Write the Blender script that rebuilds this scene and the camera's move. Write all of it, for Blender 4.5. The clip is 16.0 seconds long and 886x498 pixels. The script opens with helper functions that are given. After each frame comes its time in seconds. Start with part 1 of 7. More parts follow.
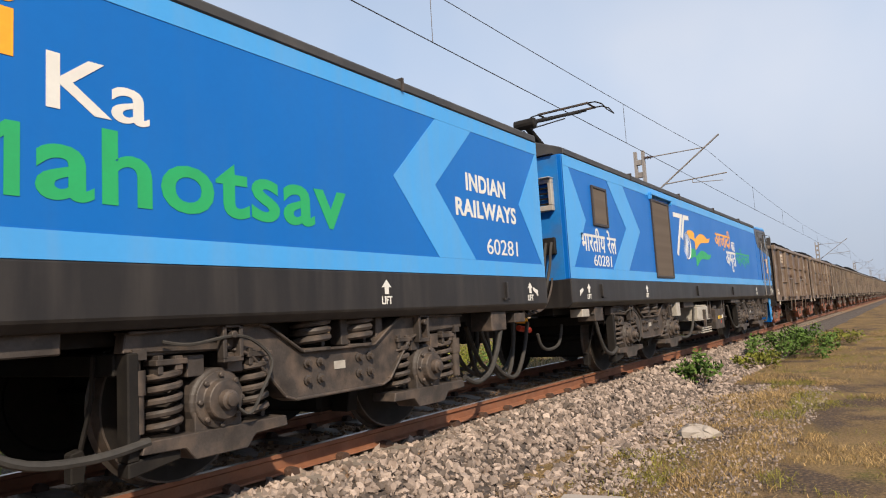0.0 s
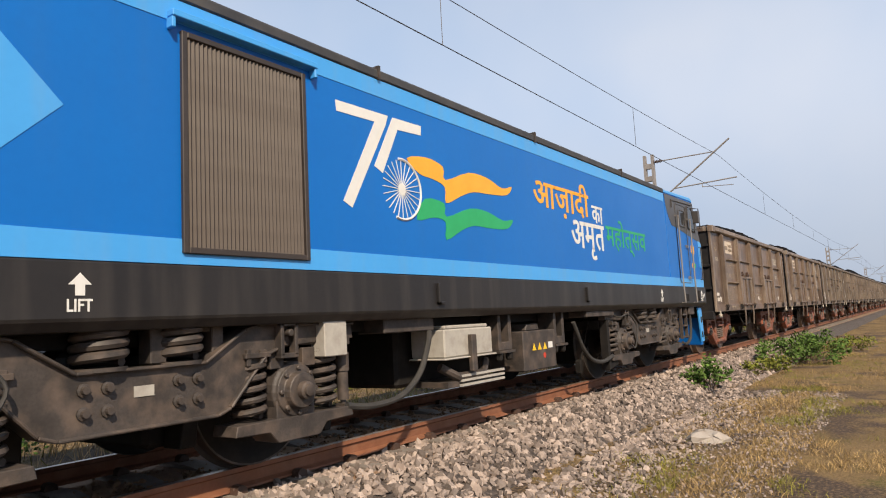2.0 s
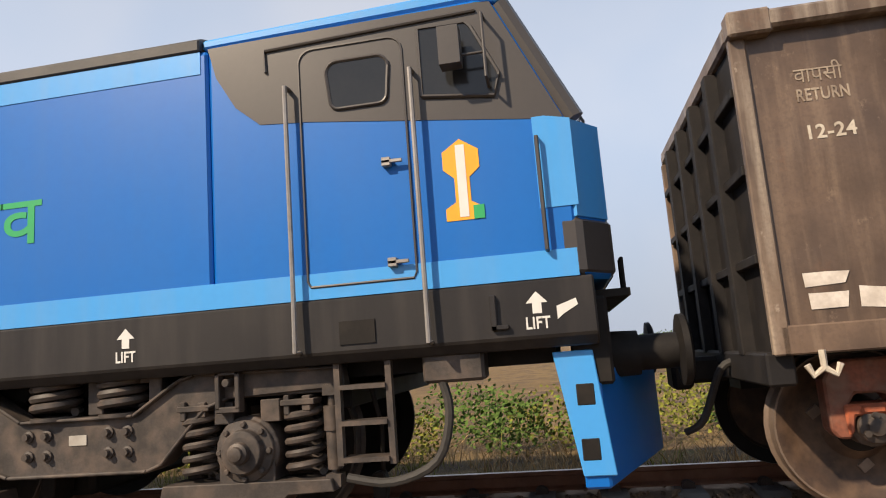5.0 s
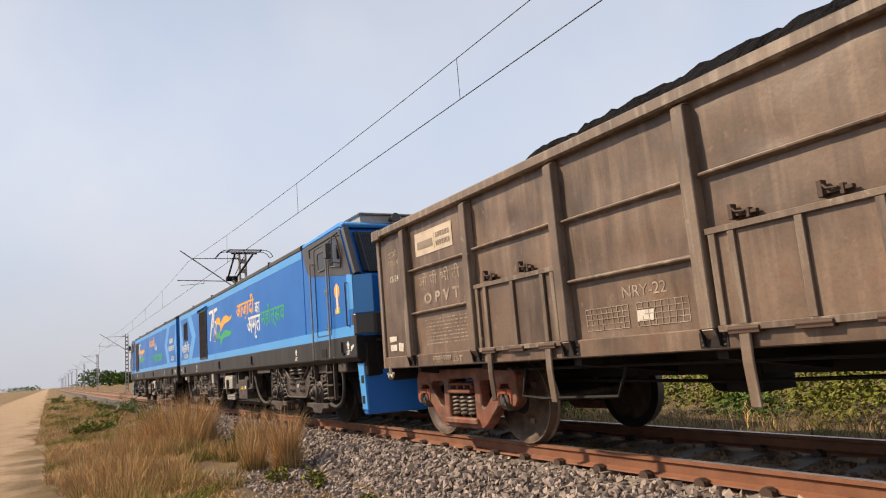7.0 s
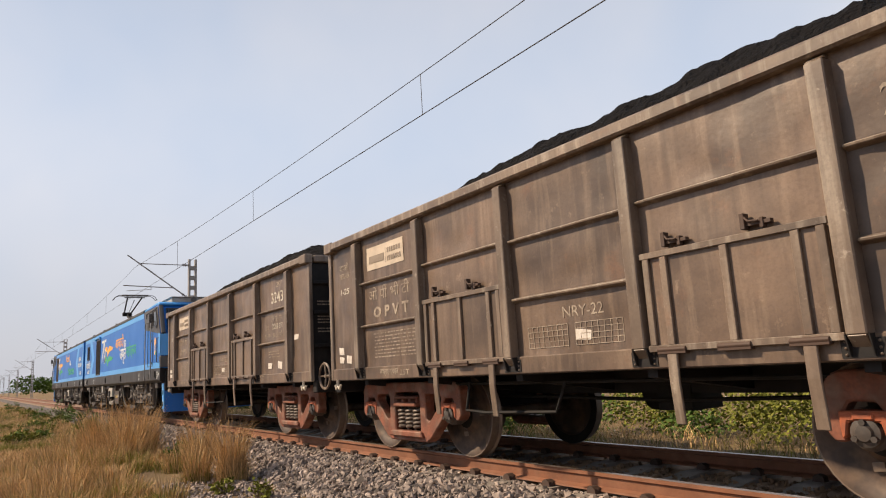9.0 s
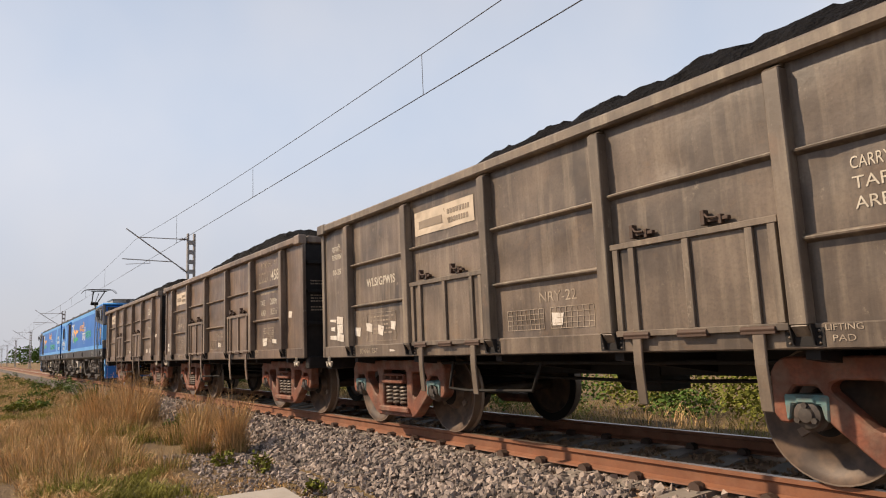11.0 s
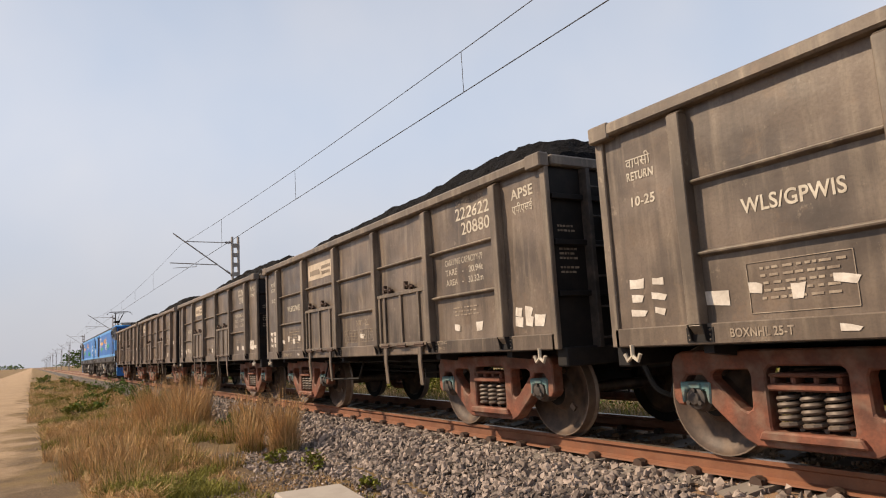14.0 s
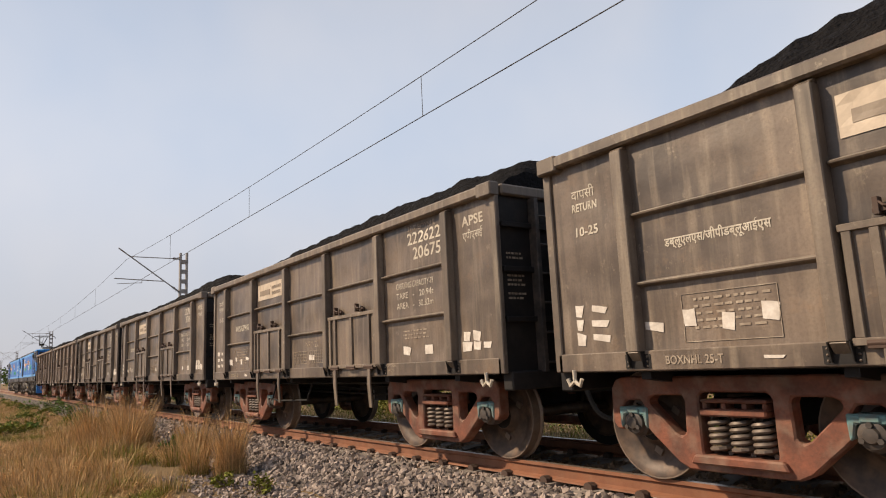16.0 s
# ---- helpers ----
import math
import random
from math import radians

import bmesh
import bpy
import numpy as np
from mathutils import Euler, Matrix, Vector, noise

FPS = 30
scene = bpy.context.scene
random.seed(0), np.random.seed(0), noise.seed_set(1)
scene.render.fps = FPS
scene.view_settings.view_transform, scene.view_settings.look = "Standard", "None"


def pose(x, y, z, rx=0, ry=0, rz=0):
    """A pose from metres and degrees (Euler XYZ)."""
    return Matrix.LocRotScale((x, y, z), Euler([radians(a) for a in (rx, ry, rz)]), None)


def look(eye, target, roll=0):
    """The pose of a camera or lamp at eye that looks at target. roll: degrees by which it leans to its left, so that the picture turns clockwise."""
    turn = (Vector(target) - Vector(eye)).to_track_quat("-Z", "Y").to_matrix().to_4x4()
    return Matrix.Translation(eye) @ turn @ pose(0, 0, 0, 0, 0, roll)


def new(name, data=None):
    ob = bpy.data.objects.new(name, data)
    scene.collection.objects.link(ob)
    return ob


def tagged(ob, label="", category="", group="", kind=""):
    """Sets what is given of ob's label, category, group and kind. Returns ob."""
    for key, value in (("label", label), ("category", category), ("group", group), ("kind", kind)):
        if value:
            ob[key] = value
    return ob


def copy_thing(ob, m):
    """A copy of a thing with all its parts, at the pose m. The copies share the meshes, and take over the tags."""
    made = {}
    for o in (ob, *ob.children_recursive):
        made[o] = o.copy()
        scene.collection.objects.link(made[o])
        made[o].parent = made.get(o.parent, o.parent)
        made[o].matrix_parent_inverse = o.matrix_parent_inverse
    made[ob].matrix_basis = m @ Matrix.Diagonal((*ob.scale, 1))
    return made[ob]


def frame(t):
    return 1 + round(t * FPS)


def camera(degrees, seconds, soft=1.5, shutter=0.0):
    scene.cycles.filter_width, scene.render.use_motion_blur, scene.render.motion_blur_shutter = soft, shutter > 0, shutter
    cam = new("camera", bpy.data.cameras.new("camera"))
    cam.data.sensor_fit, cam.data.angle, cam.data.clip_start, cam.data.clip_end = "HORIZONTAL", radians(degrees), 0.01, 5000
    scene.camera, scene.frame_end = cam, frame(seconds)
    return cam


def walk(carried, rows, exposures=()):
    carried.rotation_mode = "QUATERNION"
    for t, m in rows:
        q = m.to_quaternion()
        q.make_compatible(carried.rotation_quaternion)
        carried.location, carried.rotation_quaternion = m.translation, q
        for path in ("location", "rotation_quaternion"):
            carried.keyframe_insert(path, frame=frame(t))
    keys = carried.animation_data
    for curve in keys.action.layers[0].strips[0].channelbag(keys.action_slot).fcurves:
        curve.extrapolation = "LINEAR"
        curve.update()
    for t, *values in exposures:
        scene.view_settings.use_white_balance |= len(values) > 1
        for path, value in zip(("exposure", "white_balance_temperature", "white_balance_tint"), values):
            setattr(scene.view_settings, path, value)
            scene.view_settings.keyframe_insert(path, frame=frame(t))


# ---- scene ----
cam = camera(66.51, 16.0, 1.1, 0.0)
# seconds, yaw, pitch, roll, eye x, y, z: a hand-held turn from one end of the train to the other
EXPOSURES = ((0.0, 0.31, 6250, 11), (3.7, 0.31, 6250, 11), (5.8, 0.38, 6700, 13), (16.0, 0.29, 6800, 13))
PATH = [
    (0.00, -55.25, 5.84, 3.36, 0.000, -5.643, 1.109),
    (0.50, -53.70, 5.98, 3.52, 0.027, -5.648, 1.128),
    (1.00, -53.88, 5.83, 3.47, 0.008, -5.649, 1.110),
    (1.50, -54.49, 5.90, 3.22, 0.004, -5.642, 1.105),
    (2.00, -54.61, 6.16, 2.95, 0.007, -5.625, 1.101),
    (2.50, -53.80, 6.53, 2.87, 0.012, -5.624, 1.121),
    (3.00, -53.24, 6.61, 2.78, 0.029, -5.635, 1.120),
    (3.50, -51.12, 7.39, 2.73, 0.054, -5.619, 1.092),
    (3.70, -48.33, 7.67, 3.43, 0.082, -5.605, 1.103),
    (4.10, -35.40, 7.94, 3.57, 0.082, -5.634, 1.112),
    (4.50, -16.43, 8.29, 3.91, 0.083, -5.703, 1.133),
    (4.90, 5.23, 8.65, 4.32, 0.083, -5.787, 1.158),
    (5.30, 26.24, 8.95, 4.69, 0.084, -5.862, 1.181),
    (5.55, 37.57, 9.07, 4.84, 0.084, -5.893, 1.190),
    (5.80, 46.53, 9.11, 4.90, 0.084, -5.905, 1.194),
    (6.00, 51.77, 9.01, 4.61, 0.078, -5.946, 1.193),
    (6.30, 57.39, 8.79, 4.57, 0.102, -5.958, 1.158),
    (6.50, 59.03, 8.67, 4.04, 0.104, -5.958, 1.142),
    (7.00, 60.15, 8.94, 4.73, 0.071, -5.951, 1.133),
    (7.50, 60.07, 9.65, 4.37, 0.042, -5.968, 1.140),
    (8.00, 60.25, 9.64, 4.60, 0.094, -5.995, 1.143),
    (8.50, 58.13, 9.59, 4.07, 0.094, -5.997, 1.118),
    (9.00, 56.00, 9.93, 3.30, 0.090, -6.017, 1.110),
    (9.50, 55.41, 8.95, 3.49, 0.089, -6.033, 1.125),
    (10.00, 55.59, 8.61, 2.82, 0.118, -6.056, 1.129),
    (10.20, 55.33, 8.32, 2.49, 0.134, -6.061, 1.141),
    (12.30, 58.86, 6.84, 3.19, 0.252, -6.158, 1.142),
    (12.50, 59.94, 6.84, 3.19, 0.252, -6.158, 1.142),
    (13.00, 61.81, 7.42, 2.69, 0.229, -6.150, 1.130),
    (13.50, 60.68, 8.22, 3.31, 0.182, -6.161, 1.125),
    (14.00, 59.03, 7.96, 3.35, 0.148, -6.202, 1.133),
    (14.50, 58.17, 8.35, 3.39, 0.158, -6.234, 1.144),
    (15.00, 57.48, 8.46, 3.25, 0.159, -6.252, 1.155),
    (15.50, 56.56, 9.10, 3.13, 0.162, -6.259, 1.144),
    (16.00, 54.88, 9.54, 2.66, 0.163, -6.270, 1.149),
]
walk(cam, [(t, pose(x, y, z, 90 + pitch, roll, yaw)) for t, yaw, pitch, roll, x, y, z in PATH], EXPOSURES)
# seconds and metres the train has gone along -x
RUN = [(0.00, 27.31), (0.50, 29.96), (1.00, 32.60), (1.50, 35.24), (2.00, 37.88), (2.50, 40.53), (3.00, 43.19), (3.50, 45.83), (3.70, 46.88), (4.10, 48.99), (4.50, 51.09), (4.90, 53.20), (5.30, 55.30), (5.55, 56.62), (5.80, 57.94), (6.00, 58.99), (6.30, 60.57), (6.50, 61.63), (7.00, 64.32), (7.50, 67.07), (8.00, 69.87), (8.50, 72.67), (9.00, 75.46), (9.50, 78.27), (10.00, 81.09), (10.20, 82.21), (12.30, 93.90), (12.50, 95.00), (13.00, 97.77), (13.50, 100.54), (14.00, 103.30), (14.50, 106.07), (15.00, 108.83), (15.50, 111.60), (16.00, 114.39)]

# ---- light ----
SUN_ELEV, SUN_AZ = 41.0, 230.0          # the sun stands behind the camera's left shoulder
world = bpy.data.worlds.new("world")
scene.world = world
world.use_nodes = True
wn = world.node_tree.nodes
sky = wn.new("ShaderNodeTexSky")
sky.sky_type, sky.sun_disc = "NISHITA", False
sky.sun_elevation, sky.sun_rotation = radians(SUN_ELEV), radians(90 - SUN_AZ)
sky.air_density, sky.dust_density, sky.ozone_density, sky.altitude = 1.0, 2.0, 1.2, 30
wn["Background"].inputs["Strength"].default_value = 0.113
haze = wn.new("ShaderNodeMix")            # a bright even haze over the whole sky
haze.data_type = "RGBA"
haze.inputs[0].default_value = 0.92
cloud, tone = wn.new("ShaderNodeTexNoise"), wn.new("ShaderNodeMix")   # thin soft cloud in the haze
cloud.inputs["Scale"].default_value, cloud.inputs["Detail"].default_value = 2.2, 4
tone.data_type = "RGBA"
tone.inputs[6].default_value, tone.inputs[7].default_value = (3.8, 4.65, 5.9, 1), (5.2, 5.5, 6.05, 1)
where = wn.new("ShaderNodeTexCoord")
world.node_tree.links.new(where.outputs["Generated"], cloud.inputs["Vector"])
spread = wn.new("ShaderNodeMapRange")
spread.inputs["From Min"].default_value, spread.inputs["From Max"].default_value = 0.3, 0.7
world.node_tree.links.new(cloud.outputs["Fac"], spread.inputs["Value"])
world.node_tree.links.new(spread.outputs["Result"], tone.inputs[0])
world.node_tree.links.new(tone.outputs[2], haze.inputs[7])
world.node_tree.links.new(sky.outputs[0], haze.inputs[6])
up, climb, deep = wn.new("ShaderNodeSeparateXYZ"), wn.new("ShaderNodeMapRange"), wn.new("ShaderNodeMix")   # the haze thins towards the zenith
world.node_tree.links.new(where.outputs["Generated"], up.inputs[0])
climb.interpolation_type = "SMOOTHSTEP"
climb.inputs["From Min"].default_value, climb.inputs["From Max"].default_value = 0.3, 1.0
world.node_tree.links.new(up.outputs["Z"], climb.inputs["Value"])
deep.data_type, deep.blend_type = "RGBA", "MULTIPLY"
deep.inputs[7].default_value = (0.3, 0.38, 0.5, 1)
world.node_tree.links.new(climb.outputs["Result"], deep.inputs[0])
world.node_tree.links.new(haze.outputs[2], deep.inputs[6])
low, veil = wn.new("ShaderNodeMapRange"), wn.new("ShaderNodeMix")   # greyer veil along the horizon
low.interpolation_type = "SMOOTHSTEP"
low.inputs["From Min"].default_value, low.inputs["From Max"].default_value = 0.3, 0.0
world.node_tree.links.new(up.outputs["Z"], low.inputs["Value"])
veil.data_type, veil.blend_type = "RGBA", "MULTIPLY"
veil.inputs[7].default_value = (0.84, 0.81, 0.79, 1)
world.node_tree.links.new(low.outputs["Result"], veil.inputs[0])
world.node_tree.links.new(deep.outputs[2], veil.inputs[6])
world.node_tree.links.new(veil.outputs[2], wn["Background"].inputs["Color"])
sun = new("sun", bpy.data.lights.new("sun", "SUN"))
sun.data.energy, sun.data.angle, sun.data.color = 5.0, radians(1.5), (1.0, 0.82, 0.6)
a, e = radians(SUN_AZ), radians(SUN_ELEV)
sun.matrix_world = look((math.cos(a) * math.cos(e) * 50, math.sin(a) * math.cos(e) * 50, math.sin(e) * 50), (0, 0, 0))


# ---- materials ----
def material(name, base, other=None, rough=0.6, metal=0.0, scale=3.0, fine=40.0, bump=0.2, bump_dist=0.004, amount=0.5,
             dust=None, dust_amount=0.0, streak=False, vary=0.0, spec=0.5, island=False):
    """Base colour mixed with a second one at two scales of noise, with relief, and dust in patches or vertical streaks."""
    m = bpy.data.materials.new(name)
    m.use_nodes = True
    nt, N = m.node_tree, m.node_tree.nodes
    L = nt.links.new
    b = N["Principled BSDF"]
    co = N.new("ShaderNodeTexCoord")
    big, small = N.new("ShaderNodeTexNoise"), N.new("ShaderNodeTexNoise")
    for n, s, d in ((big, scale, 4), (small, fine, 3)):
        n.inputs["Scale"].default_value, n.inputs["Detail"].default_value = s, d
        L(co.outputs["Object"], n.inputs["Vector"])
    def ramp(src, lo, hi):
        r = N.new("ShaderNodeMapRange")
        r.inputs["From Min"].default_value, r.inputs["From Max"].default_value = lo, hi
        L(src, r.inputs["Value"])
        return r.outputs["Result"]
    def mix(fac, c1, c2, kind="MIX"):
        x = N.new("ShaderNodeMix")
        x.data_type, x.blend_type = "RGBA", kind
        for sock, v in ((x.inputs[0], fac), (x.inputs[6], c1), (x.inputs[7], c2)):
            if isinstance(v, (int, float)):
                sock.default_value = v
            elif isinstance(v, tuple):
                sock.default_value = (*v, 1)
            else:
                L(v, sock)
        return x.outputs[2]
    def math_(op, p, q):
        x = N.new("ShaderNodeMath")
        x.operation = op
        for sock, v in ((x.inputs[0], p), (x.inputs[1], q)):
            if isinstance(v, (int, float)):
                sock.default_value = v
            else:
                L(v, sock)
        return x.outputs[0]
    other = other or tuple(c * 0.75 for c in base)
    col = mix(math_("MULTIPLY", ramp(big.outputs["Fac"], 0.35, 0.68), amount), base, other)
    col = mix(math_("MULTIPLY", ramp(small.outputs["Fac"], 0.4, 0.7), amount * 0.5), col, other)
    if vary:
        src = N.new("ShaderNodeNewGeometry").outputs["Random Per Island"] if island else N.new("ShaderNodeObjectInfo").outputs["Random"]
        v = N.new("ShaderNodeMapRange")
        v.inputs["To Min"].default_value, v.inputs["To Max"].default_value = 1 - vary, 1 + vary
        L(src, v.inputs["Value"])
        hs = N.new("ShaderNodeHueSaturation")
        L(col, hs.inputs["Color"])
        L(v.outputs["Result"], hs.inputs["Value"])
        col = hs.outputs["Color"]
    if dust:
        dn = N.new("ShaderNodeTexNoise")
        dn.inputs["Detail"].default_value = 6
        if streak:
            mp = N.new("ShaderNodeMapping")
            mp.inputs["Scale"].default_value = (5.0, 5.0, 0.5)
            L(co.outputs["Object"], mp.inputs["Vector"])
            L(mp.outputs["Vector"], dn.inputs["Vector"])
            dn.inputs["Scale"].default_value = 1.3
        else:
            L(co.outputs["Object"], dn.inputs["Vector"])
            dn.inputs["Scale"].default_value = scale * 1.7
        col = mix(math_("MULTIPLY", ramp(dn.outputs["Fac"], 0.45, 0.75), dust_amount), col, dust)
    L(col, b.inputs["Base Color"])
    rr = N.new("ShaderNodeMapRange")
    rr.inputs["To Min"].default_value, rr.inputs["To Max"].default_value = max(0.03, rough - 0.12), min(1, rough + 0.12)
    L(big.outputs["Fac"], rr.inputs["Value"])
    L(rr.outputs["Result"], b.inputs["Roughness"])
    b.inputs["Metallic"].default_value = metal
    b.inputs["Specular IOR Level"].default_value = spec
    if bump:
        bp = N.new("ShaderNodeBump")
        bp.inputs["Strength"].default_value, bp.inputs["Distance"].default_value = bump, bump_dist
        L(small.outputs["Fac"], bp.inputs["Height"])
        L(bp.outputs["Normal"], b.inputs["Normal"])
    return m


M_BLUE = material("deep_blue_paint", (0.001, 0.132, 0.5), (0.001, 0.112, 0.44), 0.42, scale=0.8, fine=18, bump=0.05, dust=(0.05, 0.15, 0.36), dust_amount=0.12, streak=True, spec=0.4)
M_SKYB = material("light_blue_paint", (0.06, 0.33, 0.76), (0.05, 0.29, 0.69), 0.35, scale=1.0, fine=20, bump=0.05, dust=(0.25, 0.3, 0.35), dust_amount=0.15, streak=True)
M_ENDB = material("end_wall_blue_paint", (0.02, 0.19, 0.55), (0.012, 0.13, 0.42), 0.4, scale=1.2, fine=20, bump=0.08, dust=(0.1, 0.1, 0.1), dust_amount=0.5)
M_SOLE = material("black_sole_bar_paint", (0.017, 0.016, 0.017), (0.026, 0.024, 0.024), 0.45, scale=1.5, fine=25, bump=0.1, dust=(0.09, 0.08, 0.072), dust_amount=0.28, streak=True, spec=0.35)
M_ROOF = material("dark_roof_paint", (0.03, 0.03, 0.033), (0.06, 0.06, 0.06), 0.6, scale=1.5, dust=(0.12, 0.11, 0.1), dust_amount=0.4)
M_CABK = material("dark_cab_paint", (0.062, 0.056, 0.053), (0.045, 0.041, 0.04), 0.38, scale=1.5, fine=30, bump=0.04)
M_UNDER = material("grey_underframe_paint", (0.06, 0.05, 0.045), (0.022, 0.018, 0.016), 0.6, scale=4, fine=50, bump=0.4, amount=0.9, dust=(0.15, 0.11, 0.085), dust_amount=0.6)
# near black, with the shade under the train put into the colour
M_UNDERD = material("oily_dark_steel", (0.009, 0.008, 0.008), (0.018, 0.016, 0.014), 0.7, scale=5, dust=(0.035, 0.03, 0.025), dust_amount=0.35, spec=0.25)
M_BOX = material("pale_grey_box_paint", (0.42, 0.4, 0.36), (0.3, 0.28, 0.25), 0.5, scale=6, dust=(0.2, 0.17, 0.14), dust_amount=0.5)
M_CHROME = material("bright_steel", (0.36, 0.34, 0.32), (0.2, 0.18, 0.16), 0.45, metal=0.6, scale=8)
M_RUBBER = material("dusty_rubber_hose", (0.022, 0.021, 0.02), (0.06, 0.055, 0.05), 0.75, scale=8)
M_LOUV = material("brown_louvre_mesh", (0.075, 0.058, 0.047), (0.06, 0.045, 0.036), 0.6, scale=3, fine=60, dust=(0.13, 0.11, 0.09), dust_amount=0.4)
M_LOUF = material("dark_brown_frame", (0.03, 0.023, 0.02), (0.05, 0.04, 0.035), 0.5, scale=5)
M_WHITE = material("white_lettering", (0.68, 0.68, 0.66), (0.58, 0.58, 0.56), 0.5, scale=5, fine=30, bump=0.05)
M_GREEN = material("green_lettering", (0.02, 0.36, 0.12), (0.02, 0.3, 0.1), 0.45, scale=5, bump=0.05)
M_ORANGE = material("orange_lettering", (0.85, 0.38, 0.02), (0.75, 0.32, 0.02), 0.45, scale=5, bump=0.05)
M_RED = material("signal_red_paint", (0.55, 0.05, 0.02), (0.4, 0.04, 0.02), 0.5, scale=6)
M_YEL = material("warning_yellow", (0.75, 0.5, 0.02), (0.6, 0.4, 0.02), 0.5, scale=6)
M_GLASS = material("dark_cab_glass", (0.02, 0.022, 0.025), (0.03, 0.03, 0.03), 0.08, scale=2, bump=0)
def wagon_steel(name, base, dark, light, rust, rough=0.42, tone=0.14):
    """Worn sheet steel: soot clouds, rain streaks, rubbed light patches, rust, each sheet different."""
    m = bpy.data.materials.new(name)
    m.use_nodes = True
    N, L = m.node_tree.nodes, m.node_tree.links.new
    b = N["Principled BSDF"]
    co, info = N.new("ShaderNodeTexCoord"), N.new("ShaderNodeObjectInfo")
    shift = N.new("ShaderNodeVectorMath")
    shift.operation = "MULTIPLY_ADD"
    L(info.outputs["Random"], shift.inputs[0])
    shift.inputs[1].default_value = (37.0, 5.0, 23.0)
    L(co.outputs["Object"], shift.inputs[2])
    def field(scale, stretch, detail, lo, hi, top=1.0, rough_=0.55):
        mp, n, r = N.new("ShaderNodeMapping"), N.new("ShaderNodeTexNoise"), N.new("ShaderNodeMapRange")
        mp.inputs["Scale"].default_value = stretch
        L(shift.outputs[0], mp.inputs["Vector"])
        L(mp.outputs[0], n.inputs["Vector"])
        n.inputs["Scale"].default_value, n.inputs["Detail"].default_value, n.inputs["Roughness"].default_value = scale, detail, rough_
        r.inputs["From Min"].default_value, r.inputs["From Max"].default_value, r.inputs["To Max"].default_value = lo, hi, top
        L(n.outputs["Fac"], r.inputs["Value"])
        return r.outputs["Result"], n.outputs["Fac"]
    def mix(fac, c1, c2):
        x = N.new("ShaderNodeMix")
        x.data_type = "RGBA"
        L(fac, x.inputs[0])
        for sock, v in ((x.inputs[6], c1), (x.inputs[7], c2)):
            if isinstance(v, tuple):
                sock.default_value = (*v, 1)
            else:
                L(v, sock)
        return x.outputs[2]
    one = (1, 1, 1)
    col = mix(field(1.3, one, 5, 0.38, 0.66)[0], base, dark)
    col = mix(field(1.6, (6, 6, 0.55), 6, 0.5, 0.72, 0.55)[0], col, light)
    col = mix(field(1.8, (5, 5, 0.4), 5, 0.52, 0.75, 0.7)[0], col, dark)
    col = mix(field(2.3, one, 7, 0.58, 0.72, 0.6, 0.7)[0], col, rust)
    col = mix(field(7.0, (1, 1, 0.8), 8, 0.60, 0.68, 0.6, 0.75)[0], col, light)
    col = mix(field(45.0, one, 3, 0.45, 0.75, 0.35)[0], col, dark)
    v, hs = N.new("ShaderNodeMapRange"), N.new("ShaderNodeHueSaturation")
    v.inputs["To Min"].default_value, v.inputs["To Max"].default_value = 1 - tone, 1 + tone
    L(info.outputs["Random"], v.inputs["Value"])
    L(v.outputs[0], hs.inputs["Value"])
    L(col, hs.inputs["Color"])
    L(hs.outputs[0], b.inputs["Base Color"])
    rr = N.new("ShaderNodeMapRange")
    rr.inputs["To Min"].default_value, rr.inputs["To Max"].default_value = rough - 0.15, rough + 0.2
    L(field(3.0, one, 5, 0, 1)[1], rr.inputs["Value"])
    L(rr.outputs[0], b.inputs["Roughness"])
    bp = N.new("ShaderNodeBump")
    bp.inputs["Strength"].default_value, bp.inputs["Distance"].default_value = 0.35, 0.006
    L(field(16.0, one, 5, 0, 1)[1], bp.inputs["Height"])
    L(bp.outputs["Normal"], b.inputs["Normal"])
    return m


M_WAGON = wagon_steel("brown_sooty_wagon_steel", (0.172, 0.117, 0.082), (0.07, 0.048, 0.036), (0.27, 0.195, 0.138), (0.2, 0.1, 0.055), 0.38)
M_WPOST = wagon_steel("worn_wagon_post_steel", (0.195, 0.142, 0.103), (0.085, 0.06, 0.045), (0.42, 0.36, 0.29), (0.19, 0.1, 0.06), 0.45)
M_WAGON_GREY = wagon_steel("grey_sooty_wagon_steel", (0.172, 0.131, 0.1), (0.06, 0.046, 0.037), (0.3, 0.24, 0.178), (0.2, 0.13, 0.08), 0.38)
M_WPOST_GREY = wagon_steel("grey_wagon_post_steel", (0.175, 0.136, 0.103), (0.08, 0.062, 0.049), (0.32, 0.265, 0.2), (0.19, 0.12, 0.08), 0.5)
M_PRIMER = material("orange_primer_adapter", (0.4, 0.1, 0.04), (0.2, 0.07, 0.04), 0.65, scale=12, amount=0.8)
# soot plus painted shade: near black for wagon ends and undersides
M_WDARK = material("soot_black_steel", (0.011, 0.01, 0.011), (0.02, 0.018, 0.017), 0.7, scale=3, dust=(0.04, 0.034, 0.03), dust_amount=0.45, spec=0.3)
M_FADE = material("faded_white_stencil", (0.42, 0.35, 0.27), (0.17, 0.13, 0.1), 0.75, scale=9, fine=60, amount=0.9)
M_CLEAR = material("clear_white_stencil", (0.6, 0.55, 0.46), (0.34, 0.29, 0.23), 0.65, scale=9, fine=60, amount=0.7)
M_PLATE = material("cream_company_board", (0.56, 0.47, 0.37), (0.45, 0.37, 0.29), 0.6, scale=4, dust=(0.25, 0.2, 0.15), dust_amount=0.4)
M_BOARDINK = material("board_grey_ink", (0.2, 0.16, 0.12), (0.28, 0.22, 0.17), 0.6)
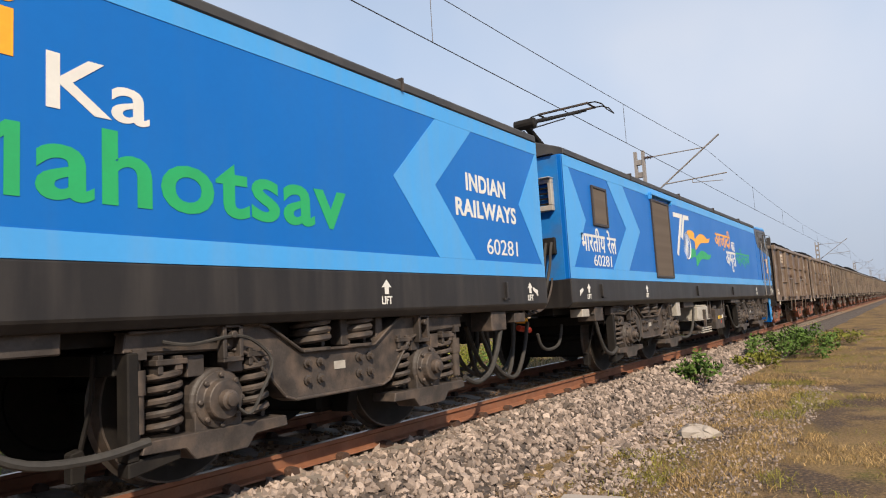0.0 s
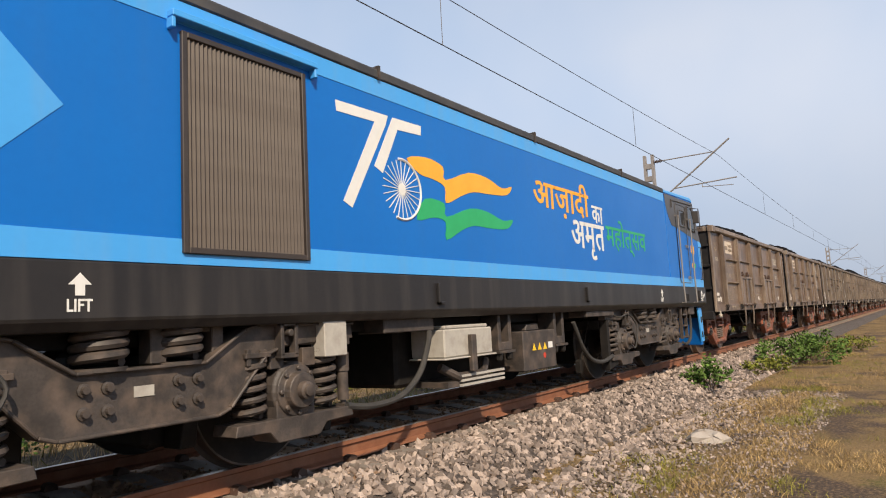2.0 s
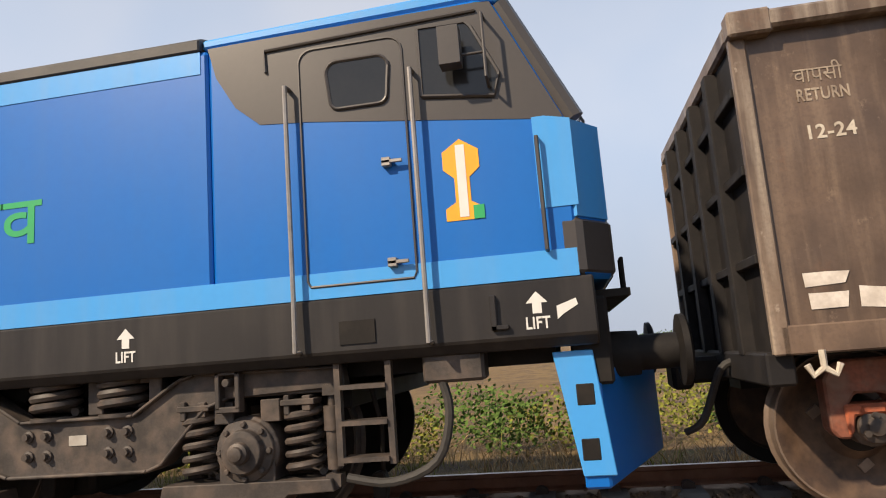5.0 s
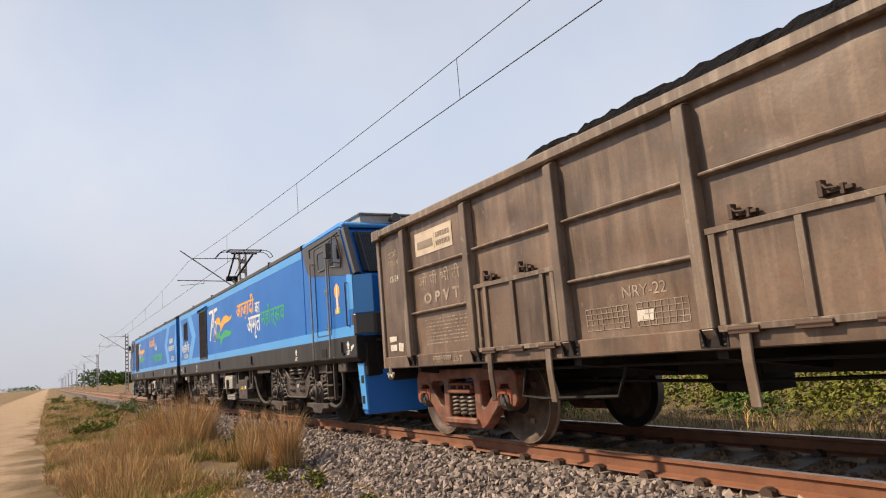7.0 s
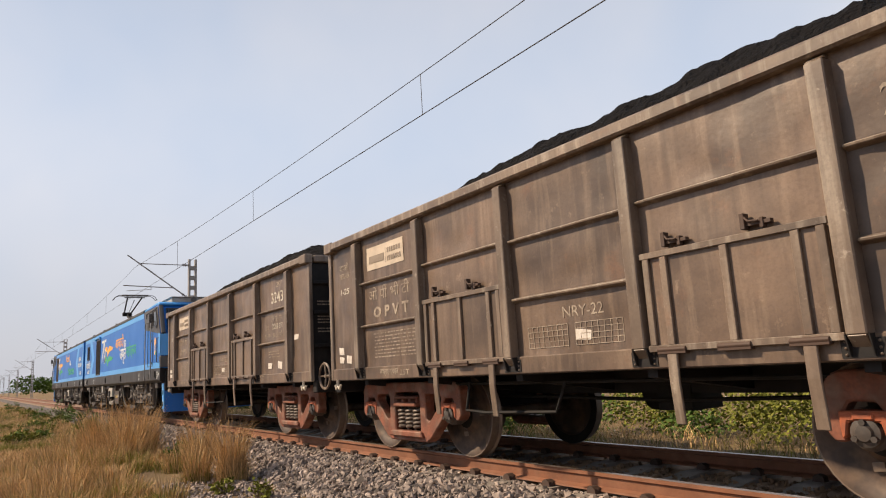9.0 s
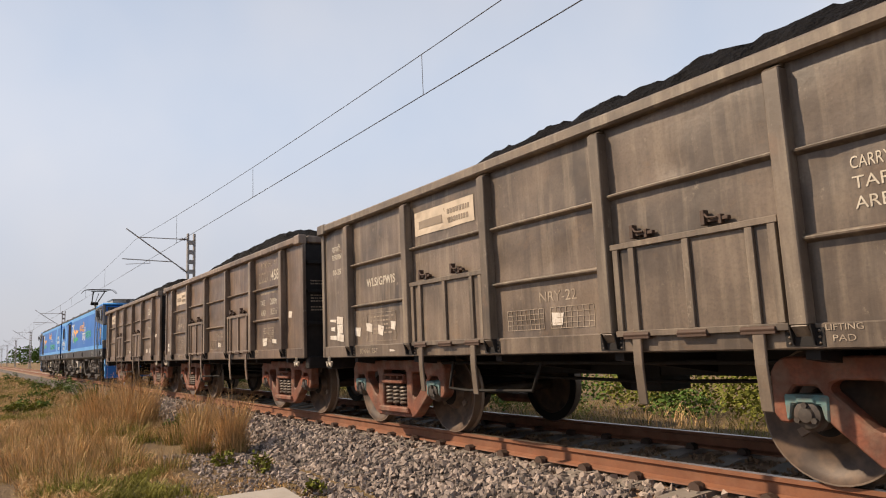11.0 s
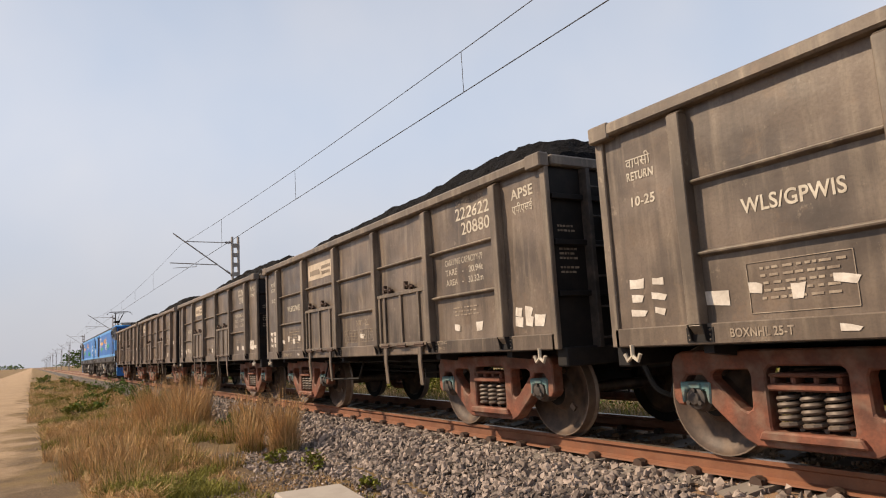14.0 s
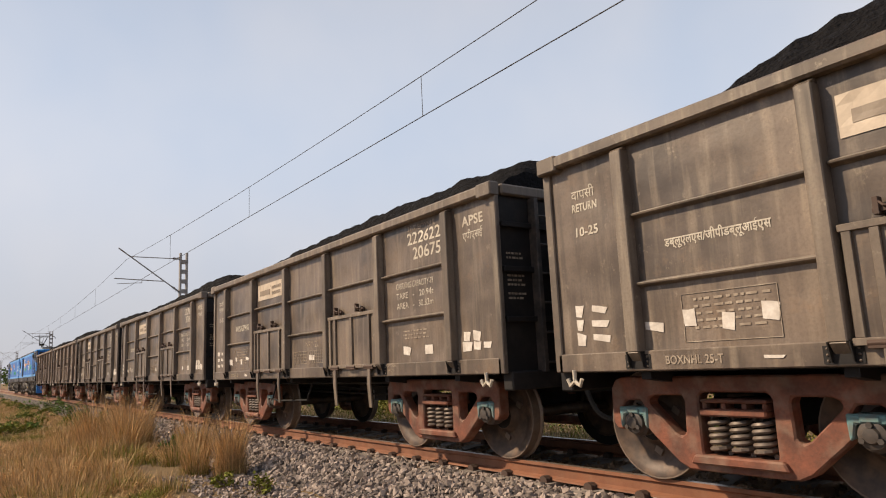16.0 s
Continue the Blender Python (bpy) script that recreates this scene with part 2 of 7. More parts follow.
M_PAPER = material("pasted_paper_label", (0.68, 0.63, 0.57), (0.42, 0.37, 0.32), 0.8, scale=12, amount=0.7)
M_BOGIE = material("rust_red_bogie_casting", (0.24, 0.078, 0.042), (0.075, 0.032, 0.022), 0.7, scale=4, fine=40, bump=0.5, amount=0.85,
                   dust=(0.25, 0.18, 0.13), dust_amount=0.6, vary=0.15)
M_SPRING = material("dark_spring_steel", (0.16, 0.125, 0.1), (0.06, 0.045, 0.036), 0.55, metal=0.2, scale=10)
M_WHEEL = material("brown_wheel_disc", (0.085, 0.052, 0.035), (0.03, 0.019, 0.014), 0.55, metal=0.1, scale=4, fine=30, amount=0.9, dust=(0.2, 0.125, 0.075), dust_amount=0.55)
M_TREAD = material("worn_wheel_rim_steel", (0.2, 0.15, 0.115), (0.11, 0.08, 0.06), 0.5, metal=0.3, scale=9)
M_CAPS = material("teal_axle_cap_paint", (0.1, 0.23, 0.24), (0.15, 0.13, 0.11), 0.55, scale=12, amount=0.8)
M_COAL = material("coal", (0.006, 0.0055, 0.006), (0.013, 0.012, 0.012), 0.85, spec=0.08, scale=5, fine=30, bump=1.0, bump_dist=0.05)
M_RAIL = material("rusty_rail_side", (0.22, 0.085, 0.04), (0.1, 0.042, 0.024), 0.75, scale=4, fine=50, bump=0.3, dust=(0.24, 0.12, 0.07), dust_amount=0.5)
M_FOUL = material("earthy_fouled_ballast", (0.27, 0.17, 0.1), (0.17, 0.105, 0.065), 0.95, scale=7, fine=50, bump=0.6, bump_dist=0.02, vary=0.4, island=True)
M_RAILTOP = material("polished_rail_head", (0.32, 0.25, 0.2), (0.2, 0.14, 0.1), 0.35, metal=0.6, scale=6)
M_CLIP = material("dark_rail_clip", (0.05, 0.03, 0.022), (0.08, 0.04, 0.025), 0.7, scale=10)
M_SLEEPER = material("concrete_sleeper", (0.22, 0.19, 0.165), (0.14, 0.12, 0.1), 0.85, scale=6, vary=0.15)
M_STONE = material("crushed_ballast_stone", (0.29, 0.235, 0.2), (0.12, 0.09, 0.075), 0.9, scale=6, fine=60, bump=0.3, vary=0.65, island=True)
# bed stone, darkened to paint the shade in gaps between stones
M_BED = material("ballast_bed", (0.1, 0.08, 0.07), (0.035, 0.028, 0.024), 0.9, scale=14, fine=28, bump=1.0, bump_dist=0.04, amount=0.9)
M_CONC = material("weathered_concrete", (0.36, 0.32, 0.28), (0.24, 0.21, 0.18), 0.85, scale=5, fine=60, bump=0.3)
M_MAST = material("galvanised_mast_steel", (0.3, 0.28, 0.265), (0.2, 0.17, 0.15), 0.55, metal=0.2, scale=4)
M_WIRE = material("dark_copper_wire", (0.05, 0.045, 0.045), (0.07, 0.06, 0.055), 0.5, metal=0.5)
M_INSUL = material("brown_porcelain", (0.06, 0.035, 0.028), (0.08, 0.05, 0.04), 0.3)


# ---- mesh building ----
class Shape:
    """Collects vertices and faces; faces remember a material slot."""

    def __init__(self):
        self.v, self.f, self.s = [], [], []

    def add(self, vs, fs, slot=0):
        k = len(self.v)
        self.v += [tuple(p) for p in vs]
        self.f += [tuple(i + k for i in f) for f in fs]
        self.s += [slot] * len(fs)
        return self

    def box(self, x0, x1, y0, y1, z0, z1, slot=0, tilt=None):
        vs = [(x, y, z) for x in (x0, x1) for y in (y0, y1) for z in (z0, z1)]
        if tilt is not None:
            vs = [tilt @ Vector(p) for p in vs]
        return self.add(vs, [(0, 1, 3, 2), (4, 6, 7, 5), (0, 4, 5, 1), (2, 3, 7, 6), (0, 2, 6, 4), (1, 5, 7, 3)], slot)

    def prism(self, outline, c0, c1, plane="xz", slot=0):
        """A flat outline, pushed along the third axis from c0 to c1."""
        put = {"xz": lambda p, c: (p[0], c, p[1]), "yz": lambda p, c: (c, p[0], p[1]), "xy": lambda p, c: (p[0], p[1], c)}[plane]
        n = len(outline)
        vs = [put(p, c0) for p in outline] + [put(p, c1) for p in outline]
        fs = [tuple(range(n)), tuple(range(2 * n - 1, n - 1, -1))] + [(i, (i + 1) % n, n + (i + 1) % n, n + i) for i in range(n)]
        return self.add(vs, fs, slot)

    def lathe(self, rings, n=24, at=(0, 0, 0), axis="y", slots=None, caps=True):
        """Rings of (place along the axis, radius)."""
        vs, fs, sl = [], [], []
        for c, r in rings:
            for i in range(n):
                p, q = r * math.cos(2 * math.pi * i / n), r * math.sin(2 * math.pi * i / n)
                vs.append({"y": (p, c, q), "x": (c, p, q), "z": (p, q, c)}[axis])
        for j in range(len(rings) - 1):
            for i in range(n):
                k = (i + 1) % n
                fs.append((j * n + i, j * n + k, (j + 1) * n + k, (j + 1) * n + i))
                sl.append(slots[j] if slots else 0)
        if caps:
            fs += [tuple(range(n)), tuple(range(len(vs) - 1, len(vs) - n - 1, -1))]
            sl += [slots[0], slots[-1]] if slots else [0, 0]
        k = len(self.s)
        self.add([(p[0] + at[0], p[1] + at[1], p[2] + at[2]) for p in vs], fs)
        self.s[k:] = sl
        return self

    def tube(self, path, r, n=8, slot=0):
        path = [Vector(p) for p in path]
        vs, fs = [], []
        side = None
        for i, p in enumerate(path):
            d = (path[min(i + 1, len(path) - 1)] - path[max(i - 1, 0)]).normalized()
            if side is None:
                side = d.orthogonal().normalized()
            side = (side - d * side.dot(d)).normalized()
            up = d.cross(side)
            for k in range(n):
                c = 2 * math.pi * k / n
                vs.append(p + r * (math.cos(c) * side + math.sin(c) * up))
        for i in range(len(path) - 1):
            for k in range(n):
                fs.append((i * n + k, i * n + (k + 1) % n, (i + 1) * n + (k + 1) % n, (i + 1) * n + k))
        fs += [tuple(range(n - 1, -1, -1)), tuple(range(len(vs) - n, len(vs)))]
        return self.add(vs, fs, slot)

    def hose(self, path, r, n=7, slot=0):
        """A tube bent smoothly through the points."""
        pts, m = [], len(path)
        for i in range(m - 1):
            p0, p1, p2, p3 = path[max(i - 1, 0)], path[i], path[i + 1], path[min(i + 2, m - 1)]
            for k in range(5):
                u = k / 5
                pts.append(tuple(0.5 * (2 * p1[c] + (p2[c] - p0[c]) * u + (2 * p0[c] - 5 * p1[c] + 4 * p2[c] - p3[c]) * u * u + (3 * p1[c] - p0[c] - 3 * p2[c] + p3[c]) * u ** 3) for c in (0, 1, 2)))
        return self.tube(pts + [path[-1]], r, n, slot)

    def coil(self, x, y, z0, z1, radius, wire, turns, seg=12, n=6):
        pts = [(x + radius * math.cos(2 * math.pi * i / seg), y + radius * math.sin(2 * math.pi * i / seg), z0 + wire + (z1 - z0 - 2 * wire) * i / (turns * seg)) for i in range(int(turns * seg) + 1)]
        return self.tube(pts, wire, n)

    def mesh(self, name, mats, bevel=0.0, smooth=False):
        me = bpy.data.meshes.new(name)
        me.from_pydata(self.v, [], self.f)
        for m in mats if isinstance(mats, (list, tuple)) else [mats]:
            me.materials.append(m)
        me.polygons.foreach_set("material_index", self.s)
        bm = bmesh.new()
        bm.from_mesh(me)
        bmesh.ops.recalc_face_normals(bm, faces=bm.faces)
        if bevel:
            edges = [e for e in bm.edges if len(e.link_faces) == 2 and e.calc_face_angle(0) > 0.6]
            bmesh.ops.bevel(bm, geom=edges, offset=bevel, segments=1, affect="EDGES", clamp_overlap=True)
        if smooth:
            for f in bm.faces:
                f.smooth = True
            for e in bm.edges:
                e.smooth = not (len(e.link_faces) == 2 and e.calc_face_angle(0) > 0.6)
        bm.to_mesh(me)
        bm.free()
        return me


def part(name, shape, mats, parent, label="", bevel=0.0, smooth=False, at=None):
    ob = new(name, shape if isinstance(shape, bpy.types.Mesh) else shape.mesh(name, mats, bevel, smooth))
    ob.parent = parent
    if at is not None:
        ob.matrix_basis = at
    return tagged(ob, label)


def thing(name, label, category, group="", at=None, kind=""):
    ob = new(name)
    ob.empty_display_size = 0.3
    if at is not None:
        ob.matrix_basis = at
    return tagged(ob, label, category, group, kind)


def arc(cx, cz, r, a0, a1, n):
    return [(cx + r * math.cos(radians(a0 + (a1 - a0) * i / n)), cz + r * math.sin(radians(a0 + (a1 - a0) * i / n))) for i in range(n + 1)]


def lettering(text, x0, x1, z0, z1, y, mat, parent, thick=0.004, name="lettering", face=-1, bold=0.0):
    """Letters on a wall of the plane y that faces -y, fitted between x0, x1 and z0, z1."""
    cu = bpy.data.curves.new(name, "FONT")
    cu.body, cu.size, cu.resolution_u = text, 1.0, 4
    cu.offset = bold
    cu.space_character = 1.0 + 2.2 * bold
    tmp = bpy.data.objects.new(name, cu)
    scene.collection.objects.link(tmp)
    bpy.context.view_layer.update()
    me = bpy.data.meshes.new_from_object(tmp.evaluated_get(bpy.context.evaluated_depsgraph_get()))
    bpy.data.objects.remove(tmp)
    bpy.data.curves.remove(cu)
    me.name = name
    n = len(me.vertices)
    co = np.empty(n * 3)
    me.vertices.foreach_get("co", co)
    co = co.reshape(-1, 3)
    lo, hi = co.min(0), co.max(0)
    fx, fz = (x1 - x0) / max(1e-6, hi[0] - lo[0]), (z1 - z0) / max(1e-6, hi[1] - lo[1])
    out = np.stack([x0 + (co[:, 0] - lo[0]) * fx, np.full(n, y), z0 + (co[:, 1] - lo[1]) * fz], 1)
    me.vertices.foreach_set("co", out.ravel())
    bm = bmesh.new()
    bm.from_mesh(me)
    ext = bmesh.ops.extrude_face_region(bm, geom=bm.faces[:])
    bmesh.ops.translate(bm, vec=(0, face * thick, 0), verts=[g for g in ext["geom"] if isinstance(g, bmesh.types.BMVert)])
    bmesh.ops.recalc_face_normals(bm, faces=bm.faces)
    for f in bm.faces:
        f.smooth = False
    bm.to_mesh(me)
    bm.free()
    me.materials.clear()
    me.materials.append(mat)
    ob = new(name, me)
    ob.parent = parent
    return ob


# ---- ground ----
def ground_height(x, y):
    """The earth beside the track: a shallow fall from the ballast, then nearly flat."""
    d = abs(y)
    h = -0.50 - 0.04 * min(1.0, max(0.0, (d - 2.4) / 3)) - 0.1 * min(1.0, max(0, (d - 12) / 20))
    return h + 0.05 * noise.noise((x * 0.35, y * 0.5, 0)) + 0.025 * noise.noise((x * 1.3, y * 1.3, 4))


def axis(fine0, fine1, step, far):
    vals, v, s = list(np.arange(fine0, fine1, step)), fine1, step
    while v < far:
        vals.append(v)
        s *= 1.35
        v += s
    v, s = fine0, step
    while v > -far:
        s *= 1.35
        v -= s
        vals.insert(0, v)
    return vals


def soil_material():
    """Dry earth: sandy track along the line, straw-coloured grass, greener and darker patches."""
    m = bpy.data.materials.new("dry_earth_and_grass")
    m.use_nodes = True
    nt, N, L = m.node_tree, m.node_tree.nodes, m.node_tree.links.new
    b = N["Principled BSDF"]
    b.inputs["Roughness"].default_value = 0.95
    b.inputs["Specular IOR Level"].default_value = 0.2
    co = N.new("ShaderNodeTexCoord")
    sep = N.new("ShaderNodeSeparateXYZ")
    L(co.outputs["Object"], sep.inputs[0])
    def nz(scale, detail=5, dist=0.0):
        n = N.new("ShaderNodeTexNoise")
        n.inputs["Scale"].default_value, n.inputs["Detail"].default_value, n.inputs["Distortion"].default_value = scale, detail, dist
        L(co.outputs["Object"], n.inputs["Vector"])
        return n.outputs["Fac"]
    def ramp(src, lo, hi, t0=0.0, t1=1.0):
        r = N.new("ShaderNodeMapRange")
        for k, v in (("From Min", lo), ("From Max", hi), ("To Min", t0), ("To Max", t1)):
            r.inputs[k].default_value = v
        L(src, r.inputs["Value"])
        return r.outputs["Result"]
    def mix(fac, c1, c2):
        x = N.new("ShaderNodeMix")
        x.data_type = "RGBA"
        for sock, v in ((x.inputs[0], fac), (x.inputs[6], c1), (x.inputs[7], c2)):
            if isinstance(v, tuple):
                sock.default_value = (*v, 1)
            else:
                L(v, sock)
        return x.outputs[2]
    def op(kind, p, q):
        x = N.new("ShaderNodeMath")
        x.operation = kind
        for sock, v in ((x.inputs[0], p), (x.inputs[1], q)):
            if isinstance(v, (int, float)):
                sock.default_value = v
            else:
                L(v, sock)
        return x.outputs[0]
    grass = mix(ramp(nz(0.5), 0.38, 0.66), (0.25, 0.17, 0.078), (0.17, 0.115, 0.052))
    grass = mix(ramp(nz(2.6), 0.55, 0.72), grass, (0.13, 0.115, 0.035))
    grass = mix(ramp(nz(0.8, 9, 0.3), 0.48, 0.6, 0.0, 0.95), grass, (0.07, 0.052, 0.045))
    grass = mix(ramp(nz(55, 4), 0.5, 0.68, 0, 0.75), grass, (0.07, 0.048, 0.03))
    grass = mix(ramp(nz(30, 3), 0.45, 0.7, 0, 0.5), grass, (0.36, 0.24, 0.12))
    grass = mix(ramp(sep.outputs["X"], 2.0, -8.0, 0.0, 0.45), grass, (0.2, 0.135, 0.07))
    edge = op("ADD", sep.outputs["Y"], ramp(nz(0.7), 0.3, 0.7, -0.7, 0.7))
    sand = mix(ramp(nz(1.2), 0.35, 0.7), (0.44, 0.315, 0.2), (0.34, 0.24, 0.15))
    sand = mix(ramp(nz(9, 6), 0.45, 0.7, 0, 0.5), sand, (0.24, 0.165, 0.1))
    left = ramp(sep.outputs["X"], -3.0, -9.0)
    road = op("MULTIPLY", op("MULTIPLY", ramp(edge, -6.1, -6.7), ramp(edge, -11.5, -10.8)), left)
    col = mix(road, grass, sand)
    L(col, b.inputs["Base Color"])
    bp = N.new("ShaderNodeBump")
    bp.inputs["Strength"].default_value, bp.inputs["Distance"].default_value = 1.0, 0.05
    L(op("ADD", nz(25, 4), op("MULTIPLY", nz(90, 3), 0.5)), bp.inputs["Height"])
    L(bp.outputs["Normal"], b.inputs["Normal"])
    return m


M_SOIL = soil_material()


def build_ground():
    xs, ys = axis(-45, 45, 0.4, 3500), axis(-12, 12, 0.3, 3500)
    sh = Shape()
    n = len(ys)
    for x in xs:
        for y in ys:
            sh.v.append((x, y, ground_height(x, y) if abs(y) > 2 else -0.6))
    for i in range(len(xs) - 1):
        for j in range(n - 1):
            sh.f.append((i * n + j, (i + 1) * n + j, (i + 1) * n + j + 1, i * n + j + 1))
    sh.s = [0] * len(sh.f)
    me = sh.mesh("ground", M_SOIL, smooth=True)
    tagged(new("ground", me), "dry straw-coloured earth with sandy track and green patches", "ground", kind="structure")


# ---- railway track ----
RAIL_SECTION = [(-0.035, 0.0), (0.035, 0.0), (0.036, -0.035), (0.012, -0.05), (0.010, -0.135), (0.07, -0.155), (0.075, -0.172), (-0.075, -0.172), (-0.07, -0.155), (-0.010, -0.135), (-0.012, -0.05), (-0.036, -0.035)]


def build_track():
    # ballast bed, its colour darkened for the shade between loose stones
    sec = [(-2.5, -0.62), (-1.75, -0.27), (-1.45, -0.225), (1.45, -0.225), (1.75, -0.27), (2.5, -0.62)]
    bed = Shape()
    xs = axis(-40, 40, 0.5, 1500)
    for x in xs:
        for y, z in sec:
            bed.v.append((x, y + 0.12 * noise.noise((x * 0.8, y, 7)) * (abs(y) > 1.7), z))
    for i in range(len(xs) - 1):
        for j in range(5):
            bed.f.append((i * 6 + j, (i + 1) * 6 + j, (i + 1) * 6 + j + 1, i * 6 + j + 1))
    bed.s = [0] * len(bed.f)
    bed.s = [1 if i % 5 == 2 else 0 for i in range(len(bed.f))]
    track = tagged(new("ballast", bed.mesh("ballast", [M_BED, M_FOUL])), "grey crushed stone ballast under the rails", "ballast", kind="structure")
    for y in (-0.873, 0.873):
        sh = Shape().prism([(p + y, q) for p, q in RAIL_SECTION], -1500, 1500, "yz")
        me = sh.mesh("rail", [M_RAIL, M_RAILTOP])
        for f in me.polygons:
            if f.normal.z > 0.9 and f.center.z > -0.01:
                f.material_index = 1
        tagged(new("rail", me), "rust-brown steel rail with a polished head", "rail", "running rails", "structure")
    return track


build_ground()
TRACK = build_track()


# ---- overhead line ----
SPAN = 61.5
MASTS = [26.4 + SPAN * k for k in range(-11, 12)]


def mast_at():
    t = thing("catenary_mast", "grey steel lattice mast with a bracket arm holding the wires", "mast", "overhead line masts")
    t_h = 7.25
    sh = Shape()
    for y in (2.50, 2.81):
        sh.box(-0.1, 0.1, y, y + 0.09, -0.55, t_h)
    k = 0
    z = 0.2
    while z < t_h - 0.1:
        sh.box(-0.08, 0.08, 2.58, 2.82, z, z + 0.2)
        z += 0.5
    part("post", sh, M_MAST, t)
    part("foundation", Shape().box(-0.4, 0.4, 2.35, 3.05, -0.75, -0.28), M_CONC, t, bevel=0.03)
    return t


def sag(x):
    """The messenger wire's height over the contact wire, between two masts."""
    u = ((x - MASTS[0]) % SPAN) / SPAN
    return 0.72 + 0.68 * (2 * u - 1) ** 2


def contact_y(x):
    u = (x - MASTS[0]) / SPAN
    k = math.floor(u)
    a_, b_ = (0.09 if k % 2 else 0.03), (0.03 if k % 2 else 0.09)
    return a_ + (b_ - a_) * (u - k)


CONTACT = 5.39


def build_overhead():
    first = mast_at()
    sh = Shape()
    # bracket: tie rod to the messenger clamp, raking tube, registration tube and steady arm
    sh.tube([(0, 2.6, 6.95), (0, 0.2, 6.95)], 0.022, 8)
    sh.tube([(0, 2.6, 5.2), (0, -0.35, 7.35)], 0.032, 8)
    sh.tube([(0, 1.8, 5.78), (0, -0.5, 5.86)], 0.024, 8)
    sh.tube([(0.0, 0.75, 5.68), (0.0, -0.35, 5.6)], 0.014, 6)
    sh.tube([(0.0, 0.75, 5.82), (0.0, 0.75, 5.66)], 0.014, 6)
    part("bracket_arm", sh, M_MAST, first)
    for z0, z1, y0, y1 in ((6.95, 6.95, 2.55, 2.2), (5.24, 5.49, 2.55, 2.2)):
        ins = Shape()
        d = Vector((0, y1 - y0, z1 - z0))
        for i in range(7):
            c = Vector((0, y0, z0)) + d * (i / 6)
            ins.tube([c - d.normalized() * 0.012, c + d.normalized() * 0.012], 0.075 if i % 2 else 0.05, 10)
        part("insulator", ins, M_INSUL, first)
    for x in MASTS[1:]:
        copy_thing(first, pose(x, 0, 0))
    first.matrix_basis = pose(MASTS[0], 0, 0)
    xs = np.arange(MASTS[0], MASTS[-1] + 0.1, SPAN / 24)
    cw = thing("contact_wire", "thin dark contact wire over the track", "wire")
    part("strand", Shape().tube([(x, contact_y(x), CONTACT) for x in xs], 0.009, 6), M_WIRE, cw)
    mw = thing("messenger_wire", "thin dark catenary wire with droppers", "wire")
    part("strand", Shape().tube([(x, contact_y(x), CONTACT + sag(x)) for x in xs], 0.008, 6), M_WIRE, mw)
    for m0 in MASTS[:-1]:
        if abs(m0 + SPAN / 2) > 260:
            continue
        for k in range(6):
            x = m0 + 8.5 + k * 8.75
            part("dropper", Shape().tube([(x, contact_y(x), CONTACT), (x, contact_y(x), CONTACT + sag(x))], 0.006, 5), M_WIRE, mw)


build_overhead()


# ---- wagons ----
WAGON_PITCH, WAGON_FRONT, WAGON_LEN = 10.963, 55.0, 10.1
POSTS = [0.94, 2.60, 4.26, 5.92, 7.58, 9.24]
DOORS = ((2.60, 4.26), (5.92, 7.58))
AXLES = (0.55, 2.55, 7.35, 9.35)
TOP, SILL = 3.09, 1.0


def wheelset_mesh(r, name, mats, n=36):
    """Two wheels on an axle, its middle at the origin."""
    sh = Shape()
    sh.lathe([(-1.1, 0.07), (1.1, 0.07)], 12)
    for s in (-1, 1):
        rings = [(0.985, r * 0.20), (0.975, r * 0.30), (0.90, r * 0.42), (0.88, r * 0.62), (0.905, r * 0.80), (0.925, r * 0.86), (0.94, r * 0.975), (0.94, r), (0.838, r * 1.01), (0.815, r * 1.06), (0.80, r * 1.05), (0.80, r * 0.83), (0.83, r * 0.78), (0.83, r * 0.5), (0.8, r * 0.3), (0.8, 0.07)]
        sl = [1, 0, 0, 0, 0, 0, 2, 2, 2, 2, 1, 0, 0, 0, 0]
        sh.lathe([(s * c, q) for c, q in rings], n, slots=sl)
    for k in range(3):
        c = 2 * math.pi * k / 3
        sh.box(r * 0.5 * math.cos(c) - 0.04, r * 0.5 * math.cos(c) + 0.04, -0.91, -0.86, r * 0.5 * math.sin(c) - 0.03, r * 0.5 * math.sin(c) + 0.03, 2)
    return sh.mesh(name, mats, smooth=True)


def plate_with_holes(loops, y0, y1):
    """A flat plate in the x, z plane: the first loop is its outline, the others are holes."""
    bm = bmesh.new()
    edges = []
    for loop in loops:
        vs = [bm.verts.new((x, y0, z)) for x, z in loop]
        edges += [bm.edges.new((vs[i], vs[(i + 1) % len(vs)])) for i in range(len(vs))]
    bmesh.ops.triangle_fill(bm, use_beauty=True, edges=edges)
    ext = bmesh.ops.extrude_face_region(bm, geom=bm.faces[:])
    bmesh.ops.translate(bm, vec=(0, y1 - y0, 0), verts=[g for g in ext["geom"] if isinstance(g, bmesh.types.BMVert)])
    sh = Shape()
    bm.verts.index_update()
    sh.add([v.co for v in bm.verts], [[v.index for v in f.verts] for f in bm.faces])
    bm.free()
    return sh


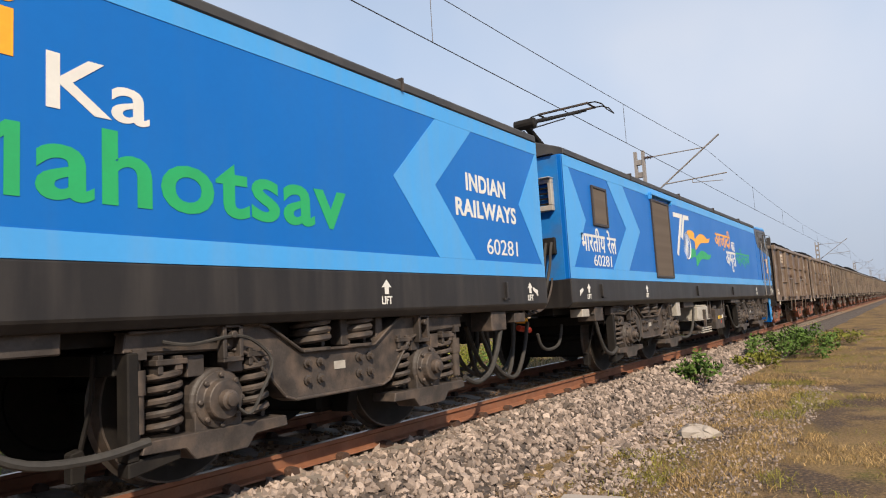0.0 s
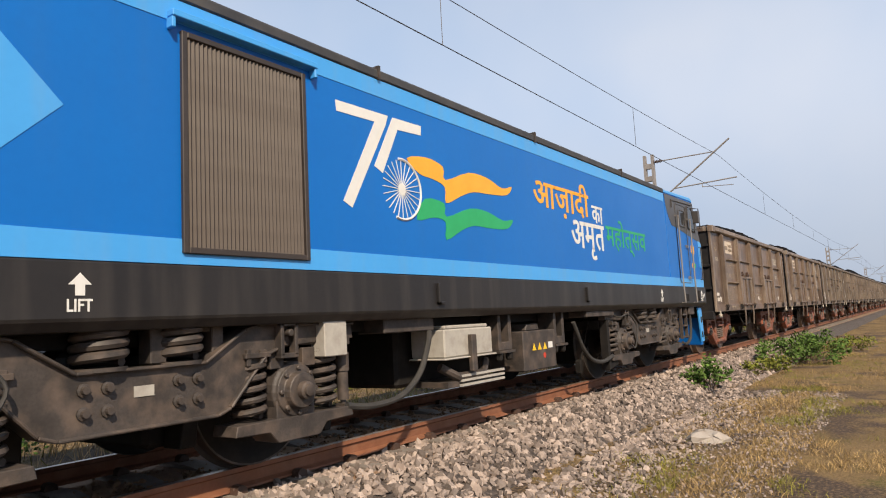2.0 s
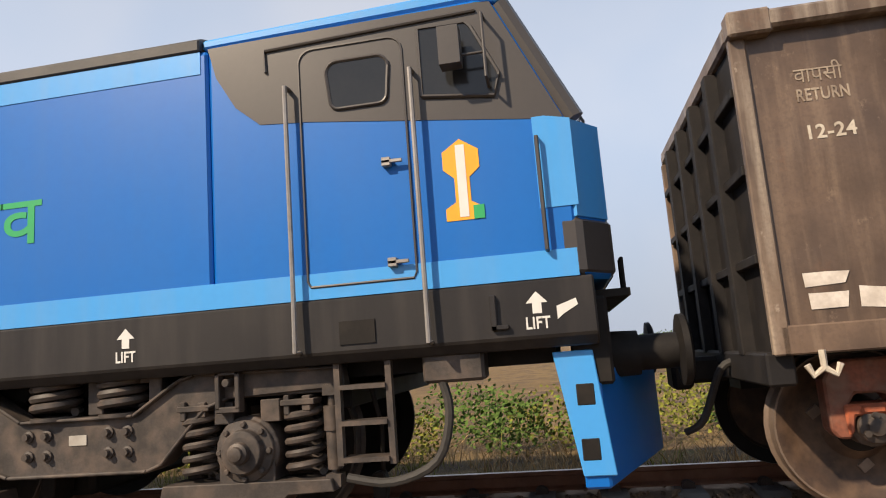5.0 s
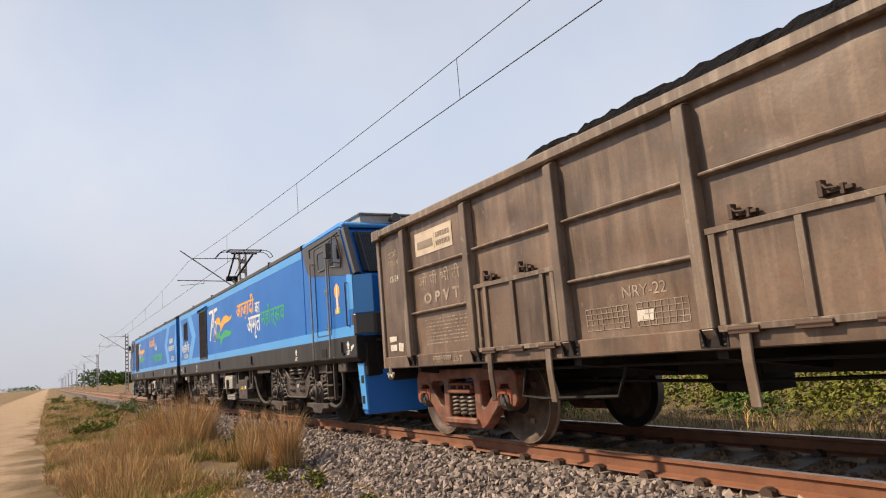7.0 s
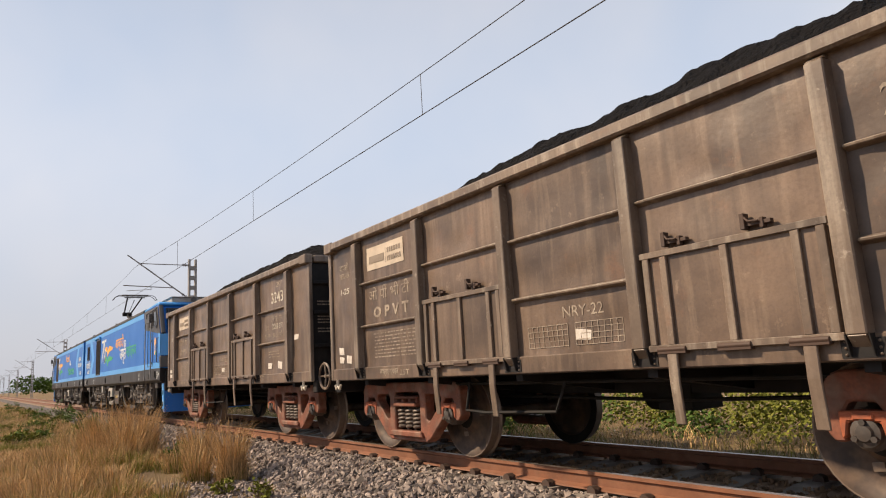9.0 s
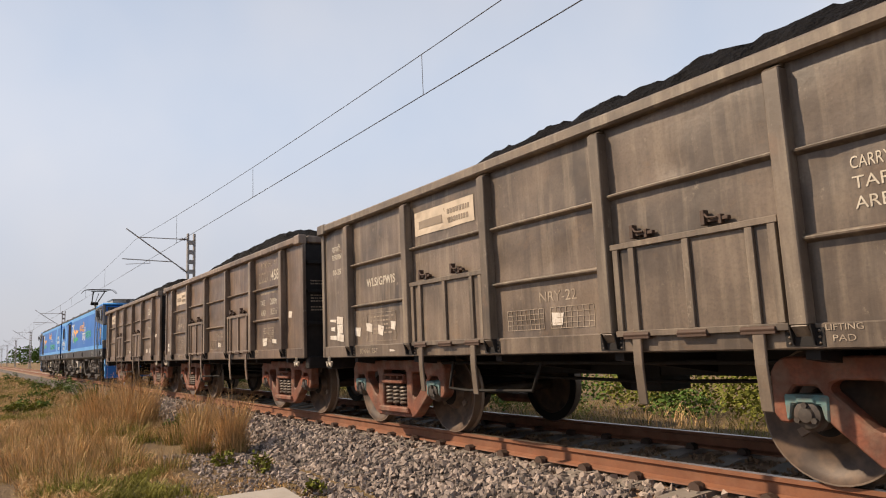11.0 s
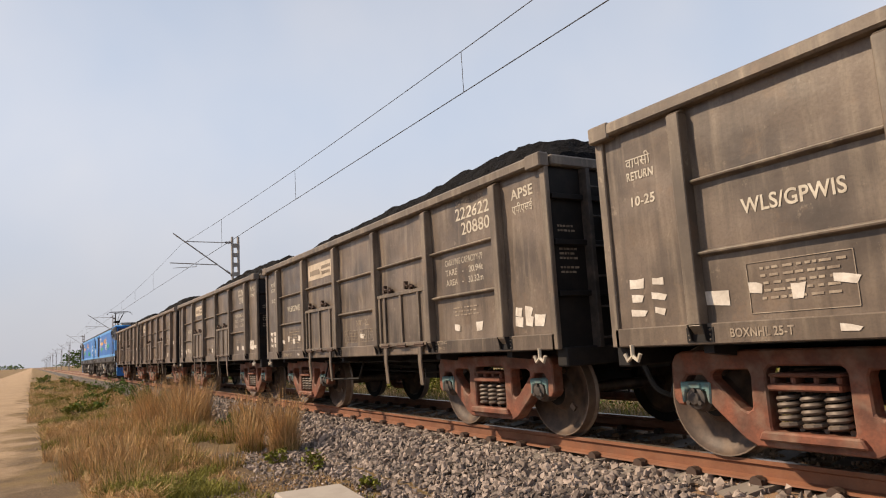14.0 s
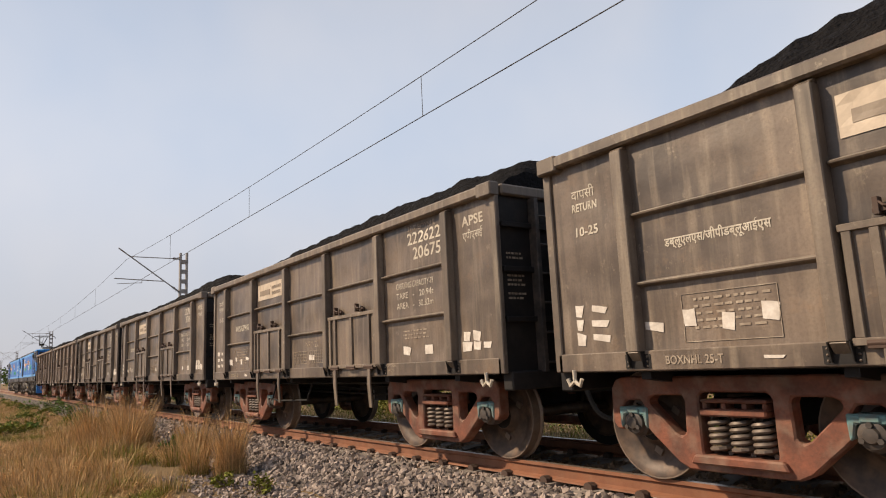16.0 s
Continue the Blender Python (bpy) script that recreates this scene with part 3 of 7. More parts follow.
def wagon_side_frame(s):
    """One cast side frame, over a wheelbase of 2 m round the origin, on the side s."""
    y0, y1 = s * 1.07, s * 1.22
    half = [(0.0, 0.88), (1.12, 0.88), (1.2, 0.85), (1.25, 0.76), (1.25, 0.44), (1.2, 0.38), (1.13, 0.38), (1.12, 0.60), (1.08, 0.66), (0.92, 0.66), (0.88, 0.60), (0.88, 0.42), (0.8, 0.34), (0.56, 0.12), (0.46, 0.07), (0.0, 0.07)]
    outline = half[:-1] + [half[-1]] + [(-x, z) for x, z in reversed(half[1:-1])]
    window = [(0.48, 0.71), (0.76, 0.71), (0.82, 0.68), (0.83, 0.63), (0.58, 0.38), (0.52, 0.35), (0.47, 0.38), (0.46, 0.66)]
    spring = [(-0.31, 0.2), (0.31, 0.2), (0.32, 0.24), (0.32, 0.7), (0.28, 0.74), (-0.28, 0.74), (-0.32, 0.7), (-0.32, 0.24)]
    sh = plate_with_holes([outline, window, [(-x, z) for x, z in window], spring], y0, y1)
    sh.prism([(-0.42, 0.13), (0.42, 0.13), (0.38, 0.21), (-0.38, 0.21)], y0 - s * 0.1, y1 + s * 0.05)
    sh.prism([(-0.29, 0.54), (0.29, 0.54), (0.29, 0.60), (-0.29, 0.60)], s * 0.9, s * 1.27)
    sh.prism([(-0.29, 0.65), (0.29, 0.65), (0.29, 0.68), (-0.29, 0.68)], s * 0.9, s * 1.25)
    for x in (-0.26, -0.09, 0.09, 0.26):
        sh.box(x - 0.02, x + 0.02, min(s * 0.9, s * 1.24), max(s * 0.9, s * 1.24), 0.59, 0.66)
    sh.v = [(x, y, 0.95 * z + 0.1035) for x, y, z in sh.v]
    return sh


def build_bogie_parts():
    made = {"wheelset": wheelset_mesh(0.5, "wheelset", [M_WHEEL, M_UNDERD, M_TREAD])}
    for s, key in ((-1, "near"), (1, "far")):
        made["frame_" + key] = wagon_side_frame(s).mesh("side_frame", M_BOGIE, bevel=0.018)
    sp = Shape()
    for x in (-0.19, 0.0, 0.19):
        sp.coil(x, 0, 0.30, 0.62, 0.074, 0.021, 5.5, 10, 6)
    made["springs"] = sp.mesh("spring_nest", M_SPRING, smooth=True)
    # bolster in near-black steel, underside shade put into its colour
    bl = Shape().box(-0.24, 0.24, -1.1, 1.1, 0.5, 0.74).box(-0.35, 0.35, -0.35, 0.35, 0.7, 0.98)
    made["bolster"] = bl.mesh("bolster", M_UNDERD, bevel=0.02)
    ax = Shape().lathe([(-1.05, 0.125), (-1.17, 0.125), (-1.19, 0.1), (-1.235, 0.095), (-1.245, 0.06), (-1.265, 0.05), (-1.27, 0.02)], 18)
    for k in range(3):
        c = radians(90 + 120 * k)
        ax.lathe([(-1.235, 0.022), (-1.268, 0.022)], 6, at=(0.07 * math.cos(c), 0, 0.07 * math.sin(c)))
    made["axle_cap"] = ax.mesh("axle_cap", M_UNDER, smooth=True)
    made["adapter"] = Shape().prism([(-0.15, -0.02), (-0.16, 0.17), (0.16, 0.17), (0.15, -0.02), (0.12, 0.0), (0.10, 0.1), (-0.10, 0.1), (-0.12, 0.0)], -1.235, -1.05).box(-0.07, 0.07, -1.25, -1.2, 0.11, 0.16).mesh("adapter", M_CAPS, bevel=0.012)
    return made


BOGIE = build_bogie_parts()


def add_bogie(wagon, x):
    bogie = part("bogie", BOGIE["bolster"], None, wagon, "rust-red cast steel bogie with coil springs", at=pose(x, 0, 0))
    part("side_frame", BOGIE["frame_near"], None, bogie)
    part("side_frame", BOGIE["frame_far"], None, bogie)
    for y in (-1.145, 1.145):
        part("spring_nest", BOGIE["springs"], None, bogie, at=pose(0, y, 0))
    for dx in (-1.0, 1.0):
        part("wheelset", BOGIE["wheelset"], None, bogie, "brown steel wheels on an axle", at=pose(dx, 0, 0.5))
        part("axle_cap", BOGIE["axle_cap"], None, bogie, at=pose(dx, 0, 0.53))
        part("adapter", BOGIE["adapter"], None, bogie, at=pose(dx, 0, 0.5))
    return bogie


SIDE = 1.545                              # the side sheets' plane
XE = [0.0] + POSTS + [WAGON_LEN]


def dent(x, z, side):
    """How far the side sheet is pushed in at a place: shallow bulges between the posts, deeper knocks here and there."""
    i = max(k for k in range(7) if x >= XE[k] - 1e-6 or k == 0)
    u = min(1.0, (x - XE[i]) / 0.12, (XE[i + 1] - x) / 0.12)
    v = min(1.0, abs(z - 2.33) / 0.1, abs(z - 1.73) / 0.1, (z - SILL - 0.15) / 0.1, (TOP - 0.1 - z) / 0.1)
    n = 0.012 * noise.noise((x * 1.7 + side, z * 2.1, i * 3.1)) + 0.006 * noise.noise((x * 5.0, z * 5.0, i + side))
    knock = max(0.0, noise.noise((x * 2.6, z * 2.6, 8.0 + i + side)) - 0.35) * 0.05
    return (n + knock) * max(0.0, min(u, v))


def sheet_mesh(x0, x1, z0, z1, y, name, nx=18, nz=22):
    """A slightly dented steel sheet with thickness."""
    sh = Shape()
    for k, off in ((0, 0.0), (1, 0.012)):
        for i in range(nx + 1):
            for j in range(nz + 1):
                x, z = x0 + (x1 - x0) * i / nx, z0 + (z1 - z0) * j / nz
                d = dent(x, z, 1 if y > 0 else -1)
                sh.v.append((x, y - d * (1 if y > 0 else -1) + off * (-1 if y > 0 else 1), z))
    n = (nx + 1) * (nz + 1)
    for i in range(nx):
        for j in range(nz):
            p = i * (nz + 1) + j
            sh.f.append((p, p + nz + 1, p + nz + 2, p + 1))
            sh.f.append((n + p, n + p + 1, n + p + nz + 2, n + p + nz + 1))
    sh.s = [0] * len(sh.f)
    return sh.mesh(name, M_WAGON, smooth=True)


def build_wagon_parts():
    made = {}
    for i in range(7):
        for s in (-1, 1):
            made["sheet", i, s] = sheet_mesh(XE[i], XE[i + 1], SILL + 0.15, TOP - 0.1, s * SIDE, "side_sheet")
    post = Shape()
    post.prism([(-0.07, -0.005), (-0.062, 0.1), (0.062, 0.1), (0.07, -0.005)], 1.16, 2.93, "xy")
    post.prism([(0.1, 2.93), (-0.005, 2.99), (-0.005, 2.93)], -0.06, 0.06, "yz")
    post.prism([(0.1, 1.16), (0.015, 1.06), (-0.005, 1.06), (-0.005, 1.16)], -0.06, 0.06, "yz")
    for s in (-1, 1):
        p = Shape()
        p.v, p.f, p.s = [(x, s * (SIDE + y), z) for x, y, z in post.v], list(post.f), list(post.s)
        made["post", s] = p.mesh("side_post", M_WPOST, bevel=0.008)
    cop = Shape().box(-0.03, WAGON_LEN + 0.03, -0.05, 0.095, TOP - 0.12, TOP)
    made["coping"] = cop.mesh("coping", M_WPOST, bevel=0.02)
    made["end_coping"] = Shape().box(-0.05, 0.07, -SIDE + 0.06, SIDE - 0.06, TOP - 0.13, TOP - 0.002).mesh("end_coping", M_WPOST, bevel=0.02)
    made["sill"] = Shape().box(0.0, WAGON_LEN, -0.03, 0.02, SILL, SILL + 0.17).mesh("side_sill", M_WAGON, bevel=0.01)
    # foot bracket, its near-black plates painting the shade inside the hollow
    ft = Shape().prism([(0.03, 1.165), (0.095, 1.165), (0.06, 1.03), (0.03, 1.03)], -0.075, -0.066, "yz").prism([(0.03, 1.165), (0.095, 1.165), (0.06, 1.03), (0.03, 1.03)], 0.066, 0.075, "yz")
    made["post_foot"] = ft.box(-0.13, 0.13, 0.028, 0.036, 1.02, 1.14).mesh("post_foot", M_WDARK)
    rv = Shape()
    for dx in (-0.1, 0.1):
        for z in (1.04, 1.08, 1.12):
            rv.lathe([(0.034, 0.011), (0.042, 0.009), (0.046, 0.003)], 6, at=(dx, 0, z))
    made["rivets"] = rv.mesh("rivet_row", M_WPOST)
    made["weld"] = Shape().box(0.16, 1.5, 0.0, 0.006, 1.17, 1.18).mesh("seam", M_WDARK)
    rail = Shape().prism([(-0.0, 0.0), (0.055, 0.02), (0.06, 0.04), (0.0, 0.06)], 0.075, 1.66 - 0.075, "yz")
    made["rail"] = rail.mesh("stiffener", M_WPOST, bevel=0.004)
    railz = Shape().prism([(-0.0, 0.0), (0.055, 0.02), (0.06, 0.04), (0.0, 0.06)], 0.03, 0.86 - 0.075, "yz")
    # side door: frame, two leaves, hinges and latch
    made["door"] = Shape().box(0.1, 1.56, 0.02, 0.04, 1.16, 1.88).mesh("door", M_WAGON, bevel=0.005)
    made["door_rib"] = Shape().box(-0.03, 0.03, 0.04, 0.068, 1.18, 1.87).mesh("door_rib", M_WPOST, bevel=0.004)
    made["door_rail"] = Shape().box(0.08, 1.58, 0.04, 0.072, 0, 0.05).mesh("door_rail", M_WPOST, bevel=0.004)
    lt = Shape().box(-0.16, 0.16, 0.03, 0.09, 1.955, 1.995).box(-0.14, -0.09, 0.03, 0.12, 1.93, 2.09).box(0.05, 0.09, 0.03, 0.1, 1.92, 2.02)
    lt.tube([(-0.11, 0.10, 2.06), (-0.05, 0.12, 2.0), (0.05, 0.11, 1.99)], 0.014, 6)
    made["latch"] = lt.mesh("latch", M_CLIP, bevel=0.004)
    hg = Shape()
    hg.box(-0.13, 0.13, 0.03, 0.085, 1.11, 1.135)
    hg.lathe([(-0.13, 0.022), (0.13, 0.022)], 8, at=(0, 0.07, 1.145), axis="x")
    made["hinge"] = hg.mesh("hinge", M_CLIP, bevel=0.003)
    made["strap"] = Shape().prism([(0.05, 1.14), (0.08, 1.14), (0.085, 0.9), (0.06, 0.58), (0.04, 0.58), (0.06, 0.9)], -0.045, 0.045, "yz").mesh("door_strap", M_WPOST, bevel=0.006)
    # ends, near black: soot with their shade painted in
    for x, s in ((0.0, -1), (WAGON_LEN, 1)):
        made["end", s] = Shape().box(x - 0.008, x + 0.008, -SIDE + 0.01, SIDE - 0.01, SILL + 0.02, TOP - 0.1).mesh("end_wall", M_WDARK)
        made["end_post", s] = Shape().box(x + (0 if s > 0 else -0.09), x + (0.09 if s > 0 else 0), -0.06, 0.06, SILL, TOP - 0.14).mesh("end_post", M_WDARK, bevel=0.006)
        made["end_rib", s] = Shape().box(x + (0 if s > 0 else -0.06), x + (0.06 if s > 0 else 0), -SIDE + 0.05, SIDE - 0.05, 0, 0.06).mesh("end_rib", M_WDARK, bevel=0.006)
        made["corner", s] = Shape().box(x - 0.05, x + 0.05, -0.03, 0.03, SILL, TOP - 0.12).mesh("corner_post", M_WPOST, bevel=0.01)
        # coupler, yoke and hose
        k = Shape().box(x + s * 0.0, x + s * 0.30, -0.12, 0.12, 0.78, 0.98).box(x + s * 0.28, x + s * 0.44, -0.17, 0.17, 0.74, 1.02)
        made["coupler", s] = k.mesh("coupler", M_UNDERD, bevel=0.03)
        h = Shape().hose([(x, -0.55, 0.95), (x + s * 0.15, -0.55, 0.9), (x + s * 0.3, -0.5, 0.55), (x + s * 0.42, -0.4, 0.45)], 0.028, 8)
        made["hose", s] = h.mesh("brake_hose", M_RUBBER, smooth=True)
        # headstock in the same black, which holds painted shade as well as soot
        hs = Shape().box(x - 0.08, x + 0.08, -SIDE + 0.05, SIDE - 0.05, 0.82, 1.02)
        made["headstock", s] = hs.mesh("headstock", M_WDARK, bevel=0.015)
    # floor, bearers and brake gear kept near black to paint the shade beneath
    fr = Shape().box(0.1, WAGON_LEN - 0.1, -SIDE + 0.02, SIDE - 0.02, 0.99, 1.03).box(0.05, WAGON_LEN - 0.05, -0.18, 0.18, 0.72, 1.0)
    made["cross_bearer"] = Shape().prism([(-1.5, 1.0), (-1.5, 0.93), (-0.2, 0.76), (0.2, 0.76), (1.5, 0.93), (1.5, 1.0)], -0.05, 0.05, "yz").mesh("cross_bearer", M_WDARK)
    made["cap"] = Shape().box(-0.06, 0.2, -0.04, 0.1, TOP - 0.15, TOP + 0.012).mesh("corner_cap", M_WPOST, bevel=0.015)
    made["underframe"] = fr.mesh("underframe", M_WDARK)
    br = Shape().lathe([(4.2, 0.16), (4.25, 0.2), (4.85, 0.2), (4.9, 0.16)], 16, at=(0, 0.55, 0.68), axis="x")
    br.tube([(2.4, -0.5, 0.72), (5.2, -0.3, 0.66), (7.4, -0.5, 0.72)], 0.02, 6).tube([(1.0, -1.2, 0.9), (9.0, -1.2, 0.9)], 0.02, 6)
    br.tube([(3.2, -1.35, 0.92), (3.25, -1.45, 0.62), (3.6, -1.45, 0.6), (4.6, -1.35, 0.62), (4.7, -1.3, 0.9)], 0.018, 6)
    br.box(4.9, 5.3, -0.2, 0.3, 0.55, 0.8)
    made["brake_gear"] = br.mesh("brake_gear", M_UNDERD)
    hw = Shape()
    rim = [(0.2 * math.cos(2 * math.pi * i / 20), 0, 0.2 * math.sin(2 * math.pi * i / 20)) for i in range(21)]
    hw.tube(rim, 0.02, 6)
    for k in range(4):
        c = math.pi * k / 4 * 2
        hw.tube([(0, 0.02, 0), (0.2 * math.cos(c), 0, 0.2 * math.sin(c))], 0.014, 5)
    hw.tube([(0, 0, 0), (0, 0.3, 0)], 0.03, 6)
    made["handwheel"] = hw.mesh("brake_wheel", M_WPOST, smooth=True)
    hk = Shape().tube([(0, 0, 0.02), (0, 0, -0.08), (-0.06, 0, -0.12), (-0.09, 0, -0.06)], 0.02, 6).tube([(0, 0, -0.08), (0.06, 0, -0.12), (0.09, 0, -0.06)], 0.02, 6)
    made["hook"] = hk.mesh("rope_hook", M_CLEAR, smooth=True)
    made["stile"] = Shape().box(WAGON_LEN + 0.01, WAGON_LEN + 0.13, -0.03, 0.03, 1.0, 2.95).mesh("ladder", M_UNDER, bevel=0.004)
    made["rung"] = Shape().tube([(WAGON_LEN + 0.1, 0.03, 0), (WAGON_LEN + 0.1, 0.46, 0)], 0.014, 6).mesh("rung", M_UNDER)
    pr, rnd = Shape(), random.Random(31)
    for z, rows in ((2.3, 2), (2.05, 3), (1.85, 2)):
        for r in range(rows):
            y = -1.42
            while y < -1.2:
                l = rnd.uniform(0.02, 0.06)
                pr.box(WAGON_LEN + 0.008, WAGON_LEN + 0.011, y, y + l, z - 0.05 * r, z - 0.05 * r + 0.022)
                y += l + 0.015
    made["end_print"] = pr.mesh("end_print", M_FADE)
    return made


WP = build_wagon_parts()


def coal_mesh(seed, ridge):
    """A heaped load at its angle of rest, its ridge through (place, height) along the wagon, lumpy on top."""
    sh = Shape()
    nx, ny = 150, 44
    rx, rh = zip(*ridge)
    for i in range(nx + 1):
        for j in range(ny + 1):
            x, y = 0.03 + (WAGON_LEN - 0.06) * i / nx, -1.5 + 3.0 * j / ny
            top = float(np.interp(x, rx, rh)) + 0.06 * noise.noise((x * 1.3, seed, 0))
            rest = 0.86 * (1.5 - abs(y)) - 0.06
            h = top - 0.09 * math.log1p(math.exp((top - rest) / 0.09))
            z = TOP - 0.04 + h
            z += 0.06 * noise.noise((x * 2.4, y * 2.4, seed)) + 0.045 * noise.noise((x * 6, y * 6, seed)) + 0.035 * noise.noise((x * 14, y * 14, seed))
            if j in (0, ny) or i in (0, nx):
                z = min(z, TOP - 0.06)
            sh.v.append((x, y, z))
    for i in range(nx):
        for j in range(ny):
            p = i * (ny + 1) + j
            sh.f.append((p, p + ny + 1, p + ny + 2, p + 1))
    sh.s = [0] * len(sh.f)
    return sh.mesh("coal_load", M_COAL)


RIDGES = (((0, -0.1), (2.4, 0.0), (3.2, 0.45), (5.5, 0.58), (8.0, 0.64), (8.9, 0.35), (10.1, 0.0)),
          ((0, -0.1), (2.2, 0.1), (3.0, 0.52), (5.0, 0.66), (7.0, 0.7), (8.3, 0.4), (9.4, 0.1), (10.1, 0.0)),
          ((0, -0.1), (2.5, 0.1), (3.5, 0.45), (6.0, 0.55), (8.0, 0.62), (9.6, 0.56), (10.1, 0.2)),
          ((0, -0.1), (1.6, 0.0), (2.0, 0.42), (5.0, 0.52), (6.2, 0.54), (7.0, 0.68), (8.6, 0.68), (9.4, 0.5), (10.1, 0.1)),
          ((0, 0.0), (1.8, 0.1), (3.0, 0.5), (5.0, 0.56), (7.0, 0.6), (9.0, 0.62), (9.8, 0.5), (10.1, 0.2)),
          ((0, -0.1), (1.4, 0.1), (2.2, 0.68), (2.9, 1.0), (4.5, 1.05), (6.5, 0.75), (8.5, 0.7), (9.6, 0.5), (10.1, 0.2)))
COAL = [coal_mesh(k * 3.7 + 1, ridge) for k, ridge in enumerate(RIDGES)]


def wagon(index):
    w = thing("coal_wagon", "sooty brown steel open wagon heaped with coal, on rust-red bogies", "wagon", "coal wagons of the train")
    for i in range(7):
        for s in (-1, 1):
            part("side_sheet", WP["sheet", i, s], None, w)
    for x in POSTS:
        for s in (-1, 1):
            part("side_post", WP["post", s], None, w, at=pose(x, 0, 0))
        foot = part("post_foot", WP["post_foot"], None, w, at=Matrix.Translation((x, -SIDE, 0)) @ Matrix.Scale(-1, 4, (0, 1, 0)))
        part("rivet_row", WP["rivets"], None, foot)
    for s in (-1, 1):
        turn = 0 if s > 0 else 180
        flip = Matrix.Scale(-1, 4, (0, 1, 0)) if s < 0 else Matrix()
        part("coping", WP["coping"], None, w, at=Matrix.Translation((0, s * SIDE, 0)) @ flip)
        part("side_sill", WP["sill"], None, w, at=pose(0, s * SIDE, 0))
        for i in range(5 if s < 0 else 0):
            x = POSTS[i]
            heights = (2.32,) if (x in (2.60, 5.92)) else (2.30, 1.70)
            for z in heights:
                part("stiffener", WP["rail"], None, w, at=Matrix.Translation((x, s * SIDE, z)) @ flip)
        for x0, x1 in DOORS if s < 0 else ():
            m = Matrix.Translation((x0, s * SIDE, 0)) @ flip
            dr = part("door", WP["door"], None, w, "riveted drop door with latch and hinges", at=m)
            for dx in (0.42, 1.1):
                part("latch", WP["latch"], None, dr, at=pose(dx, 0, 0.55) @ Matrix.Scale(0.72, 4))
            for dx in (0.13, 0.3, 0.83, 1.36, 1.53):
                part("door_rib", WP["door_rib"], None, dr, at=pose(dx, 0, 0))
            for z in (1.13, 1.87):
                part("door_rail", WP["door_rail"], None, dr, at=pose(0, 0, z))
            for dx in (0.3, 0.83, 1.36):
                part("hinge", WP["hinge"], None, dr, at=pose(dx, 0, 0))
            for dx in (0.3, 1.36):
                part("door_strap", WP["strap"], None, dr, at=pose(dx, 0, 0))
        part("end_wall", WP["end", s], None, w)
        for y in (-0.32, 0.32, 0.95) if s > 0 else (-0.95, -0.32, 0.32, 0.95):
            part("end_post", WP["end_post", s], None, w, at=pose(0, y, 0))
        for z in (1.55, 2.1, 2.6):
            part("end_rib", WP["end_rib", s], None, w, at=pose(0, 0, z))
        for y in (-SIDE, SIDE):
            part("corner_post", WP["corner", s], None, w, at=pose(0, y, 0))
        part("coupler", WP["coupler", s], None, w)
        part("brake_hose", WP["hose", s], None, w)
        part("headstock", WP["headstock", s], None, w)
        part("end_coping", WP["end_coping"], None, w, at=pose(0 if s < 0 else WAGON_LEN, 0, 0))
    part("underframe", WP["underframe"], None, w)
    for x in (0.95, 2.6, 4.26, 5.92, 7.58, 9.2):
        part("cross_bearer", WP["cross_bearer"], None, w, at=pose(x, 0, 0))
    for x, r in ((0, 0), (WAGON_LEN - 0.14, 0)):
        part("corner_cap", WP["cap"], None, w, at=Matrix.Translation((x, -SIDE, 0)) @ Matrix.Scale(-1, 4, (0, 1, 0)))
    part("brake_gear", WP["brake_gear"], None, w)
    part("rope_hook", WP["hook"], None, w, at=pose(0.2, -SIDE - 0.04, SILL))
    part("rope_hook", WP["hook"], None, w, at=pose(WAGON_LEN - 0.25, -SIDE - 0.04, SILL))
    ladder = part("ladder", WP["stile"], None, w, "steel rung ladder", at=pose(0, -1.03, 0))
    part("stile", WP["stile"], None, ladder, at=pose(0, 0.49, 0))
    for i in range(6):
        part("rung", WP["rung"], None, ladder, at=pose(0, 0, 1.1 + 0.33 * i))
    tagged(part("end_print", WP["end_print"], None, w), kind="stuff")
    for x in (1.55, 8.35):
        add_bogie(w, x)
    return w


TRAIN = []
WAGONS = []
first_wagon = wagon(0)
for k in range(34):
    w = first_wagon if k == 0 else copy_thing(first_wagon, Matrix())
    WAGONS.append(w)
    TRAIN.append((w, WAGON_FRONT + WAGON_PITCH * k))
SWAP = {M_WAGON.name: M_WAGON_GREY, M_WPOST.name: M_WPOST_GREY}   # the wagons behind the first two are greyer
for k, w in enumerate(WAGONS):
    for ob in w.children_recursive:
        for slot in ob.material_slots:
            other = SWAP.get(slot.material.name) if k > 1 else M_PRIMER if slot.material is M_CAPS else None
            if other:
                slot.link = "OBJECT"
                slot.material = other
    if k > 1:
        tagged(w, "sooty grey steel open wagon heaped with coal, on rust-red bogies", "wagon", "coal wagons of the train")
    ld = new("coal_load", COAL[k % 6])
    tagged(ld, "black heaped coal filling the wagon", "coal", kind="stuff")
    TRAIN.append((ld, WAGON_FRONT + WAGON_PITCH * k))


# ---- locomotive ----
LOCO_LEN, LSIDE = 17.55, 1.58


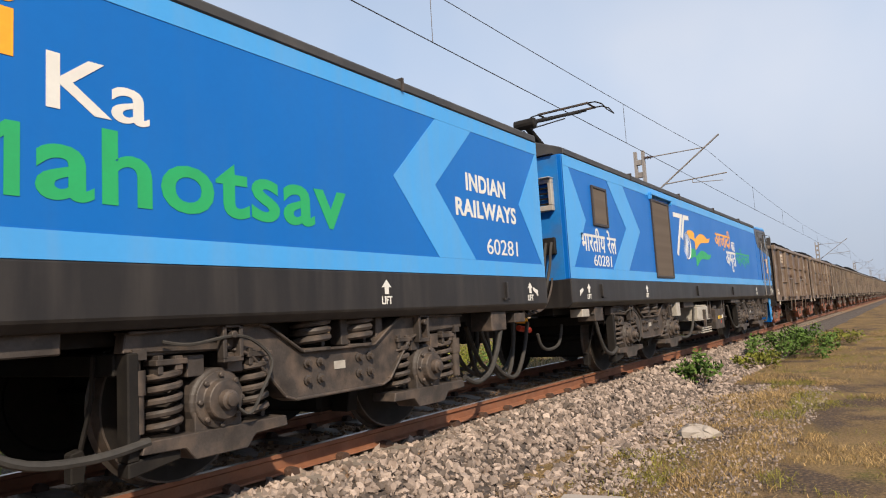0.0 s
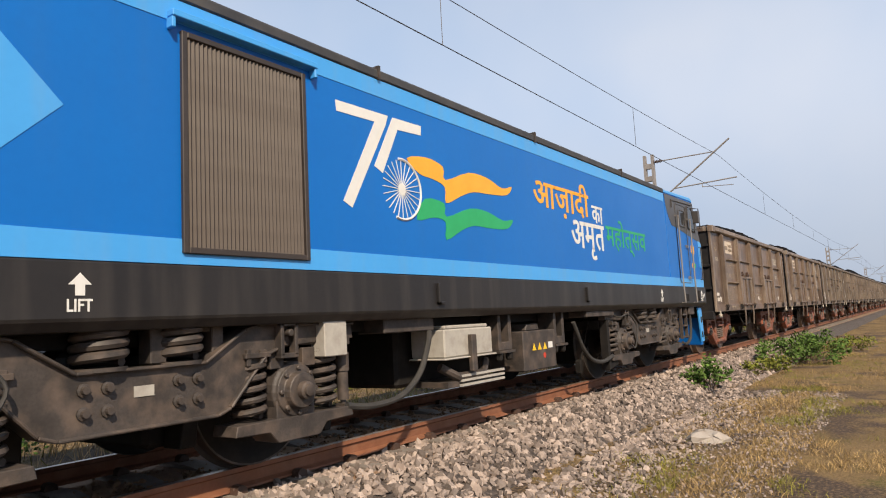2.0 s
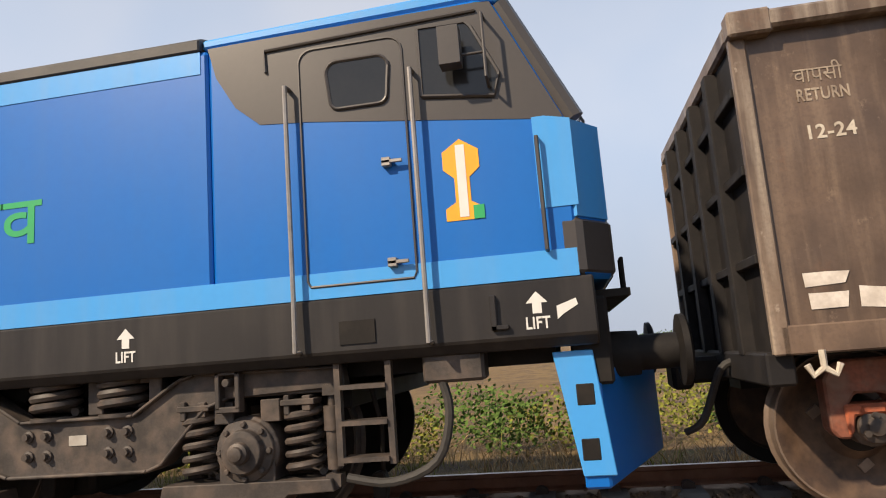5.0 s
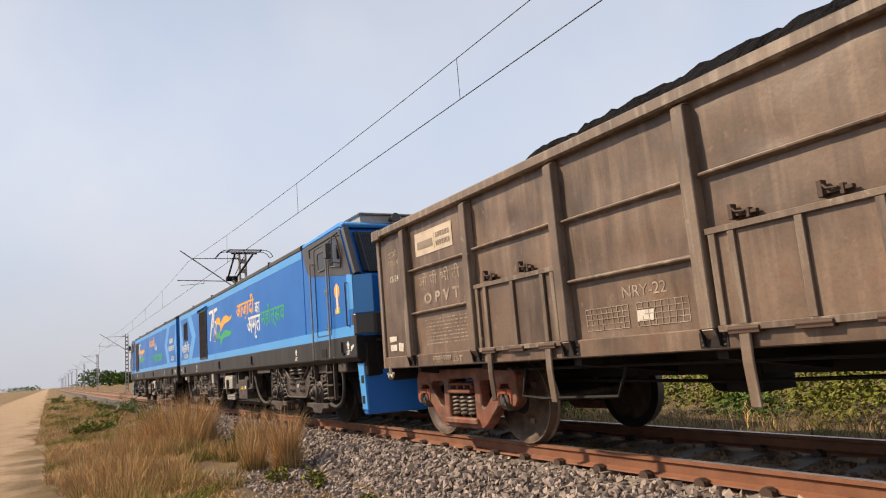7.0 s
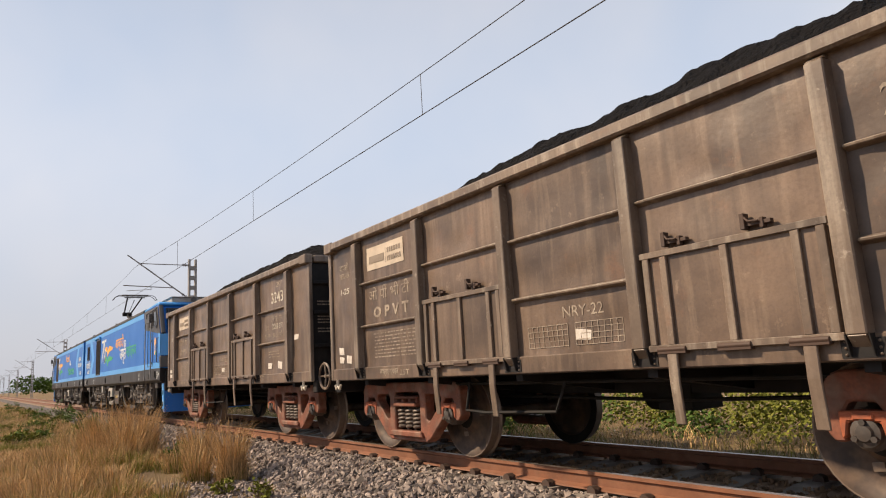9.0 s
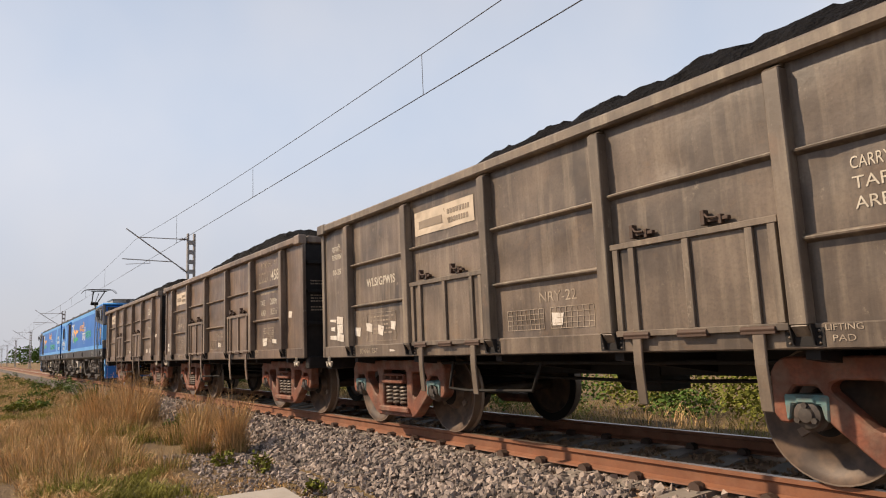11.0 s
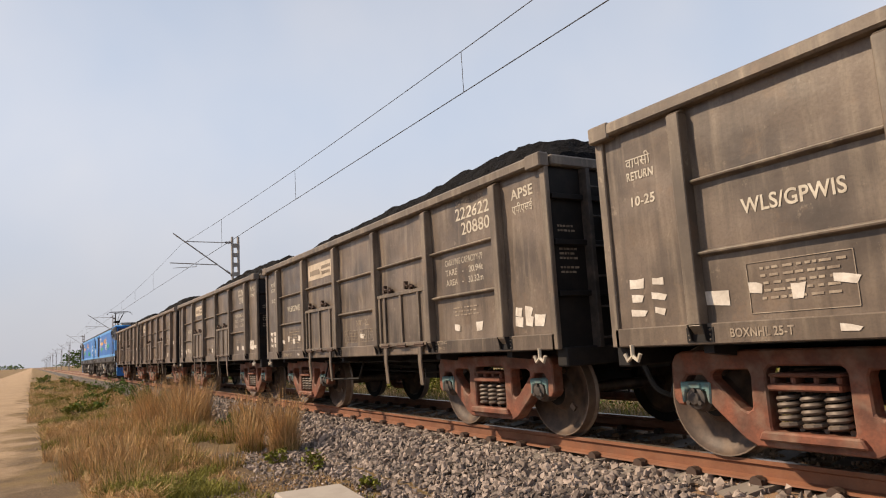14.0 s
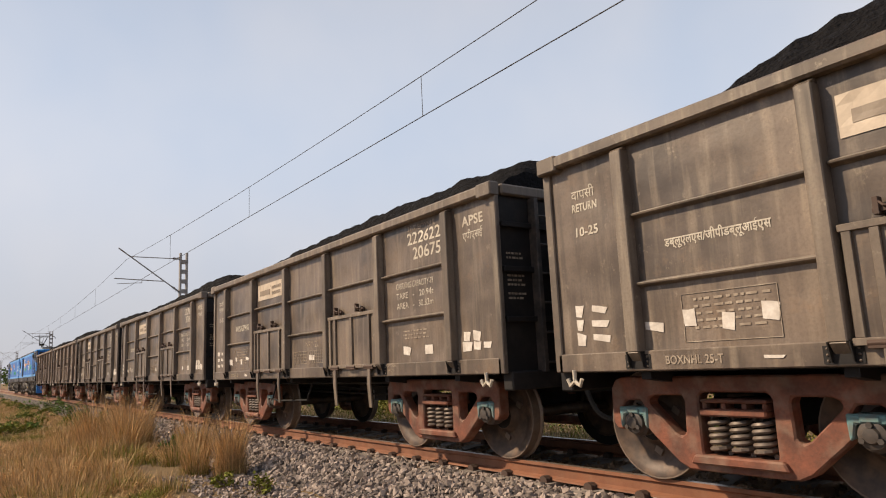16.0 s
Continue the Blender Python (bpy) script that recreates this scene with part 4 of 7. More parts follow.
def loco_bogie_meshes():
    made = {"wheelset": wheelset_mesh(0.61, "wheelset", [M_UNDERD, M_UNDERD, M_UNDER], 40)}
    beam = [(-2.0, 1.0), (-1.98, 1.13), (-0.92, 1.15), (-0.80, 1.12), (-0.45, 0.90), (0.45, 0.90), (0.80, 1.12), (0.92, 1.15), (1.98, 1.13), (2.0, 1.0),
            (1.15, 0.97), (1.0, 0.92), (0.92, 0.84), (0.66, 0.56), (0.55, 0.52), (-0.55, 0.52), (-0.66, 0.56), (-0.92, 0.84), (-1.0, 0.92), (-1.15, 0.97)]
    for s in (-1, 1):
        sh = Shape().prism(beam, s * 1.30, s * 1.42)
        # flanges along the lower and upper edges
        for pts in (beam[10:20], beam[1:9]):
            for p, q in zip(pts, pts[1:]):
                d = Vector((q[0] - p[0], 0, q[1] - p[1]))
                n_ = Vector((-d.z, 0, d.x)).normalized() * 0.012
                sh.add([(p[0] - n_.x, s * 1.27, p[1] - n_.z), (q[0] - n_.x, s * 1.27, q[1] - n_.z), (q[0] + n_.x, s * 1.27, q[1] + n_.z), (p[0] + n_.x, s * 1.27, p[1] + n_.z),
                        (p[0] - n_.x, s * 1.46, p[1] - n_.z), (q[0] - n_.x, s * 1.46, q[1] - n_.z), (q[0] + n_.x, s * 1.46, q[1] + n_.z), (p[0] + n_.x, s * 1.46, p[1] + n_.z)],
                       [(0, 1, 2, 3), (7, 6, 5, 4), (0, 4, 5, 1), (1, 5, 6, 2), (2, 6, 7, 3), (3, 7, 4, 0)])
        sh.box(-1.95, -0.95, s * 1.0, s * 1.40, 0.97, 1.0).box(0.95, 1.95, s * 1.0, s * 1.40, 0.97, 1.0)
        made["frame", s] = sh.mesh("side_frame", M_UNDER, bevel=0.008)
    # bulky transom and motors, added as dark mass to close off light beneath
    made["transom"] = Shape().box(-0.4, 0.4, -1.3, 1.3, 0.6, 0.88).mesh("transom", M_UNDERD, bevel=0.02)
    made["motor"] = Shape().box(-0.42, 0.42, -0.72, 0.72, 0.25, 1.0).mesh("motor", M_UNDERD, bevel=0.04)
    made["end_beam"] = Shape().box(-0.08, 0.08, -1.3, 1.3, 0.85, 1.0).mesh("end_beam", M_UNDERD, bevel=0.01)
    made["coil"] = Shape().coil(0, 0, 0.42, 0.9, 0.115, 0.026, 5.2, 14, 7).mesh("primary_spring", M_UNDER, smooth=True)
    made["secondary"] = Shape().coil(0, 0, 0.92, 1.2, 0.15, 0.032, 3.2, 14, 7).lathe([(0.9, 0.17), (0.925, 0.17)], 16, axis="z").mesh("secondary_spring", M_UNDER, smooth=True)
    ab = Shape().prism([(-0.62, 0.34), (-0.6, 0.42), (0.6, 0.42), (0.62, 0.34), (0.3, 0.33), (0.22, 0.24), (-0.22, 0.24), (-0.3, 0.33)], -1.48, -1.2)
    ab.lathe([(-1.1, 0.23), (-1.42, 0.23), (-1.44, 0.205), (-1.46, 0.205), (-1.47, 0.15), (-1.53, 0.14), (-1.535, 0.1)], 24, at=(0, 0, 0.62))
    for k in range(8):
        c = 2 * math.pi * k / 8
        ab.lathe([(-1.45, 0.022), (-1.49, 0.022)], 6, at=(0.178 * math.cos(c), 0, 0.62 + 0.178 * math.sin(c)))
    ab.box(-0.2, 0.2, -1.44, -1.2, 0.38, 0.62).box(-0.24, -0.1, -1.42, -1.2, 0.8, 0.95).box(0.1, 0.24, -1.42, -1.2, 0.8, 0.95)
    made["axle_box"] = ab.mesh("axle_box", M_UNDER, bevel=0.006)
    made["hub_cap"] = Shape().lathe([(-1.53, 0.075), (-1.58, 0.07), (-1.59, 0.05), (-1.61, 0.045), (-1.615, 0.02)], 14).mesh("hub_cap", M_UNDER, smooth=True)
    lk = Shape().box(-0.09, -0.055, -1.5, -1.42, 0.9, 1.16).box(0.055, 0.09, -1.5, -1.42, 0.9, 1.16).box(-0.09, 0.09, -1.5, -1.42, 1.13, 1.17).box(-0.09, 0.09, -1.5, -1.42, 0.88, 0.92).lathe([(-1.52, 0.03), (-1.4, 0.03)], 8, at=(0, 0, 1.08))
    made["link"] = lk.mesh("swing_link", M_UNDER, bevel=0.006)
    dp = Shape().lathe([(0.42, 0.025), (0.47, 0.025), (0.47, 0.05), (0.72, 0.05), (0.72, 0.062), (0.88, 0.062), (0.88, 0.03), (0.98, 0.03)], 12, axis="z")
    dp.box(-0.05, 0.05, -0.05, 0.05, 0.36, 0.44).box(-0.05, 0.05, -0.05, 0.05, 0.95, 1.02)
    made["damper"] = dp.mesh("damper", M_UNDER, smooth=True)
    made["bolt"] = Shape().lathe([(-1.42, 0.042), (-1.435, 0.042), (-1.44, 0.026), (-1.47, 0.024)], 10).mesh("bolt", M_UNDER)
    made["sander"] = Shape().prism([(-0.05, 0.16), (0.04, 0.16), (0.06, 0.3), (0.03, 0.38), (-0.05, 0.36)], -1.0, -0.9).tube([(0.02, -0.95, 0.3), (0.06, -1.05, 0.7), (0.02, -1.15, 1.0)], 0.02, 6).mesh("sand_pipe", M_UNDERD, bevel=0.01)
    made["brake"] = Shape().prism([(-0.08, 0.25), (0.06, 0.25), (0.1, 0.6), (0.04, 0.95), (-0.06, 0.95), (-0.02, 0.6)], -0.98, -0.75).mesh("brake_block", M_UNDERD, bevel=0.01)
    made["strut"] = Shape().box(-0.06, 0.06, -1.4, -1.25, 0.92, 1.2).box(0.42, 0.52, -1.4, -1.25, 0.92, 1.2).box(-0.06, 0.52, -1.38, -1.27, 1.12, 1.18).mesh("bump_stop", M_UNDER, bevel=0.008)
    made["conduit"] = Shape().hose([(-1.75, -1.47, 1.06), (-1.55, -1.5, 1.03), (-1.2, -1.5, 1.07), (-1.0, -1.5, 1.02), (-0.86, -1.53, 0.86), (-0.98, -1.56, 0.66), (-1.1, -1.56, 0.5), (-1.2, -1.54, 0.56), (-1.18, -1.52, 0.64)], 0.013, 6).mesh("conduit", M_RUBBER, smooth=True)
    made["tie"] = Shape().box(-1.98, -1.9, -1.44, -1.3, 0.3, 1.0).prism([(-1.98, 0.2), (-1.6, 0.26), (-1.6, 0.36), (-1.98, 0.3)], -1.44, -1.3).mesh("tie_bracket", M_UNDERD, bevel=0.01)
    made["bracket"] = Shape().box(-0.12, 0.12, -1.46, -1.3, 0.9, 0.94).box(-0.1, -0.06, -1.45, -1.3, 0.84, 0.97).box(0.03, 0.09, -1.45, -1.3, 0.86, 0.96).mesh("spring_bracket", M_UNDER, bevel=0.005)
    made["plate"] = Shape().box(-0.07, 0.07, -1.426, -1.42, 0.72, 0.79).mesh("maker_plate", M_BOX)
    return made


LB = loco_bogie_meshes()


def add_loco_bogie(t, x):
    b = part("bogie", LB["transom"], None, t, "grey two-axle bogie with coil springs", at=pose(x, 0, 0))
    part("side_frame", LB["frame", -1], None, b)
    part("side_frame", LB["frame", 1], None, b)
    for a_ in (-1.29, 1.29):
        part("wheelset", LB["wheelset"], None, b, "dark steel wheels on an axle", at=pose(a_, 0, 0.61))
        part("axle_box", LB["axle_box"], None, b, at=pose(a_, 0, 0))
        part("hub_cap", LB["hub_cap"], None, b, "dusty steel hub cap", at=pose(a_, 0, 0.62))
        for dx in (-0.38, 0.38):
            part("primary_spring", LB["coil"], None, b, at=pose(a_ + dx, -1.33, 0))
        part("swing_link", LB["link"], None, b, at=pose(a_ + (0.1 if a_ < 0 else -0.1), 0, 0))
        part("damper", LB["damper"], None, b, at=pose(a_ + (-0.6 if a_ < 0 else 0.6), -1.38, 0))
        part("sand_pipe", LB["sander"], None, b, at=pose(a_ + (-0.78 if a_ < 0 else 0.78), 0, 0))
        part("brake_block", LB["brake"], None, b, at=pose(a_ + (0.66 if a_ < 0 else -0.66), 0, 0))
    for dx in (-0.25, 0.3):
        part("secondary_spring", LB["secondary"], None, b, at=pose(dx, -1.33, 0))
    for dx in (-0.84, 0.84):
        part("motor", LB["motor"], None, b, at=pose(dx, 0, 0))
    for dx in (-1.92, 1.92):
        part("end_beam", LB["end_beam"], None, b, at=pose(dx, 0, 0))
    part("bump_stop", LB["strut"], None, b, at=pose(0.12, 0, 0))
    for cx in (-0.32, 0.32):
        for dx in (-0.075, 0.075):
            for z in (0.66, 0.8):
                part("bolt", LB["bolt"], None, b, at=pose(cx + dx, 0, z))
    part("conduit", LB["conduit"], None, b)
    part("tie_bracket", LB["tie"], None, b)
    for dx in (-1.67, -0.91, 0.91, 1.67):
        part("spring_bracket", LB["bracket"], None, b, at=pose(dx, 0, 0))
    part("maker_plate", LB["plate"], None, b)
    return b


def arrow_shape(x, z0, z1):
    w = (z1 - z0) * 0.5
    m = z0 + (z1 - z0) * 0.48
    return [(x - w * 0.42, z0), (x + w * 0.42, z0), (x + w * 0.42, m), (x + w, m), (x, z1), (x - w, m), (x - w * 0.42, m)]


def louvre(t, x0, x1, z0, z1, name, n):
    fr = Shape()
    y = -LSIDE
    for a_, b_, c_, d_ in ((x0, x0 + 0.045, z0, z1), (x1 - 0.045, x1, z0, z1), (x0 + 0.045, x1 - 0.045, z0, z0 + 0.045), (x0 + 0.045, x1 - 0.045, z1 - 0.045, z1)):
        fr.box(a_, b_, y - 0.03, y + 0.01, c_, d_)
    g = part(name, fr, M_LOUF, t, "brown ribbed air intake in a dark frame", bevel=0.006)
    part("backing", Shape().box(x0 + 0.04, x1 - 0.04, y - 0.006, y + 0.008, z0 + 0.04, z1 - 0.04), M_LOUF, g)
    w = (x1 - x0 - 0.1) / n
    me = Shape().prism([(0, 0.0), (w * 0.5, -0.016), (w * 0.9, 0.0)], z0 + 0.046, z1 - 0.046, "xy").mesh("slat", M_LOUV)
    for i in range(n):
        part("slat", me, None, g, at=pose(x0 + 0.05 + w * i, y - 0.005, 0))
    return g


def loco(label, mirrored):
    """One section: inner end at x = 0 and cab end at x = LOCO_LEN, or the other way round."""
    t = thing("locomotive", label, "locomotive", "locomotive sections")
    X = (lambda x: LOCO_LEN - x) if mirrored else (lambda x: x)
    P = lambda pts: [(X(x), z) for x, z in pts]
    yb = -LSIDE

    def bx(sh, x0, x1, *r):
        a_, b_ = sorted((X(x0), X(x1)))
        return sh.box(a_, b_, *r)

    def plate(name, pts, mat, label="", thick=0.004, y=yb, bevel=0.0):
        return part(name, Shape().prism(P(pts), y, y - thick), mat, t, label, bevel)

    # main box, sole bar, roof
    shell = Shape()
    sec = [(-1.58, 1.56), (-1.58, 3.43), (-1.55, 3.45), (1.55, 3.45), (1.58, 3.43), (1.58, 1.56)]
    a_, b_ = sorted((X(0), X(14.95)))
    shell.prism(sec, a_, b_, "yz")
    part("body", shell, [M_BLUE, M_ENDB], t, "deep blue painted body", bevel=0.02)
    # cab with a raked front
    cab = Shape()
    prof = [(15.2, 1.56), (15.2, 3.50), (16.95, 3.56), (17.08, 3.50), (17.55, 2.58), (17.55, 1.56)]
    ws = [1.58, 1.58, 1.52, 1.50, 1.46, 1.50]
    vs = [(X(p[0]), s * w, p[1]) for s in (-1, 1) for p, w in zip(prof, ws)]
    wide = [(X(17.12), s * 1.58, z) for s in (-1, 1) for z in (1.56, 2.6, 3.40)]
    cab.prism(P([(14.952, 1.56), (14.952, 3.46), (16.9, 3.50), (17.02, 3.46), (17.42, 2.58), (17.42, 1.56)]), -1.58, 1.58)
    cab.prism([(X(17.42), -1.58), (X(17.42), 1.58), (X(17.62), 1.3), (X(17.62), -1.3)], 1.56, 2.58, "xy")
    part("cab", cab, M_BLUE, t, "raked driver's cab", bevel=0.03)
    cr = Shape().prism(P([(14.9, 3.462), (14.9, 3.54), (16.95, 3.6), (17.1, 3.54), (17.06, 3.472), (16.9, 3.505)]), -1.56, 1.56)
    part("cab_roof", cr, M_SKYB, t, "light blue cab roof edge", bevel=0.02)
    sole = Shape()
    a_, b_ = sorted((X(-0.02), X(17.48)))
    sole.prism([(-1.52, 1.15), (-1.59, 1.22), (-1.59, 1.575), (1.59, 1.575), (1.59, 1.22), (1.52, 1.15)], a_, b_, "yz")
    part("sole_bar", sole, M_SOLE, t, "dusty black sole bar", bevel=0.012)
    roof = Shape()
    a_, b_ = sorted((X(0.02), X(14.9)))
    roof.prism([(-1.60, 3.44), (-1.60, 3.53), (-1.53, 3.565), (-1.1, 3.72), (1.1, 3.72), (1.53, 3.565), (1.60, 3.53), (1.60, 3.44)], a_, b_, "yz")
    part("roof", roof, M_ROOF, t, "dark grey roof", bevel=0.012)
    for x in (3.0, 6.2, 9.4, 12.6):
        part("roof_joint", bx(Shape(), x - 0.015, x + 0.015, -1.612, -1.5, 3.435, 3.57), M_UNDER, t)
    # bands
    part("lower_band", bx(Shape(), 0.0, 17.4, yb - 0.005, yb, 1.578, 1.75), M_SKYB, t, "light blue band along the sole bar")
    part("upper_band", bx(Shape(), 0.0, 14.9, yb - 0.005, yb, 3.27, 3.438), M_SKYB, t, "light blue band under the roof")
    if not mirrored:
        plate("chevron", [(0.0, 1.752), (0.17, 1.752), (0.73, 2.5), (0.2, 3.268), (0.0, 3.268)], M_SKYB)
        plate("chevron", [(1.76, 3.268), (2.55, 2.5), (1.76, 1.752), (2.53, 1.752), (3.3, 2.5), (2.53, 3.268)], M_SKYB)
    else:
        plate("chevron", [(0.0, 1.752), (0.07, 1.752), (0.62, 2.51), (0.06, 3.268), (0.0, 3.268)], M_SKYB)
        plate("chevron", [(1.70, 3.268), (2.49, 2.53), (1.75, 1.752), (2.48, 1.752), (3.2, 2.53), (2.43, 3.268)], M_SKYB)
    # cab side: dark window field, door, windows, rails
    field = [(14.96, 3.45), (15.02, 3.22), (15.16, 2.98), (15.34, 2.83), (15.7, 2.80), (17.3, 2.6), (17.40, 2.6), (17.0, 3.46), (16.9, 3.47), (15.2, 3.455)]
    plate("window_field", field, M_CABK, "black band round the cab windows")
    dpts = [(15.66, 1.66)] + [(16.36, 1.66)] + [(16.38, 1.7)] + [(x, z) for x, z in arc(16.28, 3.22, 0.1, 0, 90, 4)] + [(x, z) for x, z in arc(15.74, 3.22, 0.1, 90, 180, 4)] + [(15.64, 1.7)]
    seam = Shape()
    seam.tube([(X(x), yb - 0.006, z) for x, z in dpts + dpts[:1]], 0.009, 5)
    dg = part("cab_door", seam, M_CABK, t, "cab door with rounded window")
    wpts = arc(16.2, 3.12, 0.08, 0, 90, 4) + arc(15.92, 3.12, 0.08, 90, 180, 4) + arc(15.92, 2.92, 0.06, 180, 270, 4) + arc(16.2, 2.92, 0.06, 270, 360, 4)
    part("door_window", Shape().prism(P(wpts), yb - 0.002, yb - 0.012), M_GLASS, dg)
    part("door_window_seal", Shape().tube([(X(x), yb - 0.012, z) for x, z in wpts + wpts[:1]], 0.012, 5), M_CABK, dg)
    for z in (2.44, 1.77):
        hd = bx(Shape(), 16.2, 16.34, yb - 0.05, yb - 0.03, z - 0.012, z + 0.012)
        bx(hd, 16.2, 16.26, yb - 0.05, yb, z - 0.03, z + 0.03)
        part("door_handle", hd, M_CHROME, dg, "steel door handle", bevel=0.004)
    spts = [(16.5, 2.86), (16.98, 2.80), (17.02, 2.95), (16.86, 3.3), (16.82, 3.34), (16.5, 3.34)]
    part("side_window", Shape().prism(P(spts), yb - 0.002, yb - 0.014), M_GLASS, t, "dark sliding cab window")
    part("side_window_frame", Shape().tube([(X(x), yb - 0.014, z) for x, z in spts + spts[:1]], 0.014, 5), M_CABK, t)
    part("mirror", bx(Shape(), 16.66, 16.8, yb - 0.2, yb - 0.08, 2.98, 3.24).tube([(X(16.95), yb, 3.35), (X(16.95), yb - 0.14, 3.32), (X(16.95), yb - 0.15, 2.88), (X(16.95), yb, 2.86)], 0.012, 6).tube([(X(16.95), yb - 0.14, 3.05), (X(16.8), yb - 0.14, 3.05)], 0.01, 6), M_CABK, t, "black rear-view mirror", bevel=0.015)
    part("gutter", Shape().tube([(X(15.4), yb - 0.012, 3.2), (X(15.4), yb - 0.012, 3.36), (X(16.9), yb - 0.012, 3.41)], 0.012, 6), M_CABK, t)
    for x in (15.56, 16.44):
        part("handrail", Shape().tube([(X(x), yb, 3.05), (X(x), yb - 0.075, 3.05), (X(x), yb - 0.075, 1.62), (X(x), yb - 0.085, 1.24), (X(x), yb, 1.24)], 0.017, 8), M_CHROME, t, "polished steel handrail", smooth=True)
    part("grab_bar", Shape().tube([(X(17.22), yb, 2.48), (X(17.22), yb - 0.05, 2.48), (X(17.22), yb - 0.05, 1.75), (X(17.22), yb, 1.75)], 0.014, 6), M_CABK, t)
    # emblem as plain shapes
    plate("emblem", [(16.60, 2.0), (16.84, 2.0), (16.84, 2.08), (16.77, 2.12), (16.77, 2.28), (16.84, 2.34), (16.84, 2.46), (16.72, 2.54), (16.60, 2.46), (16.60, 2.34), (16.67, 2.28), (16.67, 2.12), (16.60, 2.08)], M_ORANGE, "orange and white emblem")
    plate("emblem_core", [(16.69, 2.02), (16.75, 2.02), (16.75, 2.5), (16.69, 2.5)], M_WHITE, thick=0.007)
    plate("emblem_foot", [(16.78, 2.0), (16.85, 2.0), (16.85, 2.09), (16.78, 2.09)], M_GREEN, thick=0.007)
    # step recess as a proud near-black block, its inner shade painted
    part("step", bx(Shape(), 15.84, 16.08, yb - 0.02, yb + 0.05, 1.27, 1.42), M_UNDERD, t, "near-black block painted in for a shaded foot step recess")
    # front: light blue corner, windscreen, flag panel, buffers, plough
    plate("corner_panel", [(17.20, 2.02), (17.44, 2.02), (17.44, 2.585), (17.28, 2.62), (17.20, 2.62)], M_SKYB, thick=0.006)
    for s in (-1, 1):
        cpl = Shape().add([(X(17.425), s * 1.585, 1.95), (X(17.625), s * 1.305, 1.95), (X(17.625), s * 1.305, 2.585), (X(17.425), s * 1.585, 2.585),
                           (X(17.40), s * 1.56, 1.95), (X(17.60), s * 1.28, 1.95), (X(17.60), s * 1.28, 2.57), (X(17.40), s * 1.56, 2.57)],
                          [(0, 1, 2, 3), (7, 6, 5, 4), (0, 4, 5, 1), (1, 5, 6, 2), (2, 6, 7, 3), (3, 7, 4, 0)])
        part("corner_panel", cpl, M_SKYB, t)
        lamp = Shape().prism([(X(q), s * w_) for q, w_ in ((17.3, 1.584), (17.435, 1.584), (17.64, 1.3), (17.64, 0.85), (17.3, 0.85))], 1.58, 1.948, "xy")
        part("lamp_housing", lamp, M_CABK, t, "black head lamp housing", bevel=0.03)
        bf = Shape().lathe([(17.5, 0.16), (17.75, 0.15), (17.75, 0.12), (18.0, 0.12), (18.02, 0.24), (18.06, 0.24), (18.08, 0.2)], 20, axis="x")
        bf.v = [(X(x), y + s * 0.98, z + 1.07) for x, y, z in bf.v]
        part("buffer", bf, M_UNDERD, t, "dark round buffer", smooth=True)
    screen = [(17.10, 3.42), (17.47, 2.66)]
    wsn = Shape().add([(X(17.1), -1.36, 3.40), (X(17.1), 1.36, 3.40), (X(17.47), 1.36, 2.66), (X(17.47), -1.36, 2.66), (X(17.0), -1.36, 3.36), (X(17.0), 1.36, 3.36), (X(17.37), 1.36, 2.62), (X(17.37), -1.36, 2.62)],
                      [(0, 1, 2, 3), (7, 6, 5, 4), (0, 4, 5, 1), (1, 5, 6, 2), (2, 6, 7, 3), (3, 7, 4, 0)])
    part("windscreen", wsn, M_GLASS, t, "dark windscreen behind a mesh guard")
    gd = Shape()
    for i in range(53):
        y = -1.3 + 2.6 * i / 52
        gd.tube([(X(17.17), y, 3.38), (X(17.54), y, 2.64)], 0.012 if i in (0, 26, 52) else 0.004, 4)
    for j in range(18):
        u = j / 17
        gd.tube([(X(17.17 + 0.37 * u), -1.3, 3.38 - 0.74 * u), (X(17.17 + 0.37 * u), 1.3, 3.38 - 0.74 * u)], 0.012 if j in (0, 17) else 0.004, 4)
    part("mesh_guard", gd, M_CABK, t, "wire mesh windscreen guard")
    pl = Shape().add([(X(17.45), s * 1.5, z) for z in (2.585, 3.44) for s in (-1, 1)], [])
    for s in (-1, 1):
        pr = Shape().tube([(X(17.06), s * 1.5, 3.46), (X(17.47), s * 1.5, 2.6)], 0.07, 8)
        part("pillar", pr, M_CABK, t, smooth=True)
    for k, (m_, z) in enumerate(((M_ORANGE, 2.38), (M_WHITE, 2.29), (M_GREEN, 2.20))):
        part("flag_stripe", bx(Shape(), 17.62, 17.626, -1.1, -0.72, z, z + 0.085), m_, t)
    eq = bx(Shape(), 17.5, 17.64, -1.0, 1.0, 1.6, 1.7)
    bx(eq, 17.5, 17.72, -1.25, 1.25, 1.45, 1.5)
    eq.tube([(X(17.7), -1.05, 1.5), (X(17.7), -1.05, 1.72), (X(17.7), -0.9, 1.72), (X(17.7), -0.9, 1.5)], 0.014, 6)
    part("front_step", eq, M_UNDERD, t)
    bmx = bx(Shape(), 17.3, 17.55, -1.45, 1.45, 0.9, 1.45)
    part("buffer_beam", bmx, M_UNDERD, t, "dark buffer beam", bevel=0.02)
    pw = Shape()
    pw.prism([(X(17.30), -1.45), (X(17.46), -1.45), (X(17.95), 0.0), (X(17.46), 1.45), (X(17.30), 1.45), (X(17.80), 0.0)], 0.28, 1.0, "xy")
    part("plough", pw, M_BLUE, t, "blue rail guard plough", bevel=0.015)
